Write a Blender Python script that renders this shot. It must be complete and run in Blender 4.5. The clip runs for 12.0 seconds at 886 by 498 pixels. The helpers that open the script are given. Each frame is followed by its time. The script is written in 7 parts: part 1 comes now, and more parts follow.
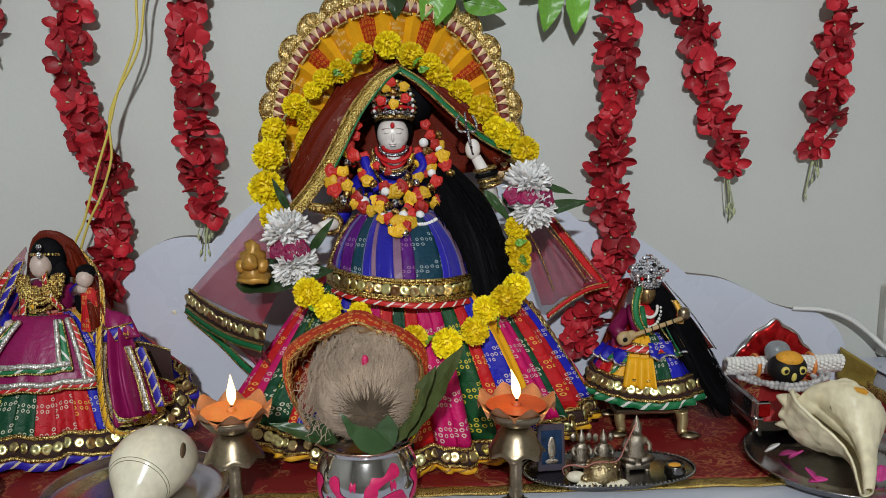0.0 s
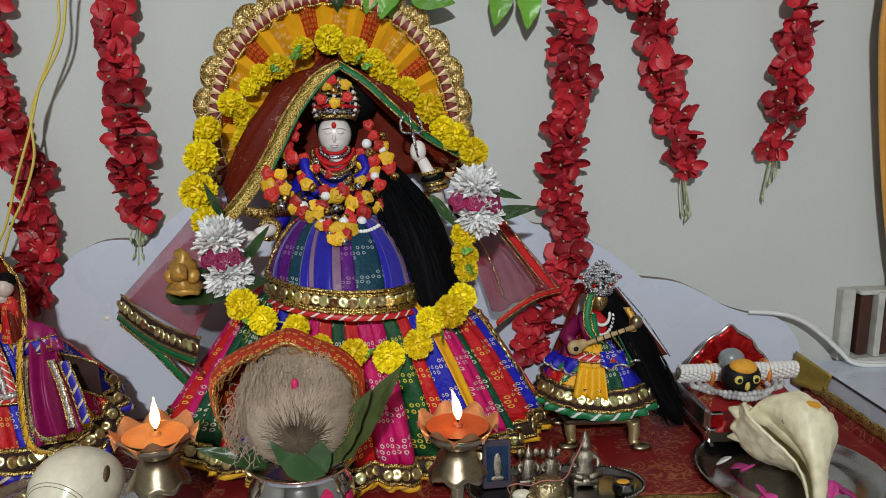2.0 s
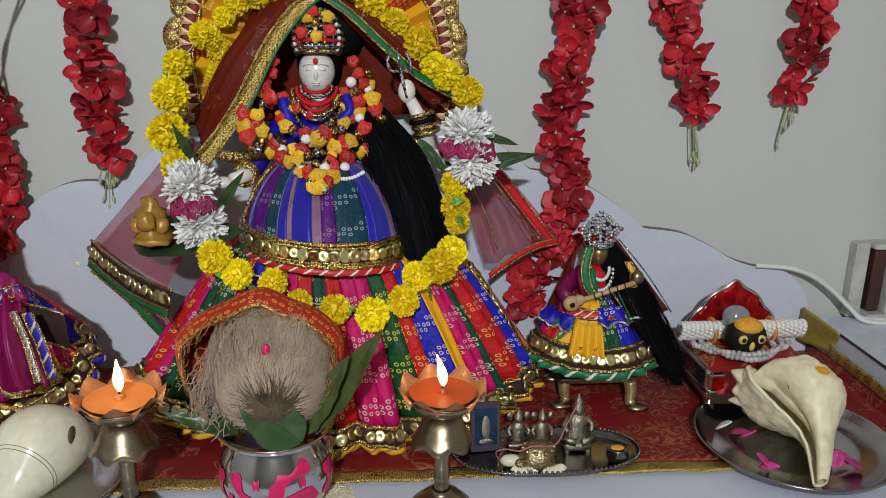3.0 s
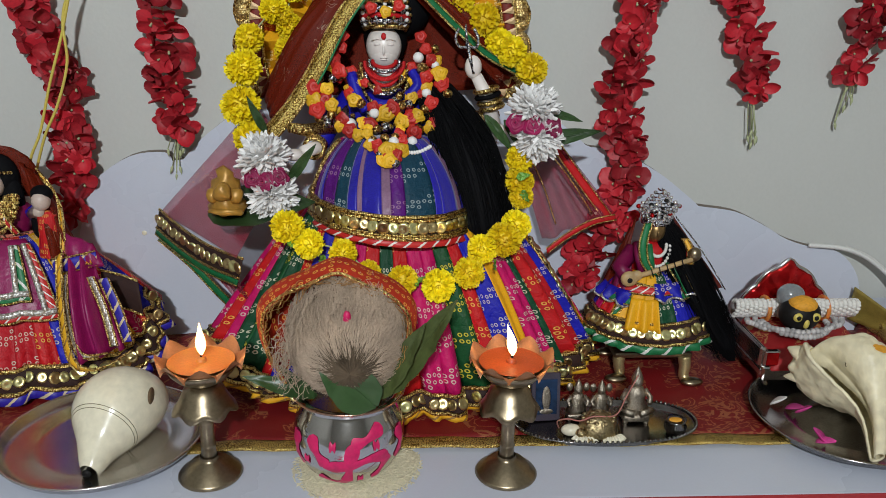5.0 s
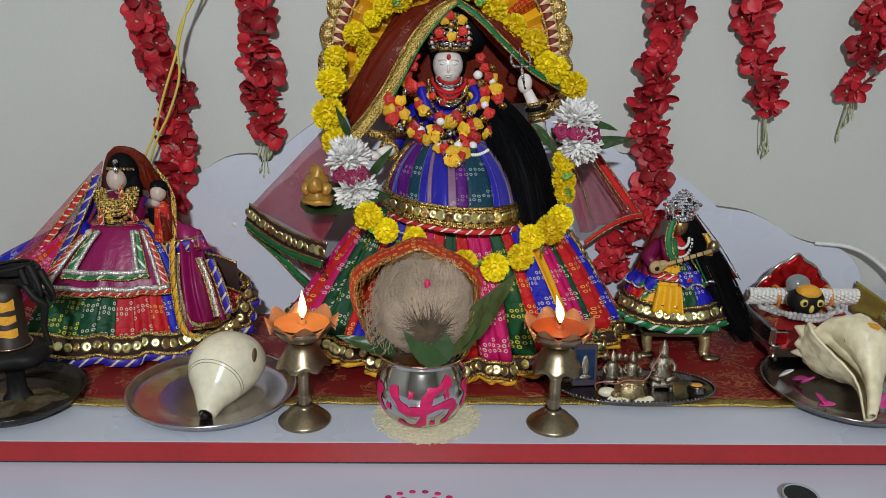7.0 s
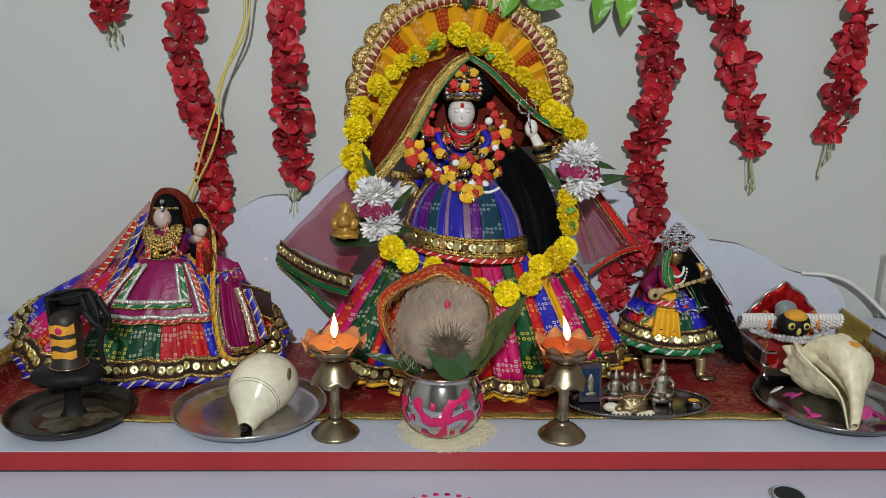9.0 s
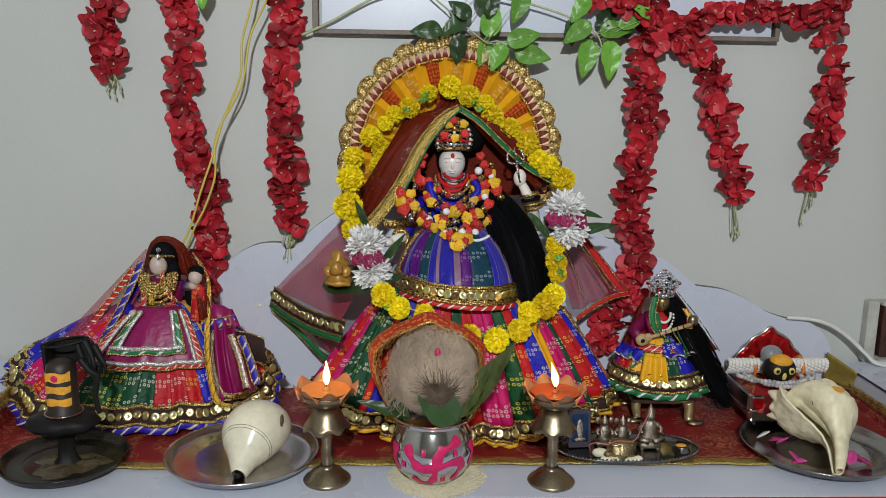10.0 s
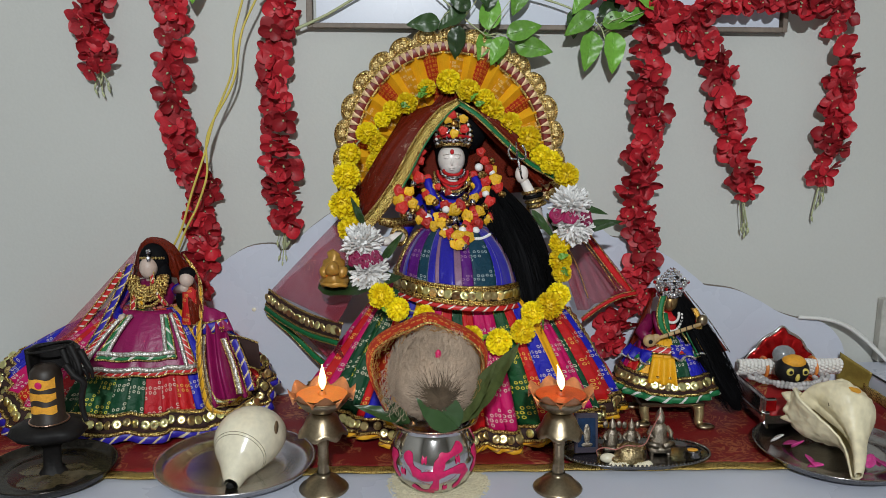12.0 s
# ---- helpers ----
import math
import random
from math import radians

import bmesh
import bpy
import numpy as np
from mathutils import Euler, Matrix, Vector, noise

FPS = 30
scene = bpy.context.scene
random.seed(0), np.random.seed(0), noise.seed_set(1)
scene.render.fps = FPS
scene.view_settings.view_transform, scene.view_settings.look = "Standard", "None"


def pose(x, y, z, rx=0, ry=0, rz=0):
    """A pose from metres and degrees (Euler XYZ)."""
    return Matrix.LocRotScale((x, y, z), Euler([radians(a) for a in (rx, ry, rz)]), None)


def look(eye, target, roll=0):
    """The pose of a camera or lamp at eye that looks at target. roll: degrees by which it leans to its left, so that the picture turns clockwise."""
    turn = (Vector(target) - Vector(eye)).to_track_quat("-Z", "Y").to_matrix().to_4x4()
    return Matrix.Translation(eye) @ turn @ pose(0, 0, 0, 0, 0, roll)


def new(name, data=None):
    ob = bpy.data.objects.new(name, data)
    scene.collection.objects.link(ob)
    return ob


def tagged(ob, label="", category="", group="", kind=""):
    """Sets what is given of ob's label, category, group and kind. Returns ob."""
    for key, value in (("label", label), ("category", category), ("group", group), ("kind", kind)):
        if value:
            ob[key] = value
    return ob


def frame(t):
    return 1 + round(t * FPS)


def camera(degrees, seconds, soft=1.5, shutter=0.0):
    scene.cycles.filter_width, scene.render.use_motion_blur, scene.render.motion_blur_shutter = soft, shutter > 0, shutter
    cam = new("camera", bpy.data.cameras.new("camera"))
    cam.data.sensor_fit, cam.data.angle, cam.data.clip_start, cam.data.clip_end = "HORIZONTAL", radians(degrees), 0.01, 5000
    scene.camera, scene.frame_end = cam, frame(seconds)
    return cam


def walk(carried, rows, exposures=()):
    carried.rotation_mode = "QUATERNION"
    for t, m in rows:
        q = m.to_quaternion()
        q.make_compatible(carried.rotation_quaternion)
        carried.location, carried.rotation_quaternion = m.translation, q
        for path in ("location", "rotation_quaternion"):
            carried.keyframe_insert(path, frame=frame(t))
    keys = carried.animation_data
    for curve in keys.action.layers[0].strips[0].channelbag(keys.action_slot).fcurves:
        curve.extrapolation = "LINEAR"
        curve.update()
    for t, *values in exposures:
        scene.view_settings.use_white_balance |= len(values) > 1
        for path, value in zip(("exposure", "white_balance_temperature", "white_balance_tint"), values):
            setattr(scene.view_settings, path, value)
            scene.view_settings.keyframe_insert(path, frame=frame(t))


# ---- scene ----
cam = camera(57.7, 12.0, soft=0.55)
PATH = [
    (0, (0.038, -0.911, 0.531), (0.14, 1.054, 0.173), -0.6),
    (0.5, (0.063, -0.915, 0.527), (0.195, 1.051, 0.182), -0.7),
    (1, (0.079, -0.918, 0.528), (0.233, 1.047, 0.19), -0.8),
    (1.5, (0.081, -0.896, 0.557), (0.252, 1.067, 0.213), -0.6),
    (2, (0.082, -0.852, 0.567), (0.254, 1.096, 0.148), -0.1),
    (2.5, (0.097, -0.802, 0.58), (0.267, 1.11, 0.02), 0.6),
    (2.7, (0.106, -0.78, 0.579), (0.277, 1.126, -0.001), 0.7),
    (4.3, (0.104, -0.757, 0.587), (0.223, 1.139, -0.037), 0.5),
    (4.5, (0.087, -0.765, 0.584), (0.214, 1.128, -0.051), 0.7),
    (5, (0.043, -0.789, 0.58), (0.162, 1.1, -0.067), 1.2),
    (5.5, (0.003, -0.831, 0.578), (0.107, 1.054, -0.084), 1.7),
    (6, (-0.016, -0.86, 0.573), (0.073, 1.025, -0.091), 1.6),
    (6.5, (-0.023, -0.907, 0.579), (0.068, 0.98, -0.076), 1.6),
    (7, (-0.029, -0.982, 0.59), (0.049, 0.925, -0.008), 1.5),
    (7.2, (-0.04, -1.006, 0.595), (0.046, 0.907, 0.017), 1.6),
    (8.8, (-0.061, -1.108, 0.588), (0.009, 0.828, 0.09), 1.0),
    (9, (-0.054, -1.114, 0.589), (0.012, 0.828, 0.115), 0.9),
    (9.5, (-0.052, -1.136, 0.602), (0.018, 0.821, 0.196), 0.9),
    (10, (-0.048, -1.139, 0.612), (0.03, 0.822, 0.23), 0.9),
    (10.5, (-0.05, -1.146, 0.613), (0.028, 0.819, 0.247), 0.8),
    (11, (-0.055, -1.133, 0.608), (0.029, 0.832, 0.247), 0.7),
    (11.5, (-0.053, -1.119, 0.603), (0.032, 0.846, 0.244), 0.7),
    (12, (-0.045, -1.093, 0.586), (0.032, 0.873, 0.225), 0.4),
]
walk(cam, [(t, look(eye, target, roll)) for t, eye, target, roll in PATH])

# ---- world and lamps ----
world = bpy.data.worlds.new("room_air")
scene.world = world
world.use_nodes = True
world.node_tree.nodes["Background"].inputs["Color"].default_value = (0.80, 0.88, 1.0, 1)
world.node_tree.nodes["Background"].inputs["Strength"].default_value = 0.004


def tube_light(name, at, target, power, sx, sy, colour):
    lamp = bpy.data.lights.new(name, "AREA")
    lamp.shape, lamp.size, lamp.size_y, lamp.energy, lamp.color = "RECTANGLE", sx, sy, power, colour
    ob = new(name, lamp)
    ob.matrix_basis = look(at, target)
    return ob


tube_light("tube_lamp", (-0.08, -2.35, 1.50), (0.05, 0.4, 0.3), 50.0, 0.12, 0.05, (0.93, 0.98, 1.0))
scene.view_settings.exposure = 0.09

# ---- geometry helpers ----
ORG = {}


class Geo:
    """Vertices, faces, material slots and plane coordinates of one mesh, in world metres."""

    def __init__(self):
        self.v, self.f, self.m, self.uv = [], [], [], []

    def add(self, verts, faces, m=0, uv=None):
        n = len(self.v)
        self.v += [tuple(p) for p in verts]
        self.uv += [tuple(q) for q in uv] if uv else [(p[0], p[2]) for p in verts]
        self.f += [tuple(i + n for i in f) for f in faces]
        self.m += [m] * len(faces)
        return self

    def grid(self, fn, nu, nv, m=0, su=1.0, sv=1.0):
        vs, uv, fs = [], [], []
        for j in range(nv + 1):
            for i in range(nu + 1):
                vs.append(fn(i / nu, j / nv))
                uv.append((i / nu * su, j / nv * sv))
        for j in range(nv):
            for i in range(nu):
                a = j * (nu + 1) + i
                fs.append((a, a + 1, a + nu + 2, a + nu + 1))
        return self.add(vs, fs, m, uv)

    def tube(self, pts, rad, n=8, m=0, caps=True):
        pts = [Vector(p) for p in pts]
        rads = rad if isinstance(rad, (list, tuple)) else [rad] * len(pts)
        vs, uv, fs, run = [], [], [], 0.0
        prev = None
        for k, p in enumerate(pts):
            d = (pts[min(k + 1, len(pts) - 1)] - pts[max(k - 1, 0)]).normalized()
            if prev is None:
                a = d.orthogonal().normalized()
            else:
                a = (prev - d * prev.dot(d))
                a = a.normalized() if a.length > 1e-6 else d.orthogonal().normalized()
            prev = a
            b = d.cross(a)
            if k:
                run += (p - pts[k - 1]).length
            for i in range(n):
                t = 2 * math.pi * i / n
                vs.append(p + (a * math.cos(t) + b * math.sin(t)) * rads[k])
                uv.append((i / n * 6.28 * rads[k], run))
        for k in range(len(pts) - 1):
            for i in range(n):
                fs.append((k * n + i, k * n + (i + 1) % n, (k + 1) * n + (i + 1) % n, (k + 1) * n + i))
        if caps:
            fs.append(tuple(range(n))[::-1])
            fs.append(tuple((len(pts) - 1) * n + i for i in range(n)))
        return self.add(vs, fs, m, uv)

    def lathe(self, prof, c=(0, 0, 0), n=32, m=0, sx=1.0, sy=1.0, wave=None):
        vs, uv, fs, run = [], [], [], 0.0
        for k, (r, z) in enumerate(prof):
            if k:
                run += math.hypot(r - prof[k - 1][0], z - prof[k - 1][1])
            for i in range(n):
                t = 2 * math.pi * i / n
                rr, zz = wave(t, k, r, z) if wave else (r, z)
                vs.append((c[0] + rr * sx * math.cos(t), c[1] + rr * sy * math.sin(t), c[2] + zz))
                uv.append((t * 0.05, run))
        for k in range(len(prof) - 1):
            for i in range(n):
                fs.append((k * n + i, k * n + (i + 1) % n, (k + 1) * n + (i + 1) % n, (k + 1) * n + i))
        return self.add(vs, fs, m, uv)

    def ball(self, c, rx, ry=None, rz=None, m=0, n=14, rot=None):
        ry, rz = ry or rx, rz or rx
        vs, fs = [], []
        k = max(5, n // 2 + 1)
        for j in range(k + 1):
            ph = math.pi * j / k
            for i in range(n):
                t = 2 * math.pi * i / n
                p = Vector((rx * math.sin(ph) * math.cos(t), ry * math.sin(ph) * math.sin(t), rz * math.cos(ph)))
                vs.append(Vector(c) + (rot @ p if rot else p))
        for j in range(k):
            for i in range(n):
                fs.append((j * n + i, (j + 1) * n + i, (j + 1) * n + (i + 1) % n, j * n + (i + 1) % n))
        return self.add(vs, fs, m)

    def box(self, lo, hi, m=0, bev=0.0):
        lo, hi = Vector(lo), Vector(hi)
        b = bev
        vs, fs = [], []
        zs = [lo.z, lo.z + b, hi.z - b, hi.z] if b else [lo.z, hi.z]
        ins = [b, 0, 0, b] if b else [0, 0]
        for z, s in zip(zs, ins):
            x0, x1, y0, y1 = lo.x + s, hi.x - s, lo.y + s, hi.y - s
            if b:
                ring = [(x0 + b, y0), (x1 - b, y0), (x1, y0 + b), (x1, y1 - b), (x1 - b, y1), (x0 + b, y1), (x0, y1 - b), (x0, y0 + b)]
            else:
                ring = [(x0, y0), (x1, y0), (x1, y1), (x0, y1)]
            vs += [(x, y, z) for x, y in ring]
        n = 8 if b else 4
        for k in range(len(zs) - 1):
            for i in range(n):
                fs.append((k * n + i, k * n + (i + 1) % n, (k + 1) * n + (i + 1) % n, (k + 1) * n + i))
        fs.append(tuple(range(n))[::-1])
        fs.append(tuple((len(zs) - 1) * n + i for i in range(n)))
        return self.add(vs, fs, m)

    def moved(self, mtx):
        self.v = [tuple(mtx @ Vector(p)) for p in self.v]
        return self

    def data(self, name, mats, org=(0, 0, 0), smooth=True):
        me = bpy.data.meshes.new(name)
        me.from_pydata([(p[0] - org[0], p[1] - org[1], p[2] - org[2]) for p in self.v], [], self.f)
        lay = me.uv_layers.new(name="plane")
        idx = np.empty(len(me.loops), dtype=np.int32)
        me.loops.foreach_get("vertex_index", idx)
        lay.data.foreach_set("uv", np.array(self.uv, dtype=np.float32)[idx].ravel())
        me.polygons.foreach_set("material_index", np.array(self.m, dtype=np.int32))
        me.polygons.foreach_set("use_smooth", np.full(len(self.f), smooth))
        for q in mats if isinstance(mats, (list, tuple)) else [mats]:
            me.materials.append(q)
        me.update()
        return me


def thing(name, at, label, category, group="", kind=""):
    ob = new(name)
    ob.empty_display_size = 0.02
    ob.location = at
    ORG[ob.name] = Vector(at)
    return tagged(ob, label, category, group, kind)


def part(name, geo, mats, parent, label="", smooth=True, thick=0.0):
    """One mesh under a thing or a part, its vertices given in world metres."""
    org = ORG[parent.name]
    ob = new(name, geo.data(name, mats, org, smooth))
    ob.parent = parent
    ORG[ob.name] = org
    if thick:
        mod = ob.modifiers.new("thickness", "SOLIDIFY")
        mod.thickness, mod.offset = thick, 0
    return tagged(ob, label)


def solo(name, geo, mats, label, category, group="", kind="", smooth=True, at=None, thick=0.0):
    """A thing that is one mesh; its origin sits at its lowest middle."""
    vs = geo.v
    if at is None:
        at = (sum(p[0] for p in vs) / len(vs), sum(p[1] for p in vs) / len(vs), min(p[2] for p in vs))
    ob = new(name, geo.data(name, mats, at, smooth))
    ob.location = at
    ORG[ob.name] = Vector(at)
    if thick:
        mod = ob.modifiers.new("thickness", "SOLIDIFY")
        mod.thickness, mod.offset = thick, 0
    return tagged(ob, label, category, group, kind)


def piece(name, data, parent, m):
    """One of many alike parts that share a mesh, at the world pose m."""
    ob = new(name, data)
    ob.parent = parent
    ob.matrix_basis = Matrix.Translation(-ORG[parent.name]) @ m
    ORG[ob.name] = ORG[parent.name]
    return ob


def lerp(a, b, t):
    return a + (b - a) * t


def spline(pts, n):
    """n + 1 points of a smooth line through pts."""
    pts = [Vector(p) for p in pts]
    out = []
    for k in range(n + 1):
        s = k / n * (len(pts) - 1)
        i = min(int(s), len(pts) - 2)
        t = s - i
        p0, p1, p2, p3 = pts[max(i - 1, 0)], pts[i], pts[i + 1], pts[min(i + 2, len(pts) - 1)]
        out.append(0.5 * (2 * p1 + (p2 - p0) * t + (2 * p0 - 5 * p1 + 4 * p2 - p3) * t * t + (3 * p1 - p0 - 3 * p2 + p3) * t ** 3))
    return out


def facing(p, normal, up=(0, 0, 1), roll=0.0, s=1.0):
    """A pose at p whose z looks along normal."""
    z = Vector(normal).normalized()
    x = Vector(up).cross(z)
    x = x.normalized() if x.length > 1e-5 else z.orthogonal().normalized()
    y = z.cross(x)
    m = Matrix((x, y, z)).transposed().to_4x4()
    return Matrix.Translation(p) @ m @ Matrix.Rotation(roll, 4, "Z") @ Matrix.Scale(s, 4)


# ---- materials ----
def base_mat(name, rough=0.5, metal=0.0):
    q = bpy.data.materials.new(name)
    q.use_nodes = True
    b = q.node_tree.nodes["Principled BSDF"]
    b.inputs["Roughness"].default_value = rough
    b.inputs["Metallic"].default_value = metal
    return q, q.node_tree, b


def math_node(nt, op, a, b=None, c=None):
    n = nt.nodes.new("ShaderNodeMath")
    n.operation = op
    for k, x in enumerate((a, b, c)):
        if x is None:
            continue
        if isinstance(x, (int, float)):
            n.inputs[k].default_value = x
        else:
            nt.links.new(x, n.inputs[k])
    return n.outputs[0]


def mix_node(nt, fac, a, b):
    n = nt.nodes.new("ShaderNodeMix")
    n.data_type = "RGBA"
    for k, x in ((0, fac), (6, a), (7, b)):
        if isinstance(x, (int, float)):
            n.inputs[k].default_value = x
        elif isinstance(x, tuple):
            n.inputs[k].default_value = (*x[:3], 1)
        else:
            nt.links.new(x, n.inputs[k])
    return n.outputs[2]


def coords(nt, which="Object"):
    return nt.nodes.new("ShaderNodeTexCoord").outputs[which]


def noise_node(nt, vec, scale, detail=3.0, dist=0.0):
    n = nt.nodes.new("ShaderNodeTexNoise")
    nt.links.new(vec, n.inputs["Vector"])
    n.inputs["Scale"].default_value, n.inputs["Detail"].default_value, n.inputs["Distortion"].default_value = scale, detail, dist
    return n.outputs["Fac"]


def bump_to(nt, b, height, strength, dist=0.001):
    n = nt.nodes.new("ShaderNodeBump")
    n.inputs["Strength"].default_value, n.inputs["Distance"].default_value = strength, dist
    nt.links.new(height, n.inputs["Height"])
    nt.links.new(n.outputs[0], b.inputs["Normal"])


def plain(name, col, rough=0.5, metal=0.0, grain=400.0, blotch=25.0, var=0.25, bump=0.15, rnd=0.0, dist=0.001, sheen=0.0):
    """Colour with grain and blotches at two sizes, a fine relief, and a shift from piece to piece."""
    q, nt, b = base_mat(name, rough, metal)
    vec = coords(nt)
    g, l = noise_node(nt, vec, grain), noise_node(nt, vec, blotch, 4.0)
    mid = math_node(nt, "ADD", math_node(nt, "MULTIPLY", g, 0.45), math_node(nt, "MULTIPLY", l, 0.55))
    if rnd:
        r = nt.nodes.new("ShaderNodeObjectInfo").outputs["Random"]
        mid = math_node(nt, "ADD", mid, math_node(nt, "MULTIPLY", math_node(nt, "SUBTRACT", r, 0.5), rnd))
    fac = math_node(nt, "MULTIPLY_ADD", math_node(nt, "SUBTRACT", mid, 0.5), 2.2, 0.5)
    fac = math_node(nt, "MINIMUM", math_node(nt, "MAXIMUM", fac, 0.0), 1.0)
    lo = tuple(c * (1 - var) for c in col)
    hi = tuple(min(1.0, c * (1 + var)) for c in col)
    nt.links.new(mix_node(nt, fac, lo, hi), b.inputs["Base Color"])
    ro = math_node(nt, "MULTIPLY_ADD", l, 0.25 * rough, 0.87 * rough)
    nt.links.new(ro, b.inputs["Roughness"])
    if "cloth" in name or "satin" in name:
        bump_to(nt, b, math_node(nt, "ADD", math_node(nt, "MULTIPLY", g, 0.15), noise_node(nt, vec, 45.0, 2.0, 0.8)), 0.35, 0.005)
    elif bump:
        bump_to(nt, b, g, bump, dist)
    if sheen:
        b.inputs["Sheen Weight"].default_value = sheen
    if "cloth" in name or "satin" in name:
        b.inputs["Specular IOR Level"].default_value = 0.3
    return q


def uv_parts(nt):
    s = nt.nodes.new("ShaderNodeSeparateXYZ")
    nt.links.new(coords(nt, "UV"), s.inputs[0])
    return s.outputs[0], s.outputs[1]


def tie_dye(name, col, dot=(0.70, 0.62, 0.52), pitch=0.0088, row=0.046, share=0.30, alpha=1.0, rough=0.5):
    """Tie-dyed cloth: rows of small pale rings with a dark centre."""
    q, nt, b = base_mat(name, rough)
    b.inputs["Specular IOR Level"].default_value = 0.3
    uv = coords(nt, "UV")
    vor = nt.nodes.new("ShaderNodeTexVoronoi")
    vor.voronoi_dimensions = "2D"
    vor.inputs["Scale"].default_value = 1 / pitch
    vor.inputs["Randomness"].default_value = 0.22
    nt.links.new(uv, vor.inputs["Vector"])
    d = vor.outputs["Distance"]
    ring = math_node(nt, "MULTIPLY", math_node(nt, "GREATER_THAN", d, 0.17), math_node(nt, "LESS_THAN", d, 0.345))
    cell = nt.nodes.new("ShaderNodeSeparateXYZ")
    nt.links.new(vor.outputs["Position"], cell.inputs[0])
    u, v = cell.outputs[0], cell.outputs[1]
    wav = math_node(nt, "SINE", math_node(nt, "MULTIPLY", math_node(nt, "ADD", v, math_node(nt, "MULTIPLY", u, 0.4)), 6.283 / row))
    patch = noise_node(nt, vor.outputs["Position"], 30.0, 1.0)
    rows = math_node(nt, "GREATER_THAN", math_node(nt, "MULTIPLY_ADD", math_node(nt, "SUBTRACT", patch, 0.5), 1.5, wav), share)
    ring = math_node(nt, "MULTIPLY", ring, rows)
    fine = noise_node(nt, uv, 500.0, 2.0)
    wide = noise_node(nt, uv, 22.0, 3.0)
    dye = mix_node(nt, wide, tuple(c * 0.5 for c in col), tuple(min(1, c * 1.3) for c in col))
    cold = mix_node(nt, math_node(nt, "MULTIPLY", ring, math_node(nt, "MULTIPLY_ADD", fine, 0.9, 0.25)), dye, dot)
    nt.links.new(cold, b.inputs["Base Color"])
    bump_to(nt, b, math_node(nt, "ADD", math_node(nt, "MULTIPLY", fine, 0.5), math_node(nt, "ADD", ring, math_node(nt, "MULTIPLY", math_node(nt, "ADD", wide, noise_node(nt, uv, 70.0, 2.0, 0.6)), 2.2))), 0.55, 0.0022)
    if alpha < 1:
        b.inputs["Alpha"].default_value = alpha
    return q


def striped(name, a, b2, pitch, slant=1.0, rough=0.45, metal=0.0):
    q, nt, b = base_mat(name, rough, metal)
    u, v = uv_parts(nt)
    w = math_node(nt, "SINE", math_node(nt, "MULTIPLY", math_node(nt, "ADD", u, math_node(nt, "MULTIPLY", v, slant)), 6.283 / pitch))
    f = noise_node(nt, coords(nt, "UV"), 300.0)
    fac = math_node(nt, "GREATER_THAN", math_node(nt, "ADD", w, math_node(nt, "MULTIPLY", math_node(nt, "SUBTRACT", f, 0.5), 0.6)), 0.78)
    shade = mix_node(nt, f, tuple(c * 0.75 for c in a), tuple(min(1, c * 1.2) for c in a))
    nt.links.new(mix_node(nt, fac, shade, b2), b.inputs["Base Color"])
    bump_to(nt, b, math_node(nt, "ADD", f, fac), 0.3, 0.001)
    return q


def beaded(name, col, size, rough=0.3, metal=1.0, gap=(0.05, 0.02, 0.01), strength=0.9):
    """Braid, sequins and metal lace: small bright beads over a dark ground."""
    q, nt, b = base_mat(name, rough, metal)
    vor = nt.nodes.new("ShaderNodeTexVoronoi")
    vor.inputs["Scale"].default_value = 1 / size
    vor.inputs["Randomness"].default_value = 0.6
    vec = coords(nt)
    nt.links.new(vec, vor.inputs["Vector"])
    d = vor.outputs["Distance"]
    fac = math_node(nt, "GREATER_THAN", d, 0.55)
    vary = mix_node(nt, noise_node(nt, vec, 60.0), tuple(c * 0.7 for c in col), tuple(min(1, c * 1.25) for c in col))
    nt.links.new(mix_node(nt, fac, vary, gap), b.inputs["Base Color"])
    bump_to(nt, b, math_node(nt, "SUBTRACT", 1.0, d), strength, size * 0.6)
    return q


def sheer(name, col, alpha, motif=(0.8, 0.7, 0.55)):
    """Thin net with a metal-thread motif."""
    q, nt, b = base_mat(name, 0.5)
    b.inputs["Specular IOR Level"].default_value = 0.12
    vec = coords(nt)
    n = noise_node(nt, vec, 28.0, 2.0, 1.6)
    curl = math_node(nt, "MULTIPLY", math_node(nt, "LESS_THAN", math_node(nt, "ABSOLUTE", math_node(nt, "SUBTRACT", n, 0.56)), 0.006), math_node(nt, "GREATER_THAN", noise_node(nt, vec, 11.0, 1.0), 0.55))
    fine = noise_node(nt, vec, 700.0, 1.0)
    nt.links.new(mix_node(nt, curl, mix_node(nt, fine, tuple(c * 0.8 for c in col), tuple(min(1, c * 1.2) for c in col)), tuple(lerp(p, r, 0.55) for p, r in zip(col, motif))), b.inputs["Base Color"])
    fold = noise_node(nt, vec, 20.0, 2.0)
    al = math_node(nt, "MAXIMUM", math_node(nt, "MULTIPLY_ADD", math_node(nt, "ADD", fine, fold), 0.22, alpha - 0.2), math_node(nt, "MULTIPLY", curl, 0.8))
    nt.links.new(al, b.inputs["Alpha"])
    bump_to(nt, b, fold, 0.4, 0.004)
    return q


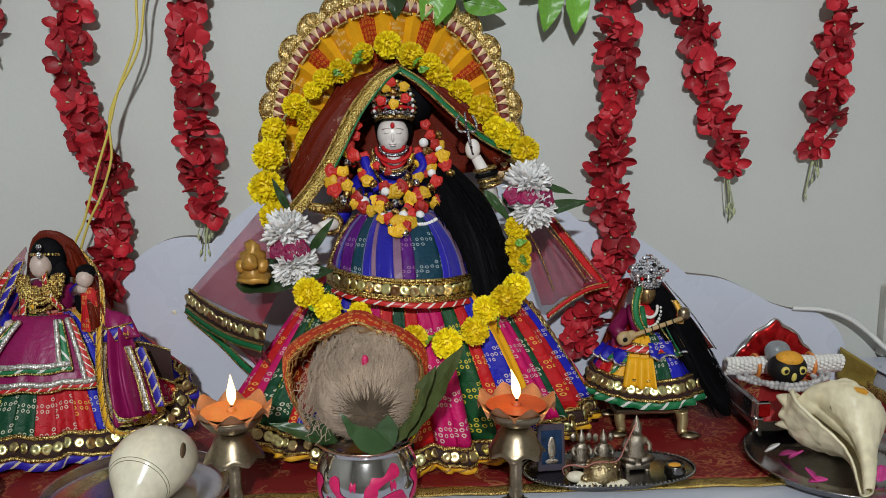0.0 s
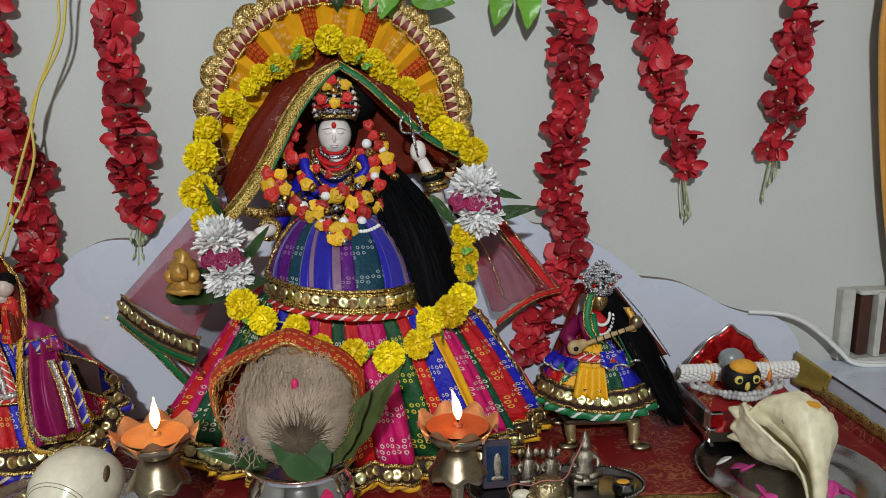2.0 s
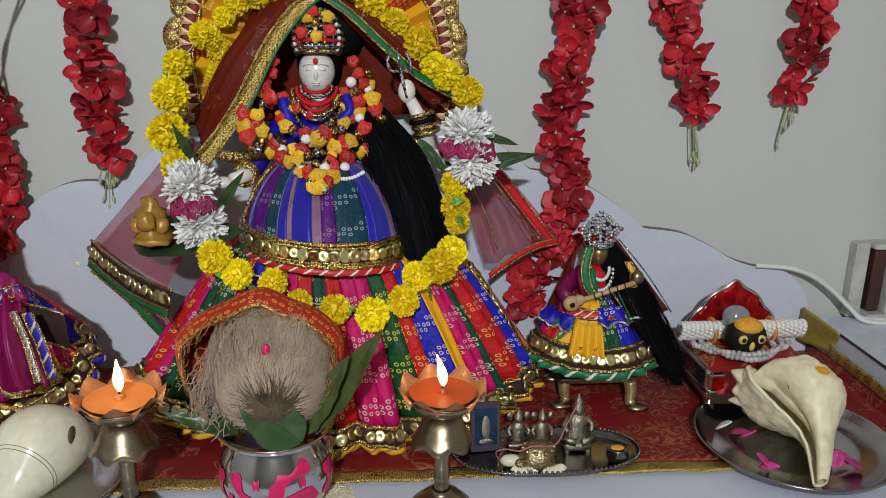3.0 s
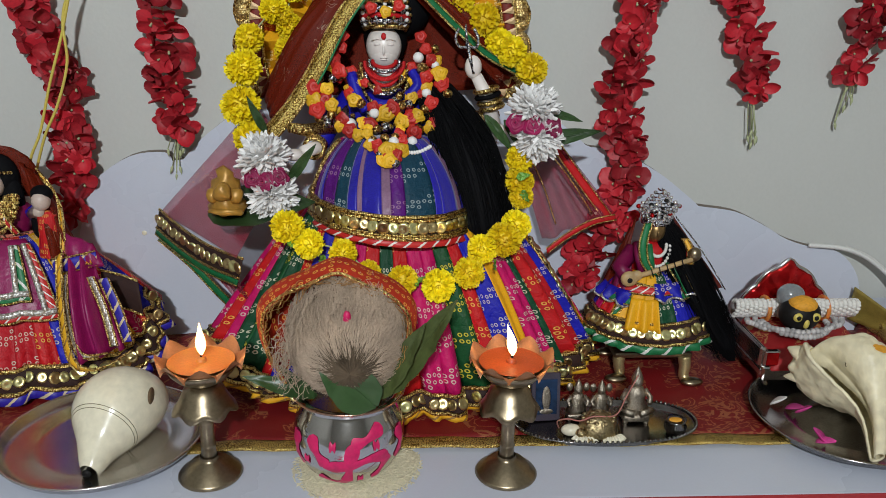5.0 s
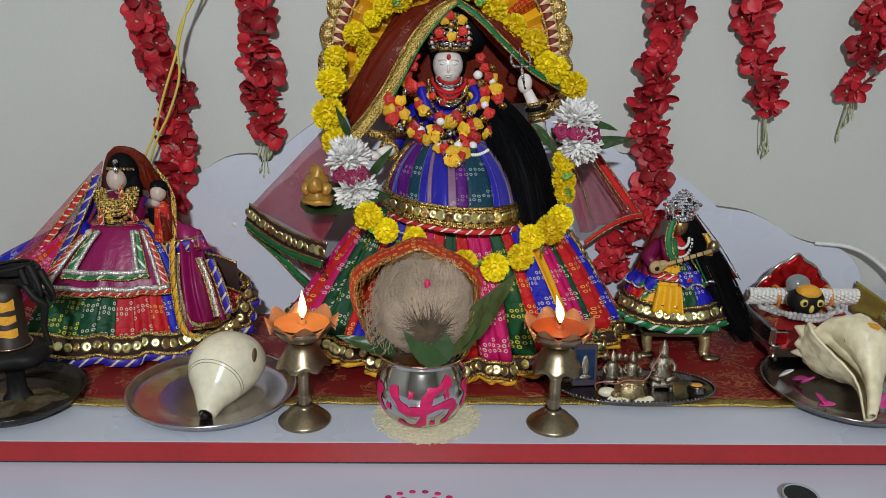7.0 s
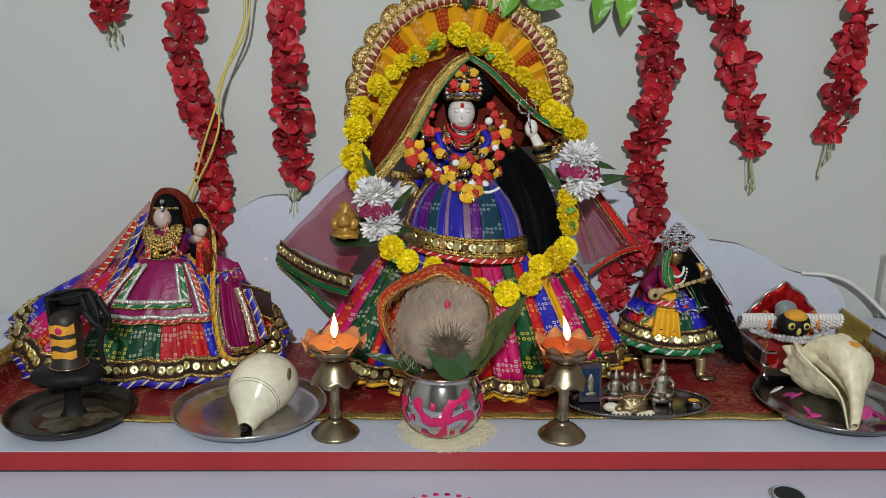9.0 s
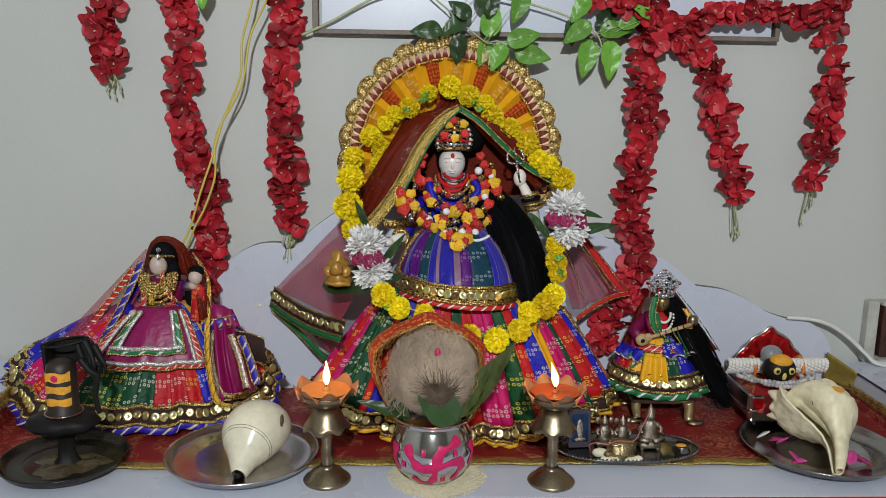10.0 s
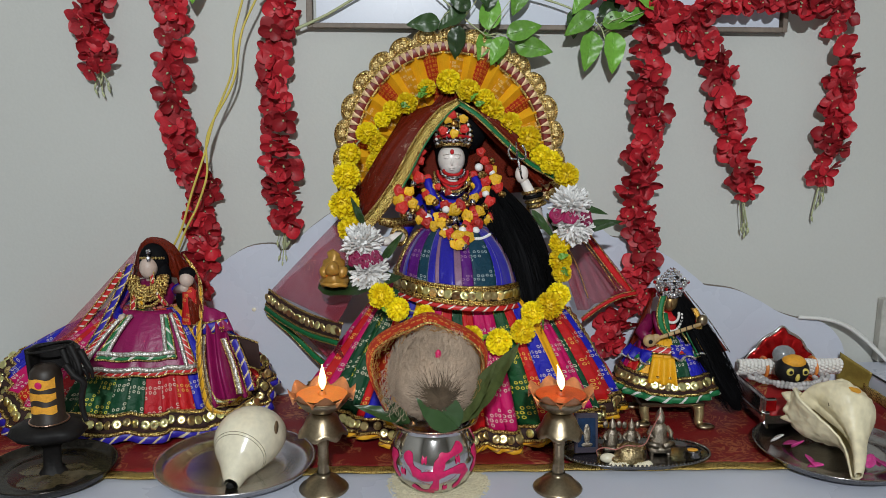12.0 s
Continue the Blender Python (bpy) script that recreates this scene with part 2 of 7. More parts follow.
def brocade(name, col, gold, scale=26.0, amount=0.035):
    q, nt, b = base_mat(name, 0.55)
    vec = coords(nt)
    n = noise_node(nt, vec, scale, 2.0, 2.6)
    m = noise_node(nt, vec, scale * 0.45, 1.0, 0.5)
    leaf = math_node(nt, "MULTIPLY", math_node(nt, "LESS_THAN", math_node(nt, "ABSOLUTE", math_node(nt, "SUBTRACT", n, 0.52)), amount), math_node(nt, "GREATER_THAN", m, 0.47))
    fine = noise_node(nt, vec, 900.0, 1.0)
    big = noise_node(nt, vec, 9.0, 3.0)
    dye = mix_node(nt, big, tuple(c * 0.6 for c in col), tuple(c * 1.3 for c in col))
    dye = mix_node(nt, math_node(nt, "MULTIPLY", fine, 0.4), dye, tuple(c * 0.4 for c in col))
    nt.links.new(mix_node(nt, math_node(nt, "MULTIPLY", leaf, 0.75), dye, gold), b.inputs["Base Color"])
    nt.links.new(math_node(nt, "MULTIPLY", leaf, 0.5), b.inputs["Metallic"])
    bump_to(nt, b, math_node(nt, "ADD", fine, leaf), 0.4, 0.001)
    return q


def glow(name, col, power):
    q, nt, b = base_mat(name, 0.6)
    b.inputs["Base Color"].default_value = (*col, 1)
    b.inputs["Emission Color"].default_value = (*col, 1)
    b.inputs["Emission Strength"].default_value = power
    return q


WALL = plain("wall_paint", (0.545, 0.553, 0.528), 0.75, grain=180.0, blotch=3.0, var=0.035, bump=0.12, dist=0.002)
LAMINATE = plain("white_laminate", (0.60, 0.635, 0.735), 0.28, grain=300.0, blotch=6.0, var=0.03, bump=0.03)
LEDGE = plain("lower_laminate", (0.57, 0.59, 0.71), 0.25, grain=300.0, blotch=6.0, var=0.03, bump=0.03)
RED_EDGE = plain("red_edging", (0.36, 0.022, 0.024), 0.35, grain=90.0, blotch=12.0, var=0.15, bump=0.08)
# Near-black for the shade under the shelf and the end box's dark edging.
GAP_SHADE_EDGING = plain("gap_shade_edging", (0.03, 0.025, 0.03), 0.7)
WOOD = plain("grey_wood", (0.20, 0.16, 0.13), 0.6, grain=120.0, blotch=14.0, var=0.35)
# Tone for unseen walls, below WALL so that less light bounces back.
DIM_WALL = plain("dim_unseen_wall", (0.43, 0.42, 0.39), 0.75, grain=180.0, blotch=3.0, var=0.05, bump=0.12, dist=0.002)
DIM_FLOOR = plain("dim_unseen_floor", (0.24, 0.21, 0.18), 0.4, var=0.1)
CARPET = brocade("red_brocade", (0.23, 0.006, 0.008), (0.52, 0.20, 0.09))
CUSHION = brocade("red_satin_brocade", (0.42, 0.012, 0.015), (0.7, 0.42, 0.16), 32.0, 0.05)
GOLD_TRIM = beaded("gold_lace", (0.84, 0.62, 0.20), 0.0021, 0.35, 0.85, gap=(0.22, 0.12, 0.02))
GOLD = beaded("gold_braid", (0.92, 0.64, 0.24), 0.003, 0.3, 1.0, gap=(0.22, 0.11, 0.03))
COIN = plain("gold_sequin", (0.95, 0.74, 0.36), 0.30, 1.0, grain=260.0, blotch=90.0, var=0.3, bump=0.35, rnd=1.2)
BAND = plain("dark_velvet_band", (0.030, 0.010, 0.008), 0.8, grain=600.0, var=0.4)
SILVER = beaded("silver_lace", (0.75, 0.75, 0.78), 0.003, 0.25, 1.0, gap=(0.1, 0.1, 0.12))
LACE = beaded("bright_silver_lace", (0.90, 0.86, 0.80), 0.0034, 0.30, 0.75, gap=(0.45, 0.40, 0.34), strength=0.6)
APRON = plain("plum_satin_cloth", (0.24, 0.008, 0.085), 0.34, grain=500.0, blotch=18.0, var=0.35)
STEEL = plain("steel", (0.64, 0.63, 0.62), 0.12, 1.0, grain=700.0, blotch=18.0, var=0.15, bump=0.02)
DULL_STEEL = plain("dull_dark_steel", (0.21, 0.20, 0.195), 0.22, 1.0, grain=300.0, blotch=22.0, var=0.4, bump=0.12)
BRASS = plain("aged_brass", (0.33, 0.265, 0.175), 0.34, 1.0, grain=260.0, blotch=30.0, var=0.3, bump=0.12)
COPPER = plain("copper_rim", (0.55, 0.33, 0.24), 0.28, 1.0, var=0.2)
RED_PETAL = plain("red_fabric_petal", (0.42, 0.015, 0.026), 0.55, grain=300.0, blotch=40.0, var=0.34, bump=0.2, rnd=0.8)
STEM = plain("pale_green_stem", (0.42, 0.46, 0.26), 0.55, var=0.2)
LEAF = plain("bright_leaf", (0.15, 0.36, 0.045), 0.38, grain=150.0, blotch=30.0, var=0.3, bump=0.2, rnd=0.5)
DARK_LEAF = plain("dark_leaf", (0.030, 0.066, 0.020), 0.36, grain=150.0, blotch=30.0, var=0.35, bump=0.25, rnd=0.4)
MARIGOLD = plain("marigold_petal", (0.96, 0.68, 0.006), 0.6, grain=160.0, blotch=45.0, var=0.25, bump=0.1, rnd=0.4)
MUM = plain("white_petal", (0.90, 0.89, 0.88), 0.6, grain=120.0, blotch=50.0, var=0.08)
MAGENTA = plain("magenta_petal", (0.26, 0.006, 0.070), 0.55, grain=120.0, blotch=50.0, var=0.4, rnd=0.5)
PINK_PETAL = plain("pink_petal", (0.66, 0.06, 0.30), 0.5, var=0.35, rnd=0.6)
SHELL = plain("conch_shell", (0.80, 0.74, 0.57), 0.22, grain=90.0, blotch=22.0, var=0.16, bump=0.1)
OCHRE = plain("ochre_paste", (0.80, 0.36, 0.03), 0.7, grain=300.0, blotch=60.0, var=0.3, bump=0.4)
PINK_PAINT = plain("pink_paint", (0.60, 0.012, 0.11), 0.4, grain=200.0, blotch=60.0, var=0.25, bump=0.2)
HUSK = plain("coconut_fibre", (0.49, 0.375, 0.28), 0.8, grain=500.0, blotch=35.0, var=0.4, bump=0.3)
HUSK_DARK = plain("coconut_core", (0.13, 0.09, 0.055), 0.9, var=0.4)
BLACK = plain("black_stone", (0.010, 0.009, 0.009), 0.55, grain=200.0, var=0.5, bump=0.3)
HAIR = plain("black_hair", (0.004, 0.004, 0.005), 0.7, var=0.4, rnd=0.2)
HAIR.node_tree.nodes["Principled BSDF"].inputs["Specular IOR Level"].default_value = 0.08
BLACK.node_tree.nodes["Principled BSDF"].inputs["Specular IOR Level"].default_value = 0.22
MARBLE = plain("white_marble", (0.80, 0.74, 0.70), 0.3, grain=90.0, blotch=20.0, var=0.05, bump=0.03)
RICE = plain("rice", (0.72, 0.66, 0.48), 0.6, grain=900.0, blotch=300.0, var=0.2)
WAX = plain("orange_wax", (0.72, 0.26, 0.06), 0.4, var=0.2)
WAX_RED = plain("red_wax", (0.50, 0.09, 0.025), 0.35, var=0.3)
WAX.node_tree.nodes["Principled BSDF"].inputs["Subsurface Weight"].default_value = 0.6
WAX.node_tree.nodes["Principled BSDF"].inputs["Subsurface Radius"].default_value = (0.02, 0.008, 0.003)
WICK = plain("burnt_wick", (0.02, 0.012, 0.01), 0.9)
FLAME_CORE = glow("flame_core", (1.0, 0.68, 0.30), 3.0)
CABLE_Y = plain("yellow_cable", (0.62, 0.50, 0.10), 0.4, var=0.12)
CABLE_W = plain("white_cable", (0.72, 0.72, 0.70), 0.4, var=0.08)
CURTAIN = plain("gold_satin", (0.58, 0.29, 0.055), 0.32, grain=500.0, blotch=18.0, var=0.2, bump=0.1, sheen=0.4)
CURTAIN_G = plain("green_satin", (0.35, 0.40, 0.06), 0.32, grain=500.0, blotch=18.0, var=0.2, bump=0.1, sheen=0.4)
CHIPPED = plain("chipped_white_paint", (0.48, 0.47, 0.43), 0.6, grain=60.0, blotch=16.0, var=0.3, bump=0.4)
BROWN = plain("dark_brown_wood", (0.060, 0.022, 0.014), 0.5, grain=90.0, blotch=14.0, var=0.5, bump=0.3)
PEARL = plain("pearl_bead", (0.80, 0.78, 0.74), 0.22, var=0.06)
GREY_BEAD = plain("grey_bead", (0.46, 0.44, 0.44), 0.4, var=0.25, rnd=0.8)
RED_FOIL = plain("red_foil", (0.50, 0.010, 0.012), 0.18, 0.7, grain=60.0, blotch=30.0, var=0.5, bump=0.5, dist=0.004)
YELLOW = plain("yellow_cloth", (0.86, 0.42, 0.012), 0.5, grain=500.0, blotch=20.0, var=0.2)
BLUE = plain("blue_cloth", (0.012, 0.010, 0.36), 0.45, grain=500.0, blotch=20.0, var=0.35)
REDC = plain("red_cloth", (0.54, 0.012, 0.016), 0.5, grain=500.0, blotch=20.0, var=0.3)
GREENC = plain("green_cloth", (0.010, 0.16, 0.055), 0.45, grain=500.0, blotch=20.0, var=0.3)
PURPLE = plain("plum_satin", (0.18, 0.006, 0.058), 0.4, grain=500.0, blotch=20.0, var=0.3)
T_MAG = tie_dye("magenta_tie_dye", (0.60, 0.006, 0.135))
T_RED = tie_dye("red_tie_dye", (0.58, 0.010, 0.014), (0.84, 0.52, 0.10))
T_REDW = tie_dye("red_white_tie_dye", (0.52, 0.010, 0.020))
T_GRN = tie_dye("green_tie_dye", (0.006, 0.066, 0.028), (0.75, 0.72, 0.55))
T_GRNY = tie_dye("green_yellow_tie_dye", (0.007, 0.080, 0.024), (0.80, 0.66, 0.06))
T_BLU = tie_dye("blue_tie_dye", (0.014, 0.016, 0.46))
T_YEL = tie_dye("yellow_tie_dye", (0.88, 0.42, 0.010), (0.92, 0.78, 0.5))
T_YER = tie_dye("yellow_red_tie_dye", (0.76, 0.36, 0.012), (0.62, 0.03, 0.02), 0.012)
T_TEAL = tie_dye("teal_tie_dye", (0.006, 0.048, 0.085), (0.38, 0.46, 0.48), 0.0085, 0.05, 0.45)
T_PLUM = tie_dye("plum_tie_dye", (0.10, 0.006, 0.19), (0.36, 0.20, 0.34), 0.0085, 0.05, 0.6)
COCO_WRAP = tie_dye("orange_tie_dye_wrap", (0.46, 0.028, 0.008), (0.80, 0.44, 0.08), 0.0085, 0.018, -0.2)
CANDY = striped("red_white_edging", (0.55, 0.02, 0.02), (0.75, 0.72, 0.68), 0.014)
BLUE_EDGE = striped("blue_yellow_edging", (0.025, 0.015, 0.34), (0.62, 0.52, 0.34), 0.022)
GREEN_EDGE = striped("green_silver_edging", (0.012, 0.17, 0.06), (0.70, 0.70, 0.66), 0.03)
YEL_EDGE = striped("yellow_gold_edging", (0.80, 0.42, 0.02), (0.35, 0.18, 0.04), 0.02)
PINK_NET = sheer("pink_net", (0.38, 0.050, 0.085), 0.38)
MAROON_NET = sheer("maroon_net", (0.14, 0.013, 0.004), 0.84, (0.45, 0.30, 0.22))
GLASS_BALL = plain("grey_crystal", (0.30, 0.32, 0.34), 0.12, 0.3, var=0.2)

# ---- the room ----
def slab(name, lo, hi, mat, label, category, bev=0.0, kind="structure"):
    return solo(name, Geo().box(lo, hi, 0, bev), mat, label, category, kind=kind, smooth=False)


slab("wall_back", (-1.8, 0.475, -0.8), (2.2, 0.60, 2.05), WALL, "plain off-white painted wall behind the altar", "wall")
# Unseen side and front walls, added dark to deepen shade and dim reflections.
slab("wall_left", (-1.95, -2.6, -0.8), (-1.8, 0.6, 2.05), DIM_WALL, "unseen side wall, toned down to deepen the shade", "wall")
slab("wall_right", (2.2, -2.6, -0.8), (2.35, 0.6, 2.05), DIM_WALL, "unseen side wall, toned down to deepen the shade", "wall")
slab("wall_front", (-1.95, -2.75, -0.8), (2.35, -2.6, 2.05), DIM_WALL, "unseen wall facing the altar, toned down to deepen the shade", "wall")
# The floor is out of view; its dark colour keeps bounce light low.
slab("floor", (-1.95, -2.75, -0.9), (2.35, 0.6, -0.8), DIM_FLOOR, "unseen floor of the room, darkened to cut bounce light", "floor")
slab("ceiling", (-1.95, -2.75, 2.05), (2.35, 0.6, 2.15), WALL, "plain white painted ceiling", "ceiling")

# altar table: a lower top that stands out in front, and the shelf board on it
table = thing("altar_table", (0.05, 0.2, -0.8), "white laminate altar table with a projecting lower top", "table")
part("tabletop", Geo().box((-1.15, -0.32, -0.060), (1.30, 0.470, -0.0335), 0, 0.002), LEDGE, table, "pale lilac laminate top", smooth=False)
part("front_panel", Geo().box((-1.12, -0.28, -0.79), (1.27, -0.26, -0.060)), LEDGE, table, smooth=False)
for x in (-1.12, 1.25):
    part("side_panel", Geo().box((x, -0.26, -0.8), (x + 0.02, 0.465, -0.060)), LEDGE, table, smooth=False)
shelf = thing("altar_shelf", (0.05, 0.2, -0.0335), "white laminate shelf board with red front edging", "shelf")
part("board", Geo().box((-1.10, 0.002, -0.0305), (1.25, 0.472, 0.0)), LAMINATE, shelf, smooth=False)
part("edging", Geo().box((-1.10, -0.001, -0.0300), (1.25, 0.0015, -0.0008), 0, 0.0006), RED_EDGE, shelf, "dark red edging strip", smooth=False)
# Dark strip painted in for the contact shade below the shelf board.
part("seam", Geo().box((-1.10, 0.001, -0.0333), (1.25, 0.02, -0.0308)), GAP_SHADE_EDGING, shelf, "dark strip for the shade under the edging", smooth=False)

# scalloped backboard on the wall
def backboard():
    top = spline([(-0.462, 0, 0.0), (-0.460, 0, 0.15), (-0.450, 0, 0.20), (-0.425, 0, 0.262), (-0.367, 0, 0.304), (-0.312, 0, 0.311), (-0.302, 0, 0.298)], 24)
    top += spline([(-0.285, 0, 0.300), (-0.240, 0, 0.345), (-0.165, 0, 0.392), (-0.05, 0, 0.425), (0.06, 0, 0.430), (0.17, 0, 0.418), (0.27, 0, 0.384), (0.345, 0, 0.328)], 30)
    top += spline([(0.352, 0, 0.325), (0.40, 0, 0.317), (0.464, 0, 0.286), (0.52, 0, 0.245), (0.540, 0, 0.228)], 16)
    top += spline([(0.556, 0, 0.226), (0.606, 0, 0.218), (0.656, 0, 0.195), (0.696, 0, 0.172), (0.74, 0, 0.158), (0.785, 0, 0.152), (0.822, 0, 0.122), (0.842, 0, 0.078), (0.847, 0, 0.0)], 26)
    g = Geo()
    n = len(top)
    vs = [(p.x, y, max(p.z, 0.0005) if k else 0.0005) for y in (0.457, 0.4745) for k in (1, 0) for p in top]
    face = [(i, n + i, n + i + 1, i + 1) for i in range(n - 1)]
    g.add(vs, face + [tuple(2 * n + i for i in f[::-1]) for f in face])
    g.f += [(i, i + 1, 2 * n + i + 1, 2 * n + i) for i in range(n - 1)]
    g.m += [1] * (n - 1)
    return solo("backboard", g, [LAMINATE, WOOD], "pale lilac-white backboard with a cloud-cut upper edge", "backboard", smooth=False)


backboard()

# picture board high on the wall; only its lower edge shows
board = thing("wall_board", (0.21, 0.47, 0.72), "white board in a thin grey-brown frame on the wall", "board")
part("panel", Geo().box((-0.222, 0.458, 0.728), (0.650, 0.470, 1.20)), LAMINATE, board, smooth=False)
for lo, hi in (((-0.229, 0.452, 0.719), (0.656, 0.4745, 0.728)), ((-0.229, 0.452, 1.20), (0.656, 0.4745, 1.21)), ((-0.240, 0.452, 0.719), (-0.229, 0.4745, 1.21)), ((0.656, 0.452, 0.719), (0.665, 0.4745, 1.21))):
    part("frame_bar", Geo().box(lo, hi, 0, 0.001), WOOD, board, smooth=False)

# raised boxes at both ends, with cloth up their inner sides
for nm, x0, x1, y0 in (("side_box", 0.858, 1.24, 0.10), ("side_box", -1.09, -0.792, 0.10)):
    solo(nm, Geo().box((x0, y0, 0.0), (x1, 0.456, 0.066), 0, 0.002), LAMINATE, "white laminate box at the end of the shelf", "box", "end boxes of the shelf", smooth=False)


# red brocade cloth with its gold border
def carpet():
    def zed(x):
        if x > 0.846:
            return 0.003 + min(1.0, (x - 0.846) / 0.006) * 0.018
        if x < -0.780:
            return 0.003 + min(1.0, (-0.780 - x) / 0.006) * 0.055
        return 0.003
    cloth = thing("altar_cloth", (0.04, 0.28, 0.0), "red brocade altar cloth with a gold lace border", "cloth")
    xs = lambda u: lerp(-0.787, 0.857, u)
    front = lambda x: 0.1235 + 0.0015 * math.sin(x * 9.0) + 0.0015 * math.sin(x * 31) - 0.012 * min(1.0, max(0.0, (-x - 0.15) / 0.25))
    wav = lambda x, y: 0.0010 * (math.sin(x * 60 + y * 40) + math.sin(y * 95 - x * 33))
    # a dense line of steps so that the turned-up ends are clean
    steps = [-0.787, -0.7862, -0.783, -0.7805] + [lerp(-0.780, 0.846, k / 90) for k in range(91)] + [0.8465, 0.849, 0.8522, 0.853]
    def fn(u, v):
        x = steps[round(u * (len(steps) - 1))]
        y = lerp(front(x), 0.455, v)
        return (x, y, zed(x) + 0.001 + wav(x, y))
    part("field", Geo().grid(fn, len(steps) - 1, 20), CARPET, cloth, "dark red brocade with gold sprigs", thick=0.0012)
    def bn(u, v):
        x = steps[round(u * (len(steps) - 1))]
        y = lerp(front(x) - 0.0225, front(x) + 0.002, v)
        return (x, y, zed(x) + 0.0028 + 0.0012 * math.sin(v * 3.14) + 0.0008 * math.sin(x * 70))
    part("border", Geo().grid(bn, len(steps) - 1, 4), GOLD_TRIM, cloth, "gold lace border", thick=0.0012)
    for s, x in ((1, 0.856), (-1, -0.787)):
        hi = 0.042 if s > 0 else 0.070
        def en(u, v, x=x, hi=hi, s=s):
            return (x - s * 0.0060 + s * 0.001 * math.sin(u * 40), lerp(0.104, 0.455, u), lerp(hi - (0.021 if s > 0 else 0.03), hi, v) + 0.001 * math.sin(u * 55))
        part("border", Geo().grid(en, 40, 4), GOLD_TRIM, cloth, "gold lace border turned up at the end", thick=0.0015)


carpet()
flap = Geo().grid(lambda u, v: Vector((lerp(0.822, 0.856, u), 0.444 - 0.060 * u + 0.004 * math.sin(5 * v), lerp(0.030, 0.092 - 0.024 * u, v))), 10, 8)
solo("lace_flap", flap, plain("olive_gold_tissue", (0.34, 0.25, 0.055), 0.4, 0.3, grain=600.0, blotch=60.0, var=0.4, bump=0.4), "stiff gold lace corner standing up beside the end box", "lace", thick=0.0012)
solo("edge_strip", Geo().box((0.8560, 0.10, 0.0640), (0.8578, 0.456, 0.0672)), GAP_SHADE_EDGING, "dark edging strip along the white end box", "edging", smooth=False)

# worn window at the side, with its curtain
win = thing("window_1", (0.99, 0.47, 0.07), "worn white window frame with dark brown bars", "window", kind="structure")
part("frame", Geo().box((0.908, 0.452, 0.066), (0.932, 0.474, 0.198), 0, 0.002).box((0.932, 0.43, 0.066), (1.16, 0.474, 0.078), 0, 0.002).box((0.962, 0.432, 0.078), (0.974, 0.474, 0.196), 0, 0.002).box((0.932, 0.44, 0.19), (1.16, 0.474, 0.199), 0, 0.002), CHIPPED, win, "chipped white paint", smooth=False)
for x in (0.938, 0.976, 1.004, 1.032):
    part("bar", Geo().box((x, 0.445, 0.078), (x + 0.022, 0.470, 0.19), 0, 0.003), BROWN, win, "dark brown wooden bar", smooth=False)


def curtain():
    cur = thing("curtain", (1.08, 0.42, 0.19), "gold satin curtain with a green band hanging in folds", "curtain")
    def edge(z):
        t = (z - 0.19) / 1.5
        return 0.985 - 0.085 * min(1.0, max(0.0, (z - 0.22) / 0.42)) ** 0.8
    def fn(u, v):
        z = lerp(0.192, 1.70, v)
        x = edge(z) + u * (1.30 - edge(z))
        return (x, 0.415 + 0.022 * math.sin(u * 46 + 0.6 * math.sin(z * 5)) + 0.008 * math.sin(u * 17 + z * 4), z)
    part("drape", Geo().grid(fn, 90, 40), CURTAIN, cur, thick=0.002)
    def gn(u, v):
        z = lerp(0.395 - 0.02 * u, 0.50 + 0.55 * u, v)
        x = edge(z) + 0.018 + u * 0.11
        p = fn((x - edge(z)) / (1.30 - edge(z)), (z - 0.192) / 1.508)
        return (p[0], p[1] - 0.003, p[2])
    part("green_band", Geo().grid(gn, 20, 14), CURTAIN_G, cur, "yellow-green satin band", thick=0.001)


curtain()

# ---- shared small shapes ----
rng = random.Random(7)


def petal_geo(g, length, width, cup, m=0, rot=None, org=(0, 0, 0), n=3, tip=0.6, curl=0.0):
    """One cupped petal from org along +x of rot, laid over its z."""
    rot = rot or Matrix.Identity(4)
    def fn(u, v):
        s = math.sin(math.pi * min(0.97, 0.12 + 0.80 * v ** tip))
        w = width * s * (u - 0.5)
        return rot @ Vector((length * v, w, cup * (4 * (u - 0.5) ** 2 * s + v * v) + curl * math.sin(3 * v + 5 * u))) + Vector(org)
    return g.grid(fn, n - 1, n + 1, m)


def round_petal(g, length, width, cup, rot, m=0, wob=0.0):
    """A broad petal with a rounded outer edge and a soft crease."""
    def fn(u, v):
        k = 1 - (1 - v) ** 2
        h = width * math.sin(math.pi * (0.07 + 0.925 * k)) ** 0.62 * (u - 0.5)
        return rot @ Vector((length * k, h, cup * (3 * (u - 0.5) ** 2 + k * k) + wob * math.sin(4 * k + 6 * u)))
    return g.grid(fn, 4, 5, m)


def blossom_data(seed):
    r = random.Random(seed)
    g = Geo()
    n = 4 + seed % 2
    for k in range(n):
        a = 2 * math.pi * k / n + r.uniform(-0.35, 0.35)
        rot = Matrix.Rotation(a, 4, "Z") @ Matrix.Rotation(r.uniform(-0.70, 0.10), 4, "Y") @ Matrix.Rotation(r.uniform(-0.5, 0.5), 4, "X")
        round_petal(g, r.uniform(0.021, 0.027), r.uniform(0.022, 0.029), r.uniform(-0.004, 0.007), rot, wob=r.uniform(0.0005, 0.002))
    g.tube([(0, 0, -0.006), (0, 0, 0.006)], [0.0010, 0.0018], 5, 1)
    return g.data("blossom", [RED_PETAL, STEM])


BLOSSOMS = [blossom_data(k) for k in range(7)]


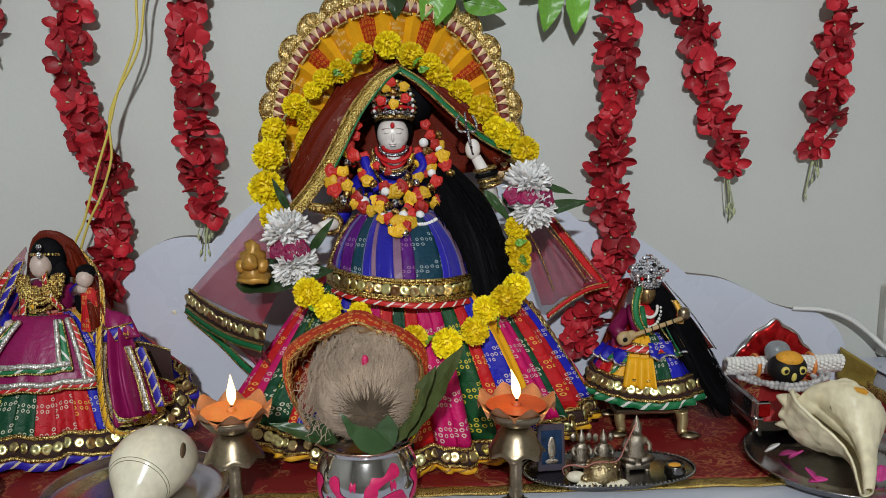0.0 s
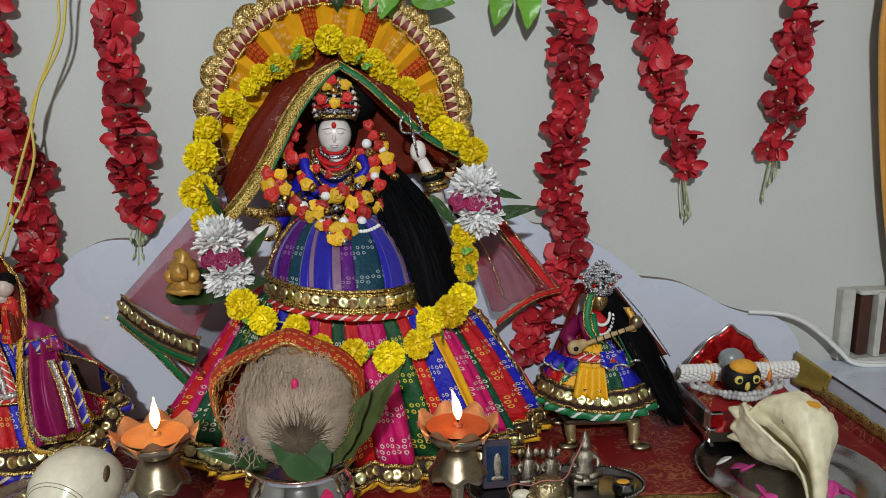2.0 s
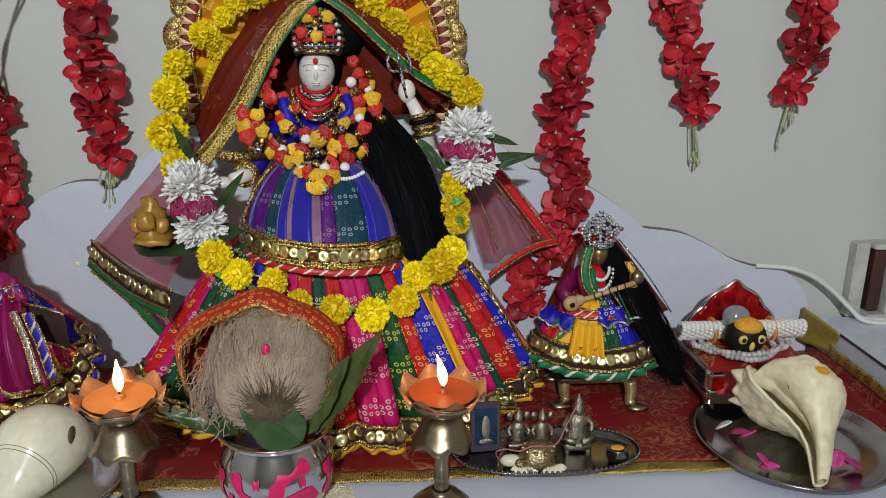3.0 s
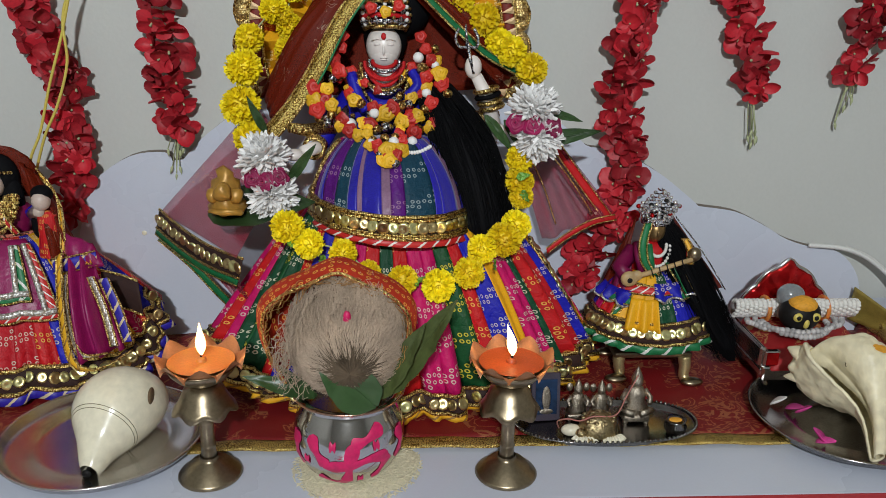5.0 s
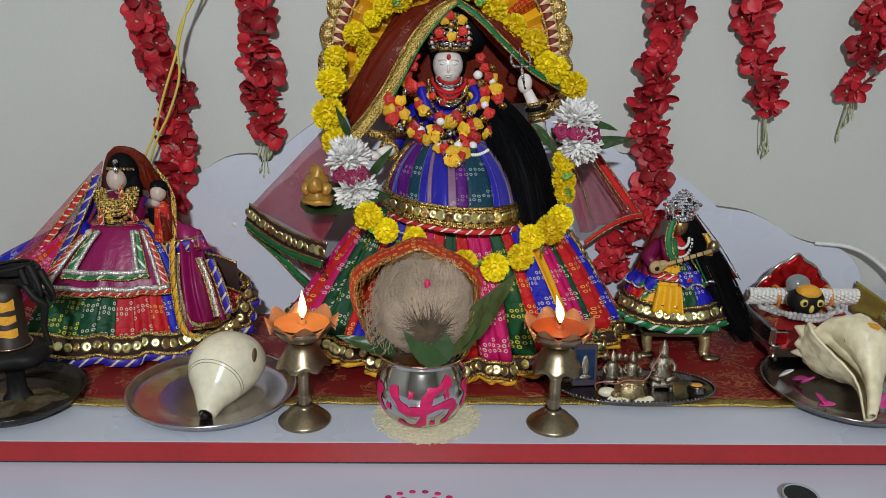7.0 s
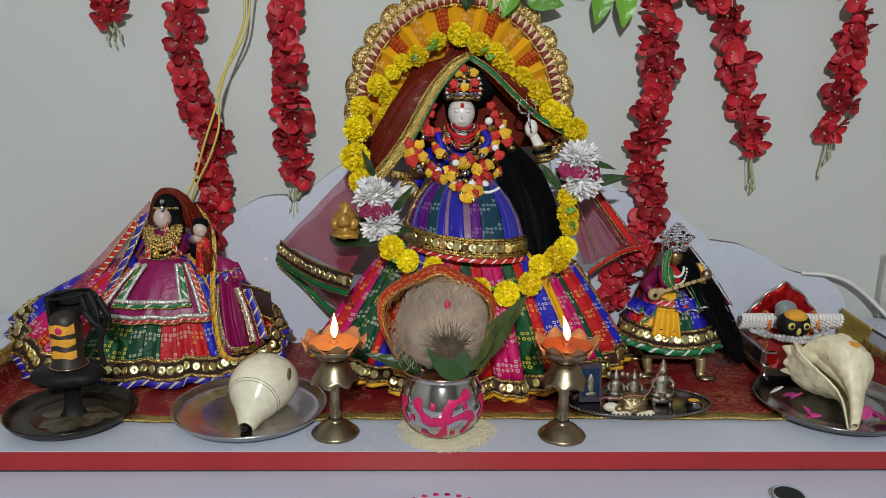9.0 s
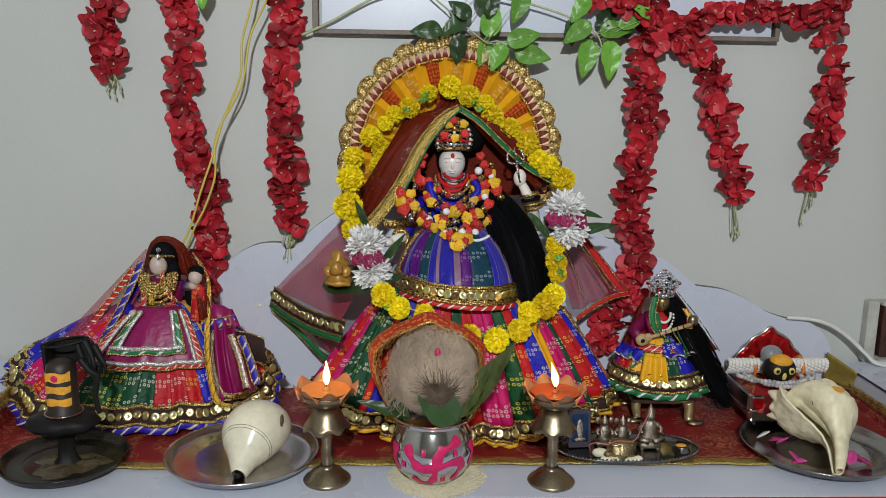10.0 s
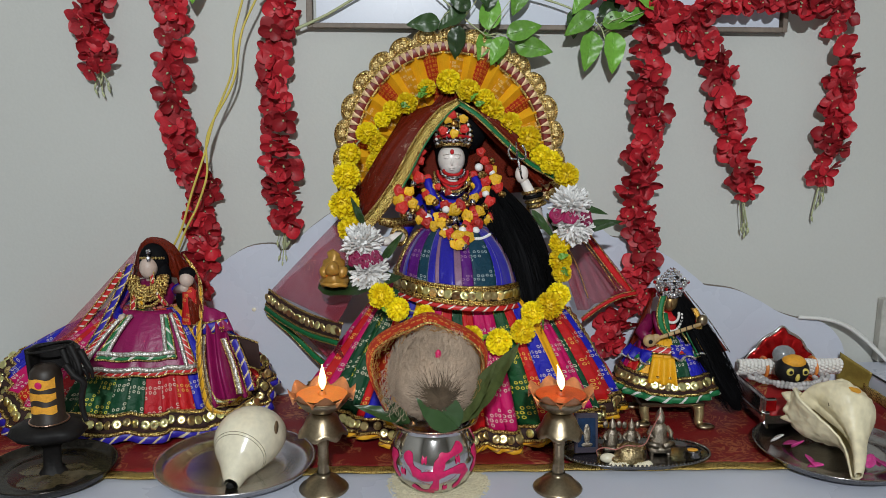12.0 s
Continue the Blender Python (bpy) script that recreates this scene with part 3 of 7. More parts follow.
def bud_geo(g, p, d, s=0.007, m=0):
    p, d = Vector(p), Vector(d).normalized()
    g.tube([p, p + d * s * 0.5, p + d * s * 1.1, p + d * s * 1.9], [s * 0.12, s * 0.36, s * 0.30, s * 0.04], 6, m)


def flower_string(pts, label, tip=True, pitch=0.0098, spread=0.020, seed=1):
    r = random.Random(seed)
    line = spline(pts, 60)
    ob = thing("flower_string", line[0], label, "flower garland", "hanging flower strings")
    part("stem", Geo().tube(line, 0.0016, 6), STEM, ob, "pale green wire stem")
    length = sum((line[k + 1] - line[k]).length for k in range(60))
    n = int(length / pitch * (0.90 if tip else 1.0))
    for k in range(n):
        s = k / max(1, n) * (0.90 if tip else 1.0) * 60
        i = min(int(s), 59)
        p = line[i].lerp(line[i + 1], s - i)
        a = k * 2.4 + r.uniform(-0.5, 0.5)
        taper = 0.75 + 0.25 * min(1, (n - k) / 6)
        off = Vector((((k * 0.618 + 0.1 * r.random()) % 1.0 * 2.0 - 1.0) * spread * taper, -abs(math.sin(a)) * 0.020 - 0.002, r.uniform(-0.006, 0.006)))
        nor = Vector((off.x * 26, -1.0 + r.uniform(-0.3, 0.3), r.uniform(-0.9, 0.15)))
        piece("blossom", BLOSSOMS[k % 7], ob, facing(p + off, nor, roll=r.uniform(0, 6.28), s=r.uniform(0.80, 1.16)))
    if tip:
        end = line[-1]
        start = line[int(60 * 0.86)]
        for k in range(6):
            q = start.lerp(end, r.uniform(0.35, 1.0)) + Vector((r.uniform(-0.016, 0.016), r.uniform(-0.01, 0.0), r.uniform(-0.006, 0.004)))
            if k == 0:
                q = end
            g = Geo().tube([start, start.lerp(q, 0.5) + Vector((r.uniform(-0.004, 0.004), -0.003, 0)), q], 0.0008, 5)
            bud_geo(g, q, (r.uniform(-0.4, 0.4), 0, -1))
            part("bud_sprig", g, STEM, ob)
    return ob


Y = 0.458
P3 = lambda rows, y=Y: [(x, y, z) for x, z in rows]
flower_string(P3([(-0.60, 0.98), (-0.61, 0.86), (-0.618, 0.79), (-0.634, 0.737), (-0.626, 0.695), (-0.623, 0.650), (-0.622, 0.600)]), "short string of red cloth flowers on the wall", seed=1)
flower_string(P3([(-0.50, 0.95), (-0.495, 0.85), (-0.491, 0.79), (-0.486, 0.74), (-0.484, 0.666), (-0.487, 0.58), (-0.479, 0.515), (-0.465, 0.46), (-0.441, 0.427), (-0.447, 0.359), (-0.440, 0.314), (-0.455, 0.268), (-0.452, 0.205)]), "long wavy string of red cloth flowers behind the cable", tip=False, seed=2, spread=0.021)
flower_string(P3([(-0.285, 0.98), (-0.286, 0.86), (-0.287, 0.795), (-0.291, 0.711), (-0.301, 0.637), (-0.298, 0.561), (-0.296, 0.473), (-0.293, 0.406), (-0.291, 0.345), (-0.297, 0.278)]), "straight string of red cloth flowers with pale buds", seed=3, spread=0.021)
flower_string(P3([(0.38, 0.80), (0.405, 0.744), (0.393, 0.647), (0.402, 0.581), (0.400, 0.514), (0.388, 0.446), (0.392, 0.366), (0.401, 0.32), (0.399, 0.249), (0.385, 0.189), (0.350, 0.14), (0.335, 0.10)], 0.440), "long dense string of red cloth flowers reaching the shelf", tip=False, seed=4, spread=0.023, pitch=0.0084)
flower_string(P3([(0.415, 0.735), (0.46, 0.722), (0.505, 0.700), (0.546, 0.627), (0.557, 0.561), (0.585, 0.494), (0.600, 0.426), (0.614, 0.335)]), "slanting string of red cloth flowers with pale buds", seed=5, spread=0.020, pitch=0.0102)
flower_string(P3([(0.74, 0.98), (0.748, 0.87), (0.755, 0.81), (0.758, 0.75), (0.777, 0.652), (0.771, 0.597), (0.769, 0.53), (0.758, 0.45), (0.746, 0.368)]), "string of red cloth flowers with pale buds near the curtain", seed=6, spread=0.019)
flower_string(P3([(0.300, 0.800), (0.386, 0.768), (0.465, 0.748), (0.508, 0.762), (0.575, 0.770), (0.642, 0.772), (0.71, 0.762), (0.76, 0.80), (0.78, 0.86)], 0.438), "level swag of red cloth flowers along the board's frame", tip=False, seed=8, spread=0.014)


# ---- leafy vine over the fan ----
def leaf_data(name, mat, l=0.062, w=0.036, bend=0.25, jag=0.0):
    g = Geo()
    def fn(u, v):
        s = math.sin(math.pi * min(0.995, 0.03 + 0.965 * v ** 0.72)) ** 0.85
        ww = w * s * (1 + jag * math.sin(v * 46))
        x = (u - 0.5) * ww
        return Vector((l * v, x, 0.30 * abs(x) - bend * l * v * v + 0.0016 * math.sin(v * 16 + 6 * abs(u - 0.5))))
    g.grid(fn, 6, 12)
    g.tube([fn(0.5, k / 6) + Vector((0, 0, 0.0005)) for k in range(7)], [0.0009 - 0.00011 * k for k in range(7)], 5)
    return g.data(name, mat)


VINE_LEAF = leaf_data("leaf", LEAF)
VINE_DARK = leaf_data("leaf", DARK_LEAF)


def vine(main, leaves, label):
    line = spline(main, 30)
    ob = thing("leaf_vine", line[0], label, "vine", "artificial leaf vines")
    part("stem", Geo().tube(line, [lerp(0.003, 0.0012, k / 30) for k in range(31)], 6), STEM, ob, "green plastic stem")
    for x, z, ang, s, dark in leaves:
        p = Vector((x, 0.425 + rng.uniform(-0.012, 0.012), z))
        near = min(line, key=lambda q: (q - p).length)
        part("stalk", Geo().tube([near, near.lerp(p, 0.5) + Vector((0, -0.004, 0.004)), p], 0.0008, 5), STEM, ob)
        a = radians(ang)
        d = Vector((math.cos(a), -0.25 + rng.uniform(-0.15, 0.2), math.sin(a))).normalized()
        nz = Vector((rng.uniform(-0.3, 0.3), -1, rng.uniform(0.0, 0.6)))
        nz = (nz - d * nz.dot(d)).normalized()
        m = Matrix((d, nz.cross(d), nz)).transposed().to_4x4()
        piece("leaf", VINE_DARK if dark else VINE_LEAF, ob, Matrix.Translation(p) @ m @ Matrix.Scale(s, 4))


vine([(-0.26, 0.448, 0.715), (-0.20, 0.445, 0.742), (-0.12, 0.44, 0.785), (-0.04, 0.435, 0.80), (0.0, 0.43, 0.778), (0.05, 0.425, 0.735), (0.09, 0.42, 0.705)],
     [(0.005, 0.728, 185, 0.95, 1), (0.052, 0.750, 210, 0.95, 1), (0.060, 0.752, 150, 0.8, 1), (0.04, 0.722, 262, 0.95, 1), (0.094, 0.716, 82, 1.15, 0), (0.093, 0.712, 255, 0.85, 0), (0.125, 0.702, 238, 0.9, 0), (0.128, 0.706, 18, 1.05, 0), (0.145, 0.690, -10, 1.1, 0), (0.12, 0.705, 262, 0.8, 0), (0.16, 0.80, 250, 1.0, 0), (0.07, 0.80, 300, 0.8, 1), (0.10, 0.80, 265, 0.9, 1)], "artificial vine with bright and dark green leaves over the fan")
vine([(-0.01, 0.44, 0.802), (0.06, 0.435, 0.795), (0.14, 0.43, 0.785), (0.22, 0.43, 0.765), (0.27, 0.428, 0.745), (0.30, 0.425, 0.725), (0.31, 0.42, 0.70)],
     [(0.255, 0.755, 265, 0.85, 1), (0.285, 0.745, 215, 1.0, 0), (0.290, 0.715, 260, 1.15, 0), (0.325, 0.715, 275, 1.2, 0), (0.305, 0.728, 12, 1.05, 0), (0.30, 0.742, 40, 0.9, 1), (0.34, 0.74, 20, 0.8, 0), (0.40, 0.758, 150, 0.7, 0), (0.28, 0.79, 230, 0.9, 0)], "artificial vine with bright green leaves beside the red flowers")
vine([(-0.43, 0.45, 0.90), (-0.435, 0.448, 0.86), (-0.43, 0.445, 0.82)], [(-0.432, 0.815, 265, 0.95, 0), (-0.44, 0.86, 220, 0.9, 0)], "short vine end with bright green leaves by the cable")


def cable(name, pts, r, mat, label):
    return solo(name, Geo().tube(spline(pts, 60), r, 8), mat, label, "cable", at=pts[0])


cable("power_cable", [(-0.325, 0.41, 0.95), (-0.334, 0.41, 0.83), (-0.345, 0.41, 0.77), (-0.365, 0.41, 0.70), (-0.371, 0.41, 0.635), (-0.405, 0.41, 0.555), (-0.426, 0.41, 0.49), (-0.452, 0.41, 0.42), (-0.475, 0.41, 0.35), (-0.497, 0.41, 0.30), (-0.51, 0.43, 0.22)], 0.0021, CABLE_Y, "thin yellow cable hanging from the wall")
cable("power_cable", [(-0.295, 0.41, 0.95), (-0.306, 0.41, 0.83), (-0.318, 0.41, 0.775), (-0.350, 0.41, 0.708), (-0.368, 0.41, 0.62), (-0.410, 0.41, 0.545), (-0.423, 0.41, 0.505), (-0.424, 0.41, 0.45), (-0.445, 0.41, 0.39), (-0.470, 0.41, 0.342), (-0.50, 0.42, 0.27)], 0.0021, CABLE_Y, "second thin yellow cable twisted beside the first")
cable("white_cable", [(0.735, 0.452, 0.162), (0.785, 0.445, 0.160), (0.825, 0.442, 0.148), (0.865, 0.44, 0.122), (0.898, 0.43, 0.092), (0.925, 0.42, 0.0715), (1.00, 0.41, 0.0702), (1.12, 0.40, 0.0702)], 0.0040, CABLE_W, "white cable lying over the backboard and box")
cable("white_cable", [(0.800, 0.452, 0.158), (0.842, 0.450, 0.142), (0.880, 0.446, 0.114), (0.905, 0.44, 0.090), (0.935, 0.43, 0.0710), (1.05, 0.43, 0.0698)], 0.0034, CABLE_W, "thin white cable beside the window")


# ---- the pleated fan behind the main idol ----
def halo_fan():
    cx, cz, y = 0.026, 0.484, 0.440
    fan = thing("halo_fan", (cx, y, 0.25), "round pleated yellow fan with a dark red band and gold ruffle", "fan")
    ring = lambda a, r, dy=0.0: Vector((cx + 0.962 * r * math.sin(a), y + dy, cz + 1.045 * r * math.cos(a)))
    lo, hi = radians(-112), radians(112)
    part("backing", Geo().grid(lambda u, v: ring(lerp(lo, hi, u), lerp(0.02, 0.205, v), 0.012), 60, 3), T_YEL, fan, thick=0.004)
    FAN_RED = tie_dye("fan_red_print", (0.42, 0.020, 0.010), (0.72, 0.34, 0.03), 0.0075, 0.02, -1.5)
    FAN_DOT = tie_dye("fan_yellow_print", (0.72, 0.34, 0.010), (0.88, 0.74, 0.42), 0.0062, 0.016, -0.1)
    n = 26
    for k in range(n):
        a0, a1 = lerp(lo, hi, k / n), lerp(lo, hi, (k + 1) / n)
        def fn(u, v, a0=a0, a1=a1):
            return ring(lerp(a0, a1, u), lerp(0.03, 0.186, v), 0.002 - 0.015 * (1 - abs(2 * u - 1)) * (0.3 + 0.7 * v))
        mt = FAN_RED if k % 4 == 3 else (FAN_DOT if k % 4 == 1 else YELLOW)
        part("pleat", Geo().grid(fn, 2, 6, su=0.035, sv=0.15), mt, fan, smooth=False, thick=0.001)
    part("band", Geo().grid(lambda u, v: ring(lerp(lo, hi, u), lerp(0.183, 0.206, v), -0.006 - 0.003 * math.sin(v * 3.14)), 100, 4), plain("dark_red_ribbon", (0.20, 0.018, 0.010), 0.4), fan, "dark red ribbon", thick=0.0015)
    for r in (0.1832, 0.2035):
        part("braid", Geo().tube([ring(lerp(lo, hi, k / 90), r, -0.009) for k in range(91)], 0.0026, 6), GOLD, fan, "gold braid")
    tri = Geo()
    tri.add([(-0.0056, 0.0092, 0), (0.0056, 0.0092, 0), (0, -0.0088, 0.0006), (0, 0.006, 0.0010)], [(1, 0, 3), (2, 1, 3), (0, 2, 3)])
    tri = tri.data("zigzag_point", plain("pale_gold_thread", (0.60, 0.40, 0.21), 0.5, 0.2, var=0.35), smooth=False)
    m = 54
    for k in range(m):
        a = lerp(lo, hi, (k + 0.5) / m)
        p = ring(a, 0.1932, -0.0115)
        piece("zigzag_point", tri, fan, facing(p, (0, -1, 0.0), roll=0) @ Matrix.Rotation(-a, 4, "Z"))
    def ruffle(u, v):
        a = lerp(lo, hi, u)
        sc = abs(math.sin(u * 3.14159 * 17))
        r = lerp(0.200, 0.216 + 0.013 * sc ** 0.6, v)
        return ring(a, r, -0.002 - 0.007 * math.sin(v * 3.14) * (0.4 + sc) + 0.002 * math.sin(u * 300))
    part("ruffle", Geo().grid(ruffle, 272, 5), beaded("gold_ruffle", (0.84, 0.62, 0.28), 0.0032, 0.36, 0.9, gap=(0.42, 0.26, 0.08), strength=0.7), fan, "crimped gold ruffle", thick=0.001)
    for k in range(17):
        a = lerp(lo, hi, (k + 0.5) / 17)
        part("gold_scallop", Geo().tube([ring(a + 0.080 * math.sin(t), 0.2165 + 0.0105 * math.cos(t), -0.008) for t in [j * 6.2832 / 14 for j in range(15)]], 0.0019, 5), GOLD, fan, "gold cord scallop")


halo_fan()


# ---- trims ----
def coin_data():
    g = Geo()
    g.lathe([(0.0001, 0.0009), (0.0018, 0.0012), (0.0040, 0.0015), (0.0048, 0.0011), (0.0051, 0.0)], (0, 0, 0), 10)
    return g.data("coin", COIN)


COIN_D = coin_data()


def coin_band(parent, top, bot, coins=0, size=1.0, label="dark band with gold coins", mat=None, braid=0.0022):
    """A ribbon between two lines with a gold braid on each and a row of small coins."""
    n = len(top) - 1
    g = Geo()
    vs = []
    run = 0.0
    uv = []
    for k in range(n + 1):
        if k:
            run += (top[k] - top[k - 1]).length
        vs += [top[k], top[k].lerp(bot[k], 0.5), bot[k]]
        h = (top[k] - bot[k]).length
        uv += [(run, 0), (run, h / 2), (run, h)]
    fs = []
    for k in range(n):
        for j in range(2):
            fs.append((3 * k + j, 3 * k + j + 1, 3 * k + j + 4, 3 * k + j + 3))
    g.add(vs, fs, 0, uv)
    band = part("trim_band", g, mat or BAND, parent, label, thick=0.0012)
    for line in (top, bot):
        part("braid", Geo().tube([p + Vector((0, -0.0012, 0)) for p in line], braid, 6), GOLD, band, "gold braid")
    for k in range(coins):
        s = (k + 0.5) / coins * n
        i = min(int(s), n - 1)
        p = top[i].lerp(top[i + 1], s - i).lerp(bot[i].lerp(bot[i + 1], s - i), 0.5)
        t = (top[i + 1] - top[i]).normalized()
        d = (bot[i] - top[i]).normalized()
        nor = t.cross(d)
        if nor.y > 0:
            nor = -nor
        nor = nor + Vector((rng.uniform(-0.40, 0.40), 0, rng.uniform(-0.40, 0.40)))
        piece("coin", COIN_D, band, facing(p + nor.normalized() * 0.0016, nor, roll=rng.uniform(0, 6), s=size * rng.uniform(0.9, 1.08)))
    return band


class Skirt:
    """A gored skirt; a is degrees from the front, v runs from waist to hem."""

    def __init__(self, ct, rt, zt, cb, rb, zb, fold=0.04, folds=10.0, bow=0.85, ph=0.0, lean=0.0):
        self.ct, self.rt, self.zt, self.cb, self.rb, self.zb = ct, rt, zt, cb, rb, zb
        self.fold, self.folds, self.bow, self.ph, self.lean = fold, folds, bow, ph, lean

    def at(self, a, v, out=0.0):
        r = radians(a)
        k = v ** (self.bow - self.lean * max(0.0, math.sin(r)))
        puff = abs(math.cos(r * self.folds / 2 + self.ph)) ** 0.55
        f = 1 + self.fold * v * (1.5 * puff - 0.9) + self.fold * 0.5 * v * math.sin(r * self.folds * 1.7 + 1)
        rx, ry = lerp(self.rt[0], self.rb[0], k) * f + out, lerp(self.rt[1], self.rb[1], k) * f + out
        z = lerp(self.zt, self.zb(a), v)
        return Vector((lerp(self.ct[0], self.cb[0], k) + rx * math.sin(r), lerp(self.ct[1], self.cb[1], k) - ry * math.cos(r), z))

    def panel(self, parent, a0, a1, mat, v0=0.0, v1=1.0, out=0.0, name="panel", label="", nu=8, nv=14):
        w = (self.at(a1, 0.8) - self.at(a0, 0.8)).length
        h = (self.at(a0, v1) - self.at(a0, v0)).length
        g = Geo().grid(lambda u, v: self.at(lerp(a0, a1, u), lerp(v0, v1, v), out), nu, nv, 0, w, h)
        return part(name, g, mat, parent, label, thick=0.0012)

    def line(self, a0, a1, v, out, n):
        return [self.at(lerp(a0, a1, k / n), v, out) for k in range(n + 1)]


# ---- the main idol ----
def main_statue():
    g = Geo()
    head = Vector((0.027, 0.385, 0.482))
    g.ball(head, 0.0252, 0.025, 0.0290, 0, 22)
    g.ball(head + Vector((0, -0.002, -0.010)), 0.0212, 0.0225, 0.0215, 0, 20)
    g.ball(head + Vector((0, -0.0252, -0.004)), 0.0026, 0.0036, 0.007, 0, 10)
    for sx in (-1, 1):
        g.ball(head + Vector((sx * 0.0088, -0.0225, 0.004)), 0.0052, 0.0028, 0.0026, 0, 12)
        g.tube([head + Vector((sx * x, -0.0240 + 30 * (x - 0.008) ** 2, z)) for x, z in ((0.003, 0.0090), (0.008, 0.0118), (0.013, 0.0108), (0.017, 0.0085))], [0.0006, 0.0012, 0.0011, 0.0005], 6, 0)
    g.ball(head + Vector((0, -0.0246, -0.0138)), 0.0058, 0.0022, 0.0015, 0, 10).ball(head + Vector((0, -0.0240, -0.0166)), 0.0048, 0.0022, 0.0016, 0, 10)
    g.ball(head + Vector((0, -0.0252, 0.015)), 0.0036, 0.002, 0.0048, 4, 10)
    g.tube([head + Vector((0, 0.004, -0.022)), (0.028, 0.392, 0.435), (0.03, 0.395, 0.41)], [0.010, 0.012, 0.03], 14, 0)
    g.ball((0.029, 0.402, 0.496), 0.0315, 0.026, 0.046, 5, 20)
    g.ball((0.050, 0.408, 0.536), 0.044, 0.026, 0.044, 5, 18)
    # crown of gold and silver tiers
    for k, (r, z, m) in enumerate(((0.0285, 0.505, 2), (0.0315, 0.512, 3), (0.0325, 0.520, 4), (0.0315, 0.529, 3), (0.0285, 0.538, 2), (0.0235, 0.547, 3), (0.0165, 0.554, 2))):
        g.tube([(0.029 + r * math.sin(t), 0.387 - r * math.cos(t), z + 0.006 * math.cos(t)) for t in [j * 6.2832 / 24 for j in range(25)]], 0.0036, 6, m)
        for j in range(9):
            t = radians(-80 + 20 * j)
            g.ball((0.029 + (r + 0.003) * math.sin(t), 0.387 - (r + 0.003) * math.cos(t), z + 0.008 * math.cos(t) + 0.003), 0.0030, m=(3, 6, 2)[j % 3], n=8)
    g.ball((0.029, 0.389, 0.530), 0.0300, 0.0290, 0.0300, 5, 18)
    # torso and arms
    g.lathe([(0.001, 0.425), (0.035, 0.42), (0.058, 0.408), (0.062, 0.385), (0.052, 0.36), (0.06, 0.33), (0.08, 0.29), (0.09, 0.25)], (0.03, 0.375, 0), 24, 1, 1.0, 0.62)
    g.tube([(-0.02, 0.38, 0.408), (-0.05, 0.37, 0.375), (-0.062, 0.345, 0.352)], [0.017, 0.016, 0.014], 12, 1)
    g.tube([(-0.062, 0.345, 0.352), (-0.065, 0.315, 0.350), (-0.082, 0.29, 0.349)], [0.011, 0.010, 0.008], 12, 0)
    g.ball((-0.092, 0.28, 0.347), 0.013, 0.014, 0.008, 0, 12)
    g.tube([(-0.02, 0.37, 0.395), (-0.045, 0.35, 0.372), (-0.08, 0.325, 0.372), (-0.10, 0.31, 0.378)], [0.012, 0.010, 0.009, 0.007], 10, 2)
    for y in (0.322, 0.312, 0.304):
        g.tube([(-0.068 + 0.0 + 0.014 * math.sin(t), y, 0.351 + 0.014 * math.cos(t)) for t in [j * 6.2832 / 14 for j in range(15)]], 0.0028, 6, 2)
    g.tube([(0.08, 0.38, 0.41), (0.125, 0.375, 0.385), (0.165, 0.36, 0.385), (0.182, 0.335, 0.395)], [0.016, 0.013, 0.011, 0.010], 12, 2)
    g.tube([(0.182, 0.335, 0.378), (0.170, 0.335, 0.42), (0.155, 0.335, 0.448)], [0.011, 0.010, 0.008], 12, 0)
    g.ball((0.150, 0.332, 0.460), 0.012, 0.010, 0.016, 0, 12)
    for k, z in enumerate((0.405, 0.413, 0.421, 0.429)):
        c = Vector((0.178 - k * 0.003, 0.335, z))
        g.tube([c + Vector((0.0155 * math.sin(t), 0.0155 * math.cos(t), 0.004 * math.sin(t))) for t in [j * 6.2832 / 16 for j in range(17)]], 0.0034, 6, 2 if k != 2 else 5)
    g.ball((0.186, 0.31, 0.375), 0.013, 0.012, 0.011, 0, 12)
    # trident and its prongs
    g.tube([(0.150, 0.325, 0.452), (0.140, 0.322, 0.492)], 0.0025, 8, 3)
    for s in (-1, 1):
        g.tube(spline([(0.141, 0.322, 0.488), (0.141 + s * 0.012, 0.321, 0.488), (0.139 + s * 0.015, 0.320, 0.500), (0.138 + s * 0.010, 0.320, 0.512)], 10), 0.0022, 6, 3)
    g.tube([(0.140, 0.322, 0.49), (0.137, 0.320, 0.517)], [0.0024, 0.001], 6, 3)
    # necklaces
    for w, d, z0, m in ((0.016, 0.006, 0.464, 4), (0.021, 0.012, 0.464, 3), (0.027, 0.020, 0.462, 4), (0.033, 0.032, 0.460, 2), (0.017, 0.012, 0.455, 4), (0.021, 0.020, 0.454, 4), (0.026, 0.030, 0.452, 3), (0.034, 0.044, 0.450, 2), (0.040, 0.058, 0.446, 6), (0.034, 0.076, 0.450, 2)):
        for j in range(26):
            t = math.pi * j / 25
            g.ball((0.028 - w * math.cos(t), 0.352 - 0.022 * math.sin(t) - 0.1 * d * math.sin(t), z0 - d * math.sin(t)), 0.0028, m=m, n=6)
    return solo("goddess_statue", g, [MARBLE, BLUE, GOLD, SILVER, REDC, HAIR, PEARL], "seated white marble goddess statue with gold crown and jewels", "statue", at=(0.03, 0.35, 0.25))


main_statue()

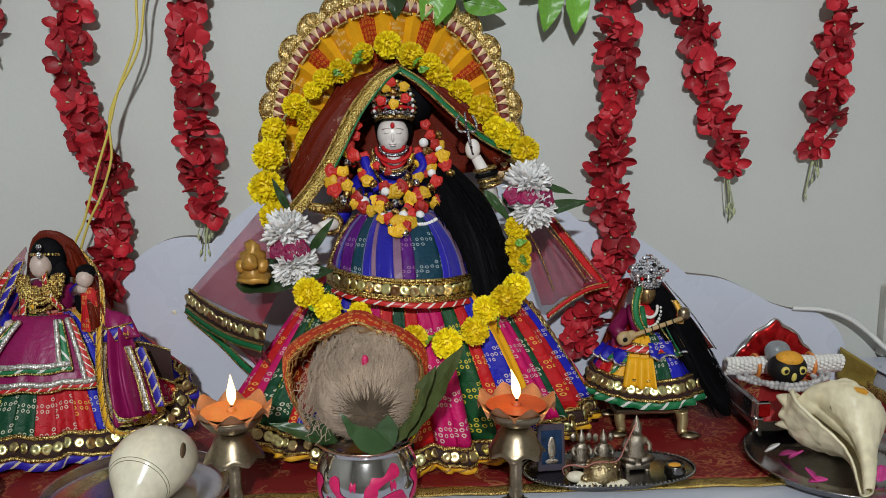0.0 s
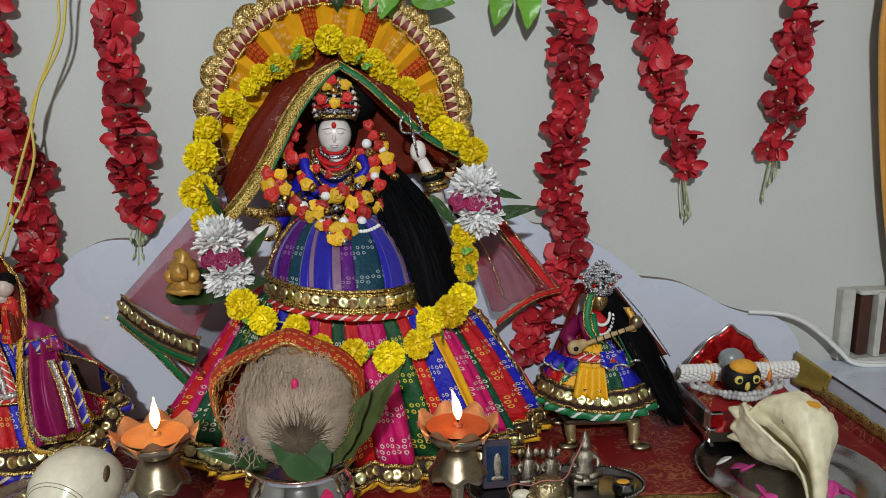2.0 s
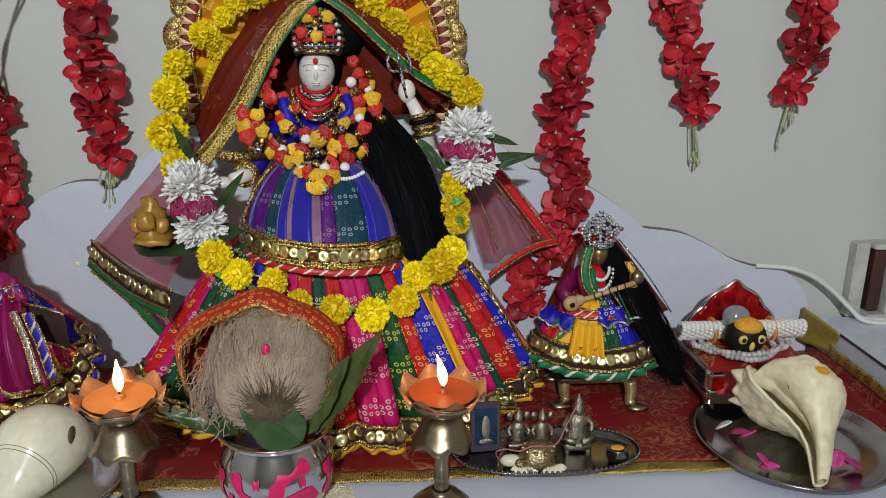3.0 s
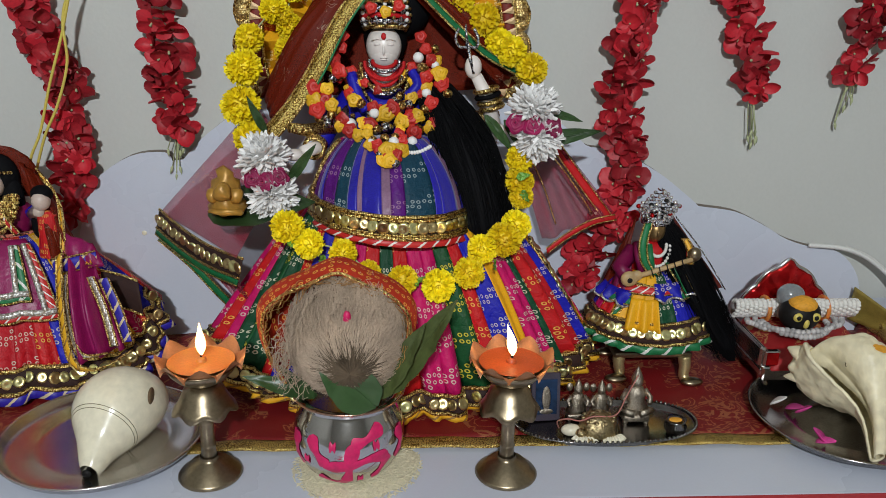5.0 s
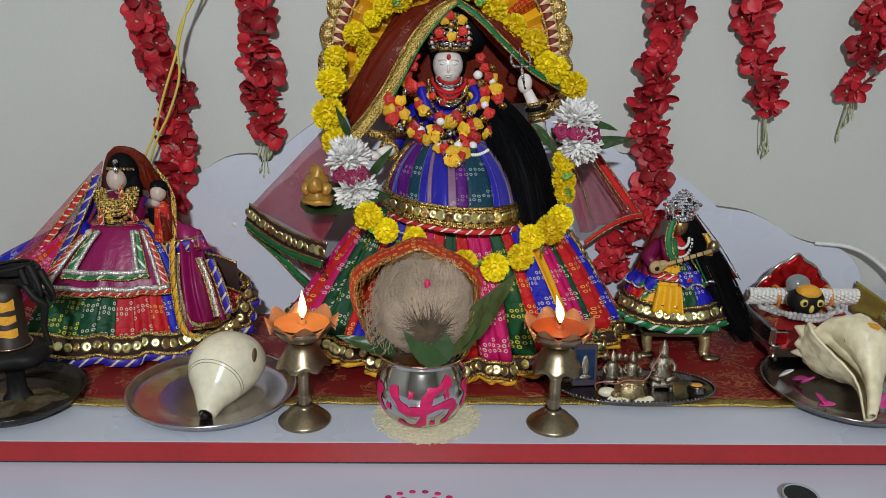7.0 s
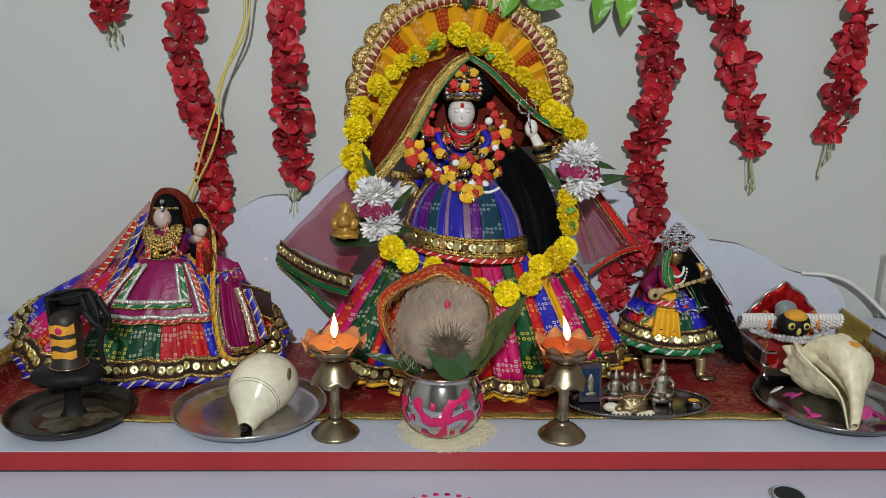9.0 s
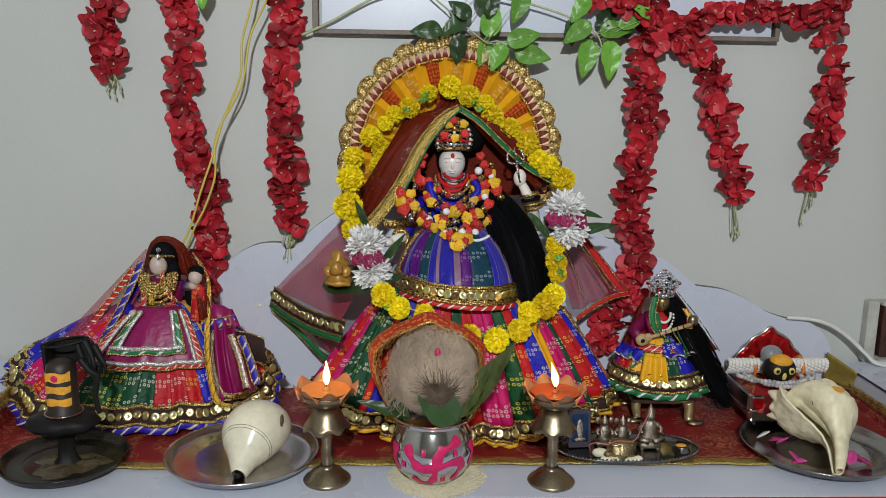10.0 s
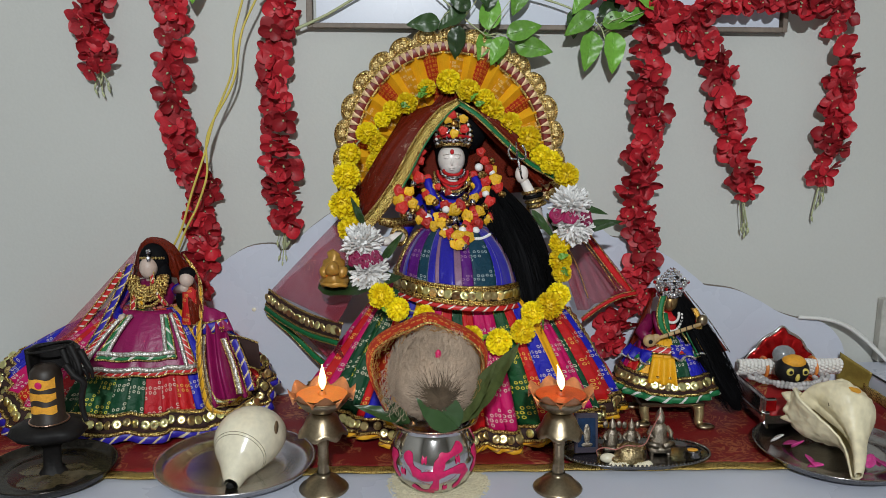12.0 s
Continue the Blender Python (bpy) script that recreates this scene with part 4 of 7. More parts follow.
skirt = thing("idol_skirt", (0.05, 0.33, 0.0), "many-coloured tie-dyed skirt with gold coin hem, spread over the altar cloth", "skirt")
SK = Skirt((0.035, 0.33), (0.10, 0.085), 0.292, (0.052, 0.335), (0.288, 0.168), lambda a: 0.007 + 0.030 * math.sin(radians(a)) ** 2 + 0.004 * math.sin(a * 0.31), fold=0.068, folds=27.5, lean=0.26)
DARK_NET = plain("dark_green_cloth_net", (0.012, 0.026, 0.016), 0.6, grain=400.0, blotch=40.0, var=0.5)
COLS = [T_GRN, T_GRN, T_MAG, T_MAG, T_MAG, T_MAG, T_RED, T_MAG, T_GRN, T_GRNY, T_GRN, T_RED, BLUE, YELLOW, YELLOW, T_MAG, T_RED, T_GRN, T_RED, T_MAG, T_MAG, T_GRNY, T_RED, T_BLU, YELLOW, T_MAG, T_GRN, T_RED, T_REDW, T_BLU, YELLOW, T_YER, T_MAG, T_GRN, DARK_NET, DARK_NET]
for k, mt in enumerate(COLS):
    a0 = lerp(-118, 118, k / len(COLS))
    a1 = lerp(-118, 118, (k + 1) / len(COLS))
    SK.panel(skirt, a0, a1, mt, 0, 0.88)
SK.panel(skirt, 118, 242, T_RED, 0, 1.0, nu=20)
n = 110
part("hem_frill", Geo().grid(lambda u, v: SK.at(lerp(-118, 118, u), lerp(0.955, 1.0, v), 0.001 + 0.0035 * v * math.sin(u * 330)), 220, 3, 0, 1.1, 0.02), YEL_EDGE, skirt, "yellow pleated frill", thick=0.001)
coin_band(skirt, SK.line(-118, 118, 0.875, 0.003, n), SK.line(-118, 118, 0.960, 0.004, n), 92, 1.65, braid=0.0032)

for a0, a1 in ((82, 90), (96, 104)):
    coin_band(skirt, [SK.at(a0, lerp(0.30, 0.88, k / 30), 0.004) for k in range(31)], [SK.at(a1, lerp(0.30, 0.88, k / 30), 0.004) for k in range(31)], 15, 1.5, braid=0.0026)

lap = thing("lap_cloth", (0.03, 0.28, 0.25), "blue and teal cloth over the idol's lap with gold trim", "cloth")
class Lap(Skirt):
    """The skirt's upper part over the seated knees: a rounded dome whose stripes lean outwards."""

    def at(self, a, v, out=0.0):
        r = radians(a + 10 * math.sin(radians(a * 1.5)) * (1 - v))
        k = math.sin(min(1.0, v) * math.pi / 2) ** 0.62 + max(0.0, v - 1.0) * 0.3
        f = 1 + 0.012 * math.sin(r * 11 + 2 * v) * min(1, 3 * (1 - min(v, 1))) + 0.008 * math.sin(r * 23)
        rx, ry = lerp(self.rt[0], self.rb[0], k) * f + out, lerp(self.rt[1], self.rb[1], k) * f + out
        return Vector((lerp(self.ct[0], self.cb[0], k) + rx * math.sin(r), lerp(self.ct[1], self.cb[1], k) - ry * math.cos(r), lerp(self.zt, self.zb(a), v)))


LP = Lap((0.032, 0.325), (0.042, 0.026), 0.372, (0.041, 0.325), (0.116, 0.126), lambda a: 0.257 - 0.009 * math.sin(radians(a)))
SHEER_BLUE = plain("glossy_blue_satin", (0.016, 0.012, 0.34), 0.30, grain=500.0, blotch=14.0, var=0.4, sheen=0.3)
TAN_SATIN = plain("tan_mauve_satin", (0.22, 0.12, 0.20), 0.35, grain=400.0, blotch=30.0, var=0.3)
for a0, a1, mt in ((-100, -84, REDC), (-84, -72, T_MAG), (-72, -62, T_PLUM), (-62, -54, SHEER_BLUE), (-54, -41, T_PLUM), (-41, -30, T_TEAL), (-30, -23, SHEER_BLUE), (-23, -20, TAN_SATIN), (-20, -7, SHEER_BLUE), (-7, -1, TAN_SATIN), (-1, 8, T_PLUM), (8, 28, T_TEAL), (28, 33, SHEER_BLUE), (33, 48, SHEER_BLUE), (48, 53, TAN_SATIN), (53, 66, SHEER_BLUE), (66, 71, T_TEAL), (71, 100, SHEER_BLUE)):
    LP.panel(lap, a0, a1, mt, 0, 0.80, nu=6)
coin_band(lap, LP.line(-100, 100, 0.765, 0.002, 60), LP.line(-100, 100, 1.0, 0.004, 60), 33, 1.75, braid=0.0030)
for v in (0.80, 0.965):
    part("braid", Geo().tube(LP.line(-100, 100, v, 0.0045, 60), 0.0020, 6), GOLD, lap, "gold braid")
part("edge_strip", Geo().grid(lambda u, v: LP.at(lerp(-100, 100, u), 1.0 + 0.09 * v, 0.001 + 0.004 * v), 60, 2, 0, 0.3, 0.012), CANDY, lap, "red and white edging", thick=0.001)
for a in (-76, -70, 78):
    part("side_braid", Geo().tube([LP.at(a, k / 20, 0.003) for k in range(2, 18)], 0.0032, 6), GOLD, lap, "gold braid")


# ---- veils ----
def sheet(corners, nu, nv, sag=(0, 0, 0), ripple=0.0, waves=5.0):
    """A draped four-cornered sheet: corners in order round it."""
    a, b, c, d = [Vector(p) for p in corners]
    def fn(u, v):
        p = a.lerp(b, u).lerp(d.lerp(c, u), v)
        s = math.sin(math.pi * u) * math.sin(math.pi * v)
        return p + Vector(sag) * s + Vector((0, ripple * math.sin(waves * 6.283 * u + 2 * v), 0))
    return Geo().grid(fn, nu, nv, 0, (b - a).length, (d - a).length)


veil = thing("head_veil", (0.03, 0.40, 0.37), "dark maroon net veil with gold border over the idol", "veil")
part("net", sheet([(0.028, 0.372, 0.590), (-0.060, 0.428, 0.565), (-0.152, 0.415, 0.415), (-0.128, 0.345, 0.372)], 14, 18, (-0.015, -0.02, 0.012), 0.004), MAROON_NET, veil, thick=0.0008)
part("net", sheet([(0.028, 0.372, 0.590), (0.110, 0.428, 0.562), (0.230, 0.415, 0.445), (0.190, 0.385, 0.430)], 14, 18, (0.01, -0.02, 0.015), 0.004), MAROON_NET, veil, thick=0.0008)
part("back_fall", sheet([(0.015, 0.420, 0.606), (0.045, 0.420, 0.606), (0.232, 0.428, 0.420), (-0.165, 0.428, 0.400)], 24, 20, (0, 0.004, 0), 0.003, 6), MAROON_NET, veil, "maroon net behind the head", thick=0.0008)
edge = spline([(0.036, 0.366, 0.590), (0.0, 0.352, 0.570), (-0.040, 0.345, 0.520), (-0.075, 0.338, 0.455), (-0.105, 0.335, 0.410), (-0.138, 0.335, 0.372)], 40)
inner = spline([(0.040, 0.360, 0.583), (0.014, 0.345, 0.562), (-0.022, 0.336, 0.515), (-0.055, 0.330, 0.452), (-0.088, 0.328, 0.400), (-0.128, 0.328, 0.352)], 40)
coin_band(veil, edge, inner, 0, mat=GOLD_TRIM, label="wide gold lace border")
part("green_piping", Geo().tube([p + Vector((0.002, -0.003, -0.001)) for p in inner[:30]], 0.0016, 6), GREENC, veil, "green piping")
edge2 = spline([(0.036, 0.366, 0.590), (0.075, 0.362, 0.566), (0.12, 0.365, 0.525), (0.17, 0.372, 0.482), (0.225, 0.378, 0.452)], 30)
coin_band(veil, edge2, [p + Vector((-0.005, -0.004, -0.008)) for p in edge2], 0, mat=GREENC, label="green and gold border", braid=0.0016)

shawl = thing("net_shawl", (-0.2, 0.32, 0.1), "pink net shawl with a gold coin border falling beside the idol", "shawl")
part("net", sheet([(-0.150, 0.365, 0.405), (-0.318, 0.426, 0.224), (-0.175, 0.262, 0.205), (-0.105, 0.30, 0.330)], 30, 20, (0.01, 0.01, -0.008), 0.005, 3), PINK_NET, shawl, thick=0.0006)
b0 = spline([(-0.320, 0.428, 0.228), (-0.276, 0.382, 0.212), (-0.222, 0.322, 0.204), (-0.165, 0.262, 0.206)], 30)
b1 = [p + Vector((-0.008, 0.003, -0.030)) for p in b0]
coin_band(shawl, b0, b1, 17, 1.7)
b2 = [p + Vector((-0.004, 0.003, -0.012)) for p in b1]
coin_band(shawl, b1, b2, 0, mat=GREENC, label="green satin edge", braid=0.0012)
part("net", sheet([(-0.316, 0.432, 0.198), (-0.175, 0.272, 0.168), (-0.150, 0.300, 0.085), (-0.214, 0.385, 0.112)], 14, 12, (0.0, 0.015, 0.0), 0.004, 3), PINK_NET, shawl, thick=0.0006)
b3 = spline([(-0.322, 0.434, 0.186), (-0.274, 0.422, 0.146), (-0.230, 0.392, 0.112), (-0.192, 0.345, 0.100)], 20)
coin_band(shawl, b3, [p + Vector((-0.006, -0.002, -0.009)) for p in b3], 0, mat=GREENC, label="green satin edge", braid=0.0014)

shawl2 = thing("net_shawl", (0.30, 0.40, 0.15), "pink net shawl with a dark red edge behind the hair", "shawl")
part("net", sheet([(0.215, 0.395, 0.365), (0.285, 0.402, 0.350), (0.386, 0.400, 0.232), (0.270, 0.375, 0.196)], 40, 16, (0.0, 0.022, 0.0), 0.009, 3), PINK_NET, shawl2, thick=0.0006)
c0 = spline([(0.285, 0.400, 0.350), (0.330, 0.398, 0.292), (0.378, 0.394, 0.232)], 20)
coin_band(shawl2, c0, [p + Vector((-0.010, -0.002, -0.009)) for p in c0], 0, mat=REDC, label="dark red satin edge", braid=0.0012)
c1 = spline([(0.384, 0.394, 0.232), (0.345, 0.384, 0.226), (0.306, 0.374, 0.208), (0.274, 0.366, 0.186)], 20)
coin_band(shawl2, c1, [p + Vector((0.002, -0.002, -0.008)) for p in c1], 0, mat=REDC, label="dark red satin edge with gold thread", braid=0.0012)
for pts in ([(0.228, 0.384, 0.350), (0.262, 0.378, 0.290), (0.288, 0.374, 0.222)], [(0.255, 0.388, 0.352), (0.306, 0.382, 0.292), (0.345, 0.382, 0.236)]):
    part("fold_braid", Geo().tube(spline(pts, 18), 0.0012, 5), GOLD, shawl2, "thin gold thread along a fold")


# ---- hair ----
def hair(name, line, width, strands, label, r=0.0011, seed=3, depth=0.5):
    q = random.Random(seed)
    base = spline(line, 14)
    g = Geo()
    core = [lerp(0.45, 1.0, min(1.0, k / 5)) * width * (0.75 if k < 12 else 0.45) for k in range(15)]
    for k in range(strands):
        ax, ay = q.uniform(-1, 1), q.uniform(-1, 1)
        ay *= math.sqrt(max(0.05, 1 - ax * ax))
        drift = q.uniform(-0.006, 0.006)
        end = q.uniform(0.82, 1.04)
        pts = []
        for j in range(15):
            s = min(14.0, j * end)
            i = min(int(s), 13)
            p = base[i].lerp(base[i + 1], s - i)
            w = core[j] * 1.3
            pts.append(p + Vector((ax * w + drift * j / 14 + 0.002 * math.sin(j * 0.9 + k), ay * w * depth, 0.2 * ax * w)))
        g.tube(pts, [r * (1.0 - 0.06 * j) for j in range(15)], 3, caps=False)
    ob = thing(name, base[0], label, "hair")
    body = Geo()
    def fn(u, v):
        i = min(int(v * 14), 13)
        p = base[i].lerp(base[i + 1], v * 14 - i)
        w = lerp(core[i], core[i + 1], v * 14 - i) * (1 - 0.6 * max(0, v - 0.85) / 0.15)
        t = u * 6.2832
        f = 1 + 0.08 * math.sin(t * 9 + v * 6) + 0.05 * math.sin(t * 17)
        return p + Vector((math.cos(t) * w * f, math.sin(t) * w * depth * f, 0))
    body.grid(fn, 44, 22)
    part("mass", body, HAIR, ob)
    s = part("strand_coat", g, HAIR, ob)
    tagged(s, kind="stuff")
    return ob


hair("hair_switch", [(0.088, 0.350, 0.440), (0.118, 0.318, 0.398), (0.143, 0.290, 0.340), (0.160, 0.272, 0.290), (0.170, 0.262, 0.245), (0.166, 0.258, 0.218)], 0.044, 420, "long thick black hair hanging beside the idol's lap")


# ---- marigold garland ----
def marigold_data(seed):
    r = random.Random(seed)
    g = Geo()
    n = 190
    for k in range(n):
        z = 1 - 2 * (k + 0.5) / n
        if z < -0.75:
            continue
        t = k * 2.39996
        d = Vector((math.sqrt(1 - z * z) * math.cos(t), math.sqrt(1 - z * z) * math.sin(t), z))
        base = d * 0.012
        rot = d.to_track_quat("X", "Z").to_matrix().to_4x4() @ Matrix.Rotation(r.uniform(0, 6.28), 4, "X") @ Matrix.Rotation(r.uniform(-0.35, 0.35), 4, "Y")
        l, w = r.uniform(0.0095, 0.0128), r.uniform(0.0065, 0.0095)
        vs = []
        for v in (0.0, 0.7, 1.0):
            for u in (-0.5, 0.0, 0.5):
                ww = w * (0.35, 1.0, 0.85)[int(v > 0) + int(v > 0.9)]
                vs.append(base + (rot @ Vector((l * v - (0.0012 if u == 0 and v == 1 else 0), ww * u, 0.0018 * (abs(u) * 2) + r.uniform(-0.0006, 0.0006)))))
        g.add(vs, [(0, 1, 4, 3), (1, 2, 5, 4), (3, 4, 7, 6), (4, 5, 8, 7)])
    g.ball((0, 0, 0), 0.0170, 0.0170, 0.0160, 0, 10)
    return g.data("marigold", MARIGOLD, smooth=False)


MARI = [marigold_data(k) for k in range(3)]
garland = thing("marigold_garland", (0.03, 0.27, 0.18), "long garland of yellow marigolds hung round the idol", "flower garland")
LOOP = [(-0.096, 0.214, 0.266, 1.12), (-0.068, 0.207, 0.246, 1.0), (-0.024, 0.198, 0.236, 0.92), (0.008, 0.191, 0.212, 0.85), (0.052, 0.190, 0.202, 1.0), (0.100, 0.195, 0.192, 1.12), (0.140, 0.200, 0.208, 1.05), (0.158, 0.215, 0.236, 1.0), (0.188, 0.225, 0.246, 1.2), (0.205, 0.240, 0.262, 1.05), (0.214, 0.262, 0.295, 0.85), (0.212, 0.270, 0.315, 1.0), (0.212, 0.275, 0.345, 0.98),
        (-0.152, 0.300, 0.366, 1.02), (-0.163, 0.305, 0.408, 1.18), (-0.160, 0.325, 0.456, 1.12), (-0.156, 0.36, 0.492, 0.9),
        (-0.128, 0.402, 0.528, 1.0), (-0.116, 0.405, 0.520, 0.8), (-0.100, 0.410, 0.552, 0.75), (-0.082, 0.412, 0.570, 0.85), (-0.055, 0.412, 0.582, 1.0), (-0.018, 0.410, 0.610, 0.85), (0.022, 0.408, 0.622, 1.12), (0.058, 0.408, 0.606, 1.08), (0.088, 0.402, 0.590, 0.95), (0.102, 0.400, 0.570, 1.1), (0.134, 0.394, 0.545, 1.12), (0.168, 0.386, 0.520, 1.18), (0.190, 0.378, 0.490, 1.0), (0.208, 0.370, 0.478, 1.1), (0.236, 0.360, 0.455, 1.12)]
for k, (x, y, z, s) in enumerate(LOOP):
    piece("marigold", MARI[k % 3], garland, facing((x, y, z), (rng.uniform(-0.5, 0.5), -1, rng.uniform(-0.4, 0.5)), roll=rng.uniform(0, 6), s=s * (0.88 if k < 13 or k > 16 else 0.98)))
part("thread", Geo().tube(spline([(x, y + 0.01, z) for x, y, z, s in LOOP[:13]], 60), 0.0012, 5), STEM, garland)
part("thread", Geo().tube(spline([(x, y + 0.01, z) for x, y, z, s in LOOP[13:]], 60), 0.0012, 5), STEM, garland)
CALYX = leaf_data("sepal", LEAF, 0.018, 0.011, 0.3)
for x, y, z, a in ((-0.095, 0.20, 0.250, 200), (-0.052, 0.19, 0.235, 230), (0.070, 0.185, 0.195, 120), (0.175, 0.195, 0.228, 250), (0.214, 0.25, 0.308, 300), (0.062, 0.385, 0.588, 60), (0.070, 0.385, 0.580, 20), (-0.035, 0.39, 0.595, 160), (-0.028, 0.39, 0.600, 120), (-0.065, 0.39, 0.582, 200), (0.205, 0.25, 0.325, 20)):
    d = Vector((math.cos(radians(a)), -0.6, math.sin(radians(a))))
    piece("sepal", CALYX, garland, facing((x, y, z), d.cross(Vector((0.3, 0, 1))), roll=radians(a)))


# ---- chrysanthemums, petals and leaves in the idol's hands ----
def mum_data(seed):
    """A mop of narrow strap petals that curl up at their tips."""
    r = random.Random(seed)
    g = Geo()
    for ring, (n, l, tilt) in enumerate(((30, 0.029, -0.35), (30, 0.030, -0.08), (30, 0.030, 0.18), (28, 0.029, 0.42), (26, 0.027, 0.66), (22, 0.024, 0.90), (16, 0.020, 1.12), (10, 0.016, 1.36))):
        for k in range(n):
            a = 6.2832 * (k + 0.5 * ring) / n + r.uniform(-0.12, 0.12)
            rot = Matrix.Translation((0, 0, 0.0012 * ring)) @ Matrix.Rotation(a, 4, "Z") @ Matrix.Rotation(-tilt + r.uniform(-0.2, 0.2), 4, "Y") @ Matrix.Rotation(r.uniform(-0.35, 0.35), 4, "X")
            round_petal(g, l * r.uniform(0.82, 1.08), 0.0078, r.uniform(0.002, 0.006), rot)
    g.ball((0, 0, 0.006), 0.013, n=10)
    return g.data("chrysanthemum", MUM)


MUMS = [mum_data(k) for k in range(4)]
for k, (x, y, z, nx, ny, nz, sc) in enumerate(((-0.128, 0.258, 0.346, -0.35, -0.75, 0.75, 1.22), (-0.118, 0.248, 0.300, 0.35, -0.9, -0.35, 1.18), (0.226, 0.275, 0.410, 0.15, -0.55, 0.95, 1.22), (0.232, 0.268, 0.378, 0.25, -0.85, -0.45, 1.16))):
    ob = new("chrysanthemum", MUMS[k])
    ob.matrix_basis = facing((x, y, z), (nx, ny, nz), roll=rng.uniform(0, 6), s=sc)
    tagged(ob, "white chrysanthemum head tucked by the idol's hand", "flower", "white chrysanthemums")
def rolled_rose(g, size, turns=3.2, seed=0):
    """A rose head: one sheet whose ridges wind out in a spiral, with a lobed edge."""
    def fn(u, v):
        a = 6.2832 * u
        ph = (turns * v - u + seed * 0.37) % 1.0
        lobe = 1 + 0.08 * math.sin(5 * a + seed) + 0.08 * math.sin(3 * a + 2 * seed)
        r = size * (0.04 + 0.96 * v) * (1 + (lobe - 1) * v)
        return Vector((r * math.cos(a), r * math.sin(a), size * (0.62 * (1 - v * v) + 0.30 * ph * (1 - 0.35 * v))))
    return g.grid(fn, 30, 13)


rose = rolled_rose(Geo(), 0.0165, 3.6)
ROSE = rose.data("rose", MAGENTA)
for x, y, z in ((-0.140, 0.238, 0.324), (-0.108, 0.238, 0.326), (-0.124, 0.232, 0.322), (0.224, 0.252, 0.394), (0.250, 0.255, 0.391), (0.202, 0.258, 0.396)):
    ob = new("rose", ROSE)
    ob.matrix_basis = facing((x, y, z), (rng.uniform(-0.4, 0.4), -1, 0.3), roll=rng.uniform(0, 6), s=0.8)
    tagged(ob, "deep magenta rose head between white flowers", "flower", "magenta roses")
BETEL = leaf_data("betel_leaf", DARK_LEAF, 0.115, 0.062, -0.12)
SLIM = leaf_data("slim_leaf", DARK_LEAF, 0.075, 0.016, 0.10)


def loose_leaf(data, p, d, nor, s, label, name="leaf"):
    d = Vector(d).normalized()
    nz = Vector(nor)
    nz = (nz - d * nz.dot(d)).normalized()
    m = Matrix((d, nz.cross(d), nz)).transposed().to_4x4()
    ob = new(name, data)
    ob.matrix_basis = Matrix.Translation(p) @ m @ Matrix.Scale(s, 4)
    return tagged(ob, label, "leaf", "leaves round the idol")


loose_leaf(BETEL, (-0.205, 0.255, 0.272), (1.0, -0.05, 0.04), (0.05, -0.55, 1.0), 1.25, "dark green betel leaf carrying a small brass figure")
loose_leaf(SLIM, (-0.128, 0.285, 0.375), (-0.25, -0.2, 0.6), (0, -1, 0.2), 0.75, "dark green leaf behind white flowers")
loose_leaf(SLIM, (-0.098, 0.262, 0.315), (0.35, -0.2, 0.5), (0, -1, 0.2), 0.9, "dark green leaf beside white flowers")
for p, d, s in (((0.215, 0.28, 0.365), (1, -0.1, 0.20), 1.45), ((0.19, 0.29, 0.395), (0.6, -0.1, -0.75), 1.0), ((0.245, 0.29, 0.408), (1, 0, -0.25), 0.75), ((0.245, 0.29, 0.375), (1, 0, -0.02), 0.7), ((0.165, 0.30, 0.40), (0.5, -0.1, -0.6), 0.9)):
    loose_leaf(SLIM, p, d, (0, -1, 0.3), s, "slim dark green leaf beside white flowers")
fig = Geo()
fig.lathe([(0.001, 0.0), (0.020, 0.002), (0.024, 0.010), (0.019, 0.020), (0.021, 0.030), (0.017, 0.042), (0.009, 0.050), (0.010, 0.058), (0.001, 0.064)], (-0.176, 0.238, 0.277), 18)
fig.ball((-0.190, 0.228, 0.305), 0.010, 0.009, 0.010).ball((-0.160, 0.228, 0.305), 0.009, 0.009, 0.010).ball((-0.176, 0.216, 0.312), 0.013, 0.010, 0.012).ball((-0.176, 0.222, 0.284), 0.022, 0.012, 0.007)
fig.v = [tuple(Vector(p) + 0.0055 * noise.noise_vector(Vector(p) * 55)) for p in fig.v]
solo("small_figure", fig, plain("turmeric_brass", (0.40, 0.21, 0.035), 0.4, 0.25, grain=120.0, blotch=40.0, var=0.5, bump=0.5), "small yellow-brown brass figure standing on a betel leaf", "figurine")
# orange flower blurred by the net of the veil
for x, z in ((-0.108, 0.505), (-0.112, 0.472)):
    ob = new("marigold", MARI[1])
    ob.matrix_basis = facing((x, 0.412, z), (0, -1, 0), s=0.85)
    tagged(ob, "marigold seen through the maroon veil", "flower")


# ---- chest garland of small cloth roses ----
def small_rose(name, mat, l=0.0095):
    g = Geo()
    rolled_rose(g, l * 0.74, 2.3, len(name))
    return g.data(name, mat)


PEARL_G = Geo().ball((0, 0, 0), 0.0068, n=10).data("white_bead", MUM)
SMALL = [("red_rose", small_rose("red_rose", plain("red_rose_petal", (0.52, 0.022, 0.016), 0.5, rnd=0.5))), ("yellow_rose", small_rose("yellow_rose", plain("yellow_rose_petal", (0.80, 0.46, 0.02), 0.5, rnd=0.4))), ("white_bead", PEARL_G), ("gold_bead", Geo().ball((0, 0, 0), 0.0055, n=8).data("gold_bead", GOLD)), ("silver_bead", Geo().ball((0, 0, 0), 0.005, n=8).data("silver_bead", SILVER))]
chest = thing("rose_garland", (0.02, 0.32, 0.34), "garland of small red and yellow cloth roses with white beads", "flower garland")
